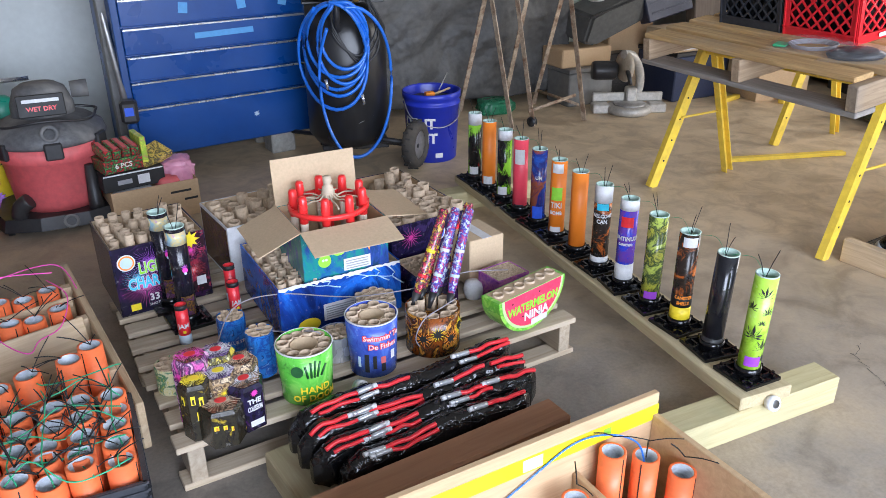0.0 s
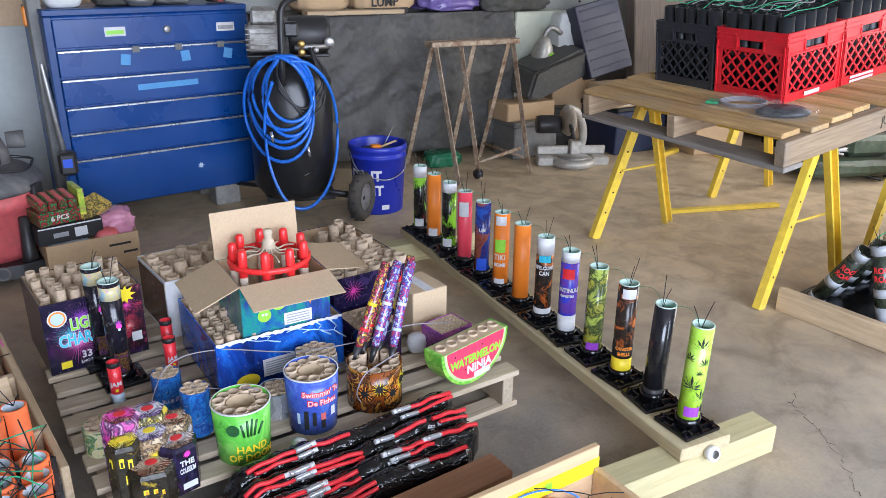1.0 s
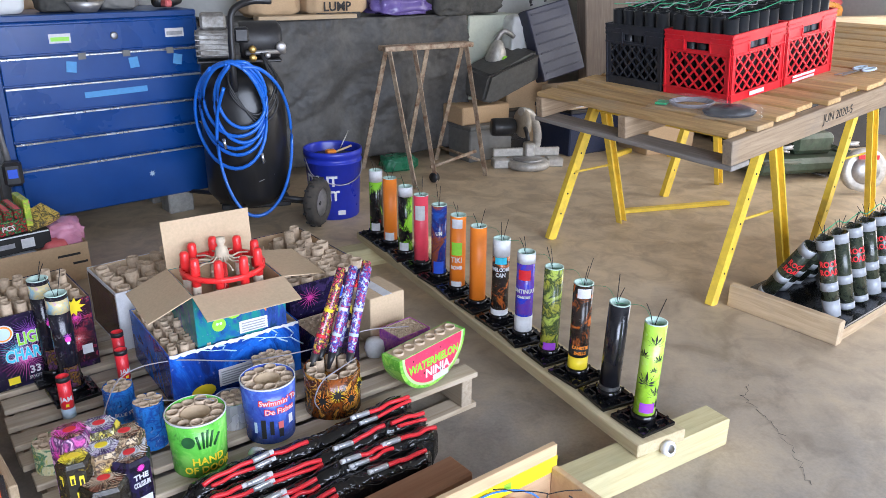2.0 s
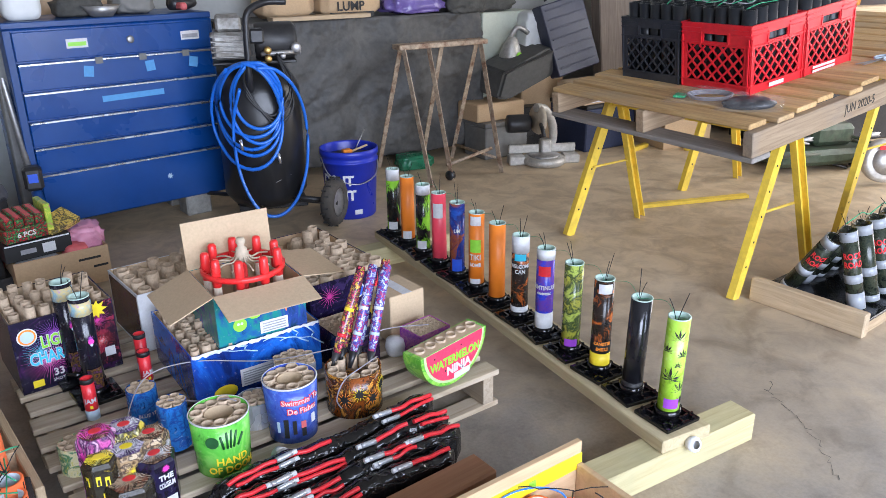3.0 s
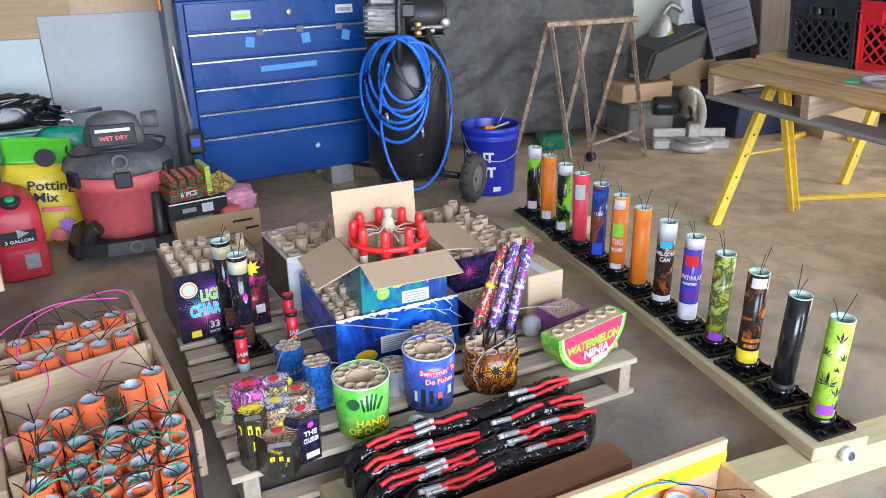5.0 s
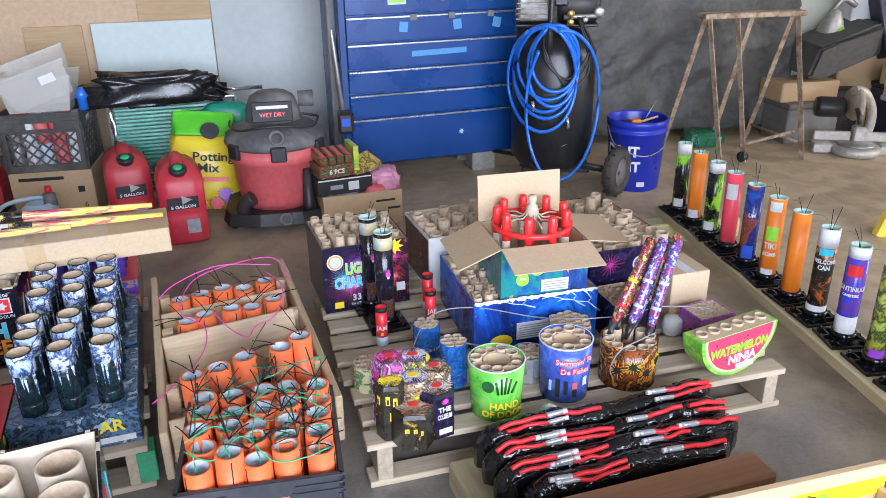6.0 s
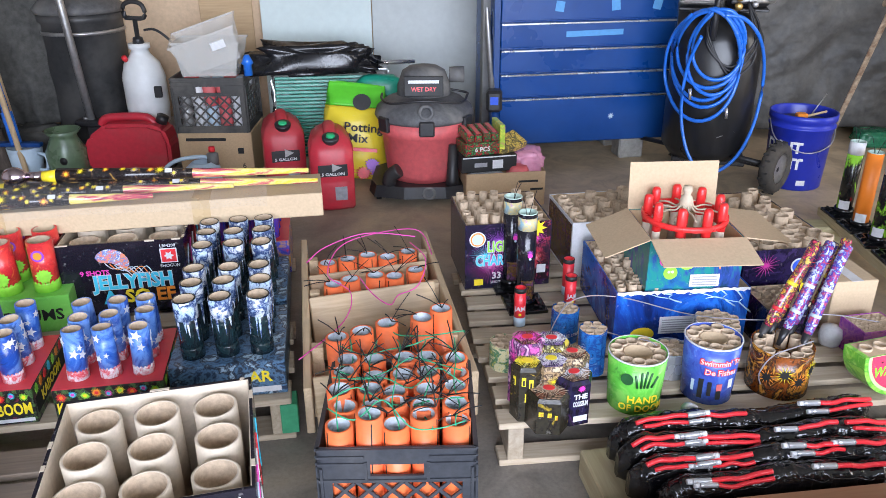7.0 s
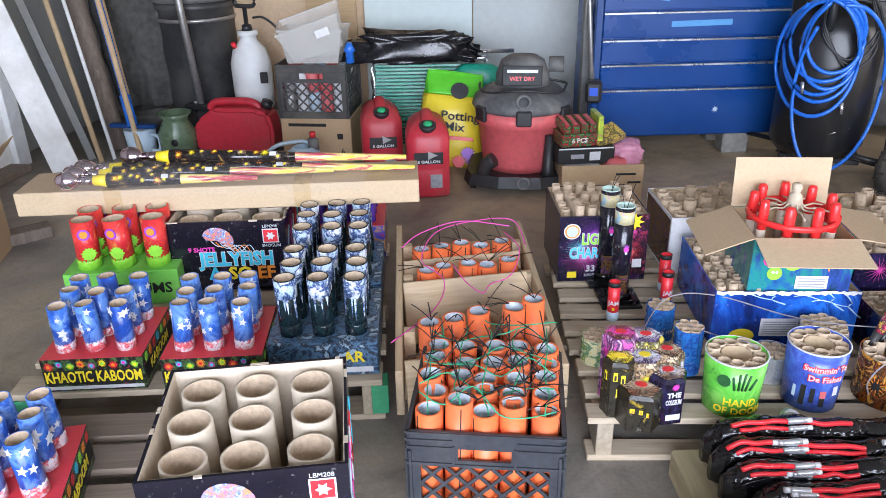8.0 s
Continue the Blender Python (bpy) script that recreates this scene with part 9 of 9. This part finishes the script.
part("socket", rod(B(), (0, 0, 0), (-0.035, 0.03, 0.16), 0.028, 14), HOSE, t)
part("foot_bar", bx(B(), -0.13, 0.13, -0.02, 0.02, -0.01, 0.012, 0.004), CHEST_DARK, t)
part("blade", rod(B(), (0, 0, -0.18), (0, 0, -0.01), 0.012, 10), STEEL, t)
lean_pole("white_pole", (-2.48, 2.38, 0.0), (-2.92, 2.68, 1.75), 0.010, WHITEWOOD, "thin white pole leaning in the corner")
lean_pole("steel_tube", (-2.06, 2.66, 0.12), (-2.22, 2.74, 1.6), 0.020, STEEL, "grey metal tube leaning on a barrel")
tagged(part("white_plank", bx(B(), -0.07, 0.07, 0, 0.02, 0, 1.9, 0.003), WHITEWOOD, None, "", pose(-2.62, 2.16, 0.0, -8, -13, 30)), "white-painted plank leaning on the wall", "plank")
tagged(part("rail_piece", bx(B(), -0.02, 0.02, 0, 0.02, 0, 1.7, 0.002), GREYPLASTIC, None, "", pose(-2.60, 2.36, 0.0, -8, -13, 30)), "grey slotted metal rail leaning in the corner", "rail")

# door frame of the side door
t = tagged(thing("door_1", pose(-3.03, 1.25, 0, 0, 0, 0), "brown wooden door in a worn white frame", "door"), kind="structure")
part("jamb", bx(B(), 0.0, 0.10, 0.78, 0.92, 0, 2.15, 0.004), WHITEWOOD, t, "worn white-painted jamb")
part("casing", bx(B(), 0.0, 0.13, 0.922, 1.02, 0, 2.2, 0.004), WHITEWOOD, t, "worn white casing")
part("leaf", bx(B(), 0.02, 0.065, -0.10, 0.775, 0.02, 2.05, 0.003), surf("brown_door_wood", (0.16, 0.085, 0.045), 0.2, 0.5, grain=20), t, "brown wooden door leaf")
part("hinge", bx(B(), 0.1005, 0.108, 0.80, 0.86, 0.22, 0.32, 0.002), BLACK, t, "dark steel hinge")
part("sill", bx(B(), 0.0, 0.22, -0.10, 0.90, 0.0, 0.035, 0.004), BARK_Z, t)

# open carton near the door
t = thing("open_carton", pose(-2.52, 0.80, 0, 0, 0, 20), "open brown carton with printed packs inside", "carton")
part("front_panel", bx(B(), 0, 0.40, 0, 0.004, 0, 0.33), CARD, t)
part("back_panel", bx(B(), 0, 0.40, 0.346, 0.35, 0, 0.33), CARD, t)
part("side_panel", bx(B(), 0.396, 0.40, 0.0045, 0.3455, 0, 0.33), CARD, t)
part("side_panel", bx(B(), 0, 0.004, 0.0045, 0.3455, 0, 0.33), CARD, t)
part("flap", bx(B(), 0, 0.17, 0.0, 0.35, 0, 0.004), CARD_LIGHT, t, "raised side flap", at(0.398, 0, 0.33, 0, -50))
part("flap", bx(B(), 0, 0.40, -0.17, 0, 0, 0.004), CARD_LIGHT, t, "front flap hanging out", at(0, 0, 0.33, 0, 0, 35))
part("packs", bx(B(), 0.01, 0.39, 0.01, 0.34, 0.002, 0.27, 0.004), CAMO, t, "printed packs inside")
tagged(part("floor_timber", bx(B(), 0, 0.9, 0, 0.09, 0, 0.05, 0.004), BARK_Z, None, "", pose(-2.75, 0.70, 0, 0, 0, 48)), "dark old timber on the floor", "timber")

# carton of firecrackers beside the vacuum
t = thing("open_carton", pose(-0.055, 2.07, 0, 0, 0, 11), "open brown carton filled with firework packs", "carton")
part("front_panel", bx(B(), 0, 0.37, 0, 0.004, 0, 0.165), CARD, t)
part("back_panel", bx(B(), 0, 0.37, 0.266, 0.27, 0, 0.165), CARD, t)
part("side_panel", bx(B(), 0, 0.004, 0.0045, 0.2655, 0, 0.165), CARD, t)
part("side_panel", bx(B(), 0.366, 0.37, 0.0045, 0.2655, 0, 0.165), CARD, t)
part("base", bx(B(), 0.0045, 0.3655, 0.0045, 0.2655, 0.001, 0.09), CARD, t)
plate(t, "printed_line", 0.09, 0.010, LINE, at(0.29, -0.001, 0.12))
plate(t, "printed_line", 0.06, 0.010, LINE, at(0.33, -0.001, 0.08))
C = pose(-0.055, 2.07, 0, 0, 0, 11)
t = plain_box("sparkler_box", C @ pose(-0.02, 0.015, 0.166, 0, 0, 4), 0.26, 0.16, 0.075, LINE, "black and white sparkler box on an open carton", "firework box", bev=0.002)
plate(t, "white_edge", 0.25, 0.006, WHITE, at(0.13, -0.001, 0.071))
plate(t, "barcode", 0.05, 0.04, WHITE, at(0.17, -0.001, 0.035))
plate(t, "printed_line", 0.06, 0.02, GREYINK, at(0.09, -0.001, 0.035))
t = thing("firecracker_packs", C @ pose(-0.005, 0.02, 0.2425, 0, 0, 10), "stacked red and green firecracker packs", "firecrackers")
DOTS = printed("red_green_dot_print", [(0.01, 0.01, 0.01), (0.60, 0.03, 0.04), (0.02, 0.015, 0.015), (0.04, 0.35, 0.10), (0.62, 0.04, 0.05)], 60, 0.3, 0.3)
part("pack", bx(B(), 0, 0.17, 0, 0.13, 0, 0.06, 0.003), DOTS, t)
lettering(t, "6 PCS", 0.03, WHITE, at(0.085, -0.001, 0.028), bold=0.0008)
for k in range(4):
    p = part("pack", bx(B(), 0.005 + 0.04 * k, 0.040 + 0.04 * k, 0.0, 0.13, 0.0605, 0.10, 0.003), DOTS, t, "", pose(0, 0, 0.004, 8, 0, 0))
    part("printed_strip", bx(B(), 0.014 + 0.04 * k, 0.031 + 0.04 * k, 0.01, 0.12, 0.1003, 0.1012), VAC_RED, p)
part("side_box", bx(B(), 0.175, 0.20, 0.0, 0.15, 0, 0.13, 0.003), printed("lime_box_print", [(0.5, 0.6, 0.05), (0.7, 0.65, 0.1), (0.3, 0.5, 0.05), (0.6, 0.1, 0.2)], 14), t, "", pose(0, 0.03, 0, 0, 0, -6))
t = plain_box("yellow_pack", C @ pose(0.17, 0.05, 0.22, 24, -10, 30), 0.16, 0.10, 0.03, printed("yellow_pack_print", [(0.6, 0.5, 0.05), (0.05, 0.04, 0.03), (0.7, 0.5, 0.1), (0.08, 0.06, 0.05)], 26), "yellow and black printed pack leaning on others", "firework pack", bev=0.002)
clutter_lump("pink_wrap", C @ pose(0.31, 0.14, 0.10, 0, 0, 0), 0.15, 0.16, 0.14, surf("pink_clear_wrap", (0.70, 0.30, 0.42), 0.2, 0.2, grain=14, bump=0.8), "crinkled pink plastic-wrapped packs", "wrap", 61, 0.8)
clutter_lump("red_tub", C @ pose(0.25, 0.05, 0.09, 0, 0, 0), 0.10, 0.09, 0.10, VAC_RED, "small red plastic tub in a carton", "tub", 62, 0.1)
clutter_lump("white_pack", C @ pose(0.10, 0.05, 0.09, 0, 0, 0), 0.18, 0.08, 0.07, WHITE, "white wrapped pack in a carton", "pack", 63, 0.3)

# loose fuse strung between the pieces on the centre pallet, tape roll
bm = B()
cord(bm, [(0.20, 0.62, DECK + 0.03), (0.27, 0.68, DECK + 0.13), (0.40, 0.68, DECK + 0.15), (0.60, 0.62, DECK + 0.13), (0.80, 0.60, DECK + 0.13), (0.95, 0.62, DECK + 0.14), (1.10, 0.62, DECK + 0.12)], 0.0017, 6, 6)
tagged(part("loose_cord", bm, WIRE_WHITE), "long grey fuse cord strung across the pallet", "cord")
bm = B()
cord(bm, [(0.30, 0.55, DECK + 0.13), (0.38, 0.50, DECK + 0.13), (0.44, 0.44, DECK + 0.152), (0.46, 0.42, DECK + 0.15)], 0.0017, 6, 6)
tagged(part("loose_cord", bm, WIRE_WHITE), "short grey fuse cord between two fireworks", "cord")
bm = B()
cord(bm, [(0.74, 0.44, DECK + 0.03), (0.715, 0.40, DECK + 0.09), (0.74, 0.40, DECK + 0.14), (0.80, 0.42, DECK + 0.155), (0.86, 0.46, DECK + 0.15)], 0.0017, 6, 6)
tagged(part("loose_cord", bm, WIRE_WHITE), "grey fuse cord looped round a pot", "cord")
tagged(part("tape_roll", lathe(B(), [(0.010, 0), (0.020, 0), (0.020, 0.022), (0.010, 0.022)], 18, close=True), WHITE, None, "", pose(0.53, 0.335, DECK + 0.02, 70, 0, 20)), "small white roll of tape beside a pot", "tape roll")
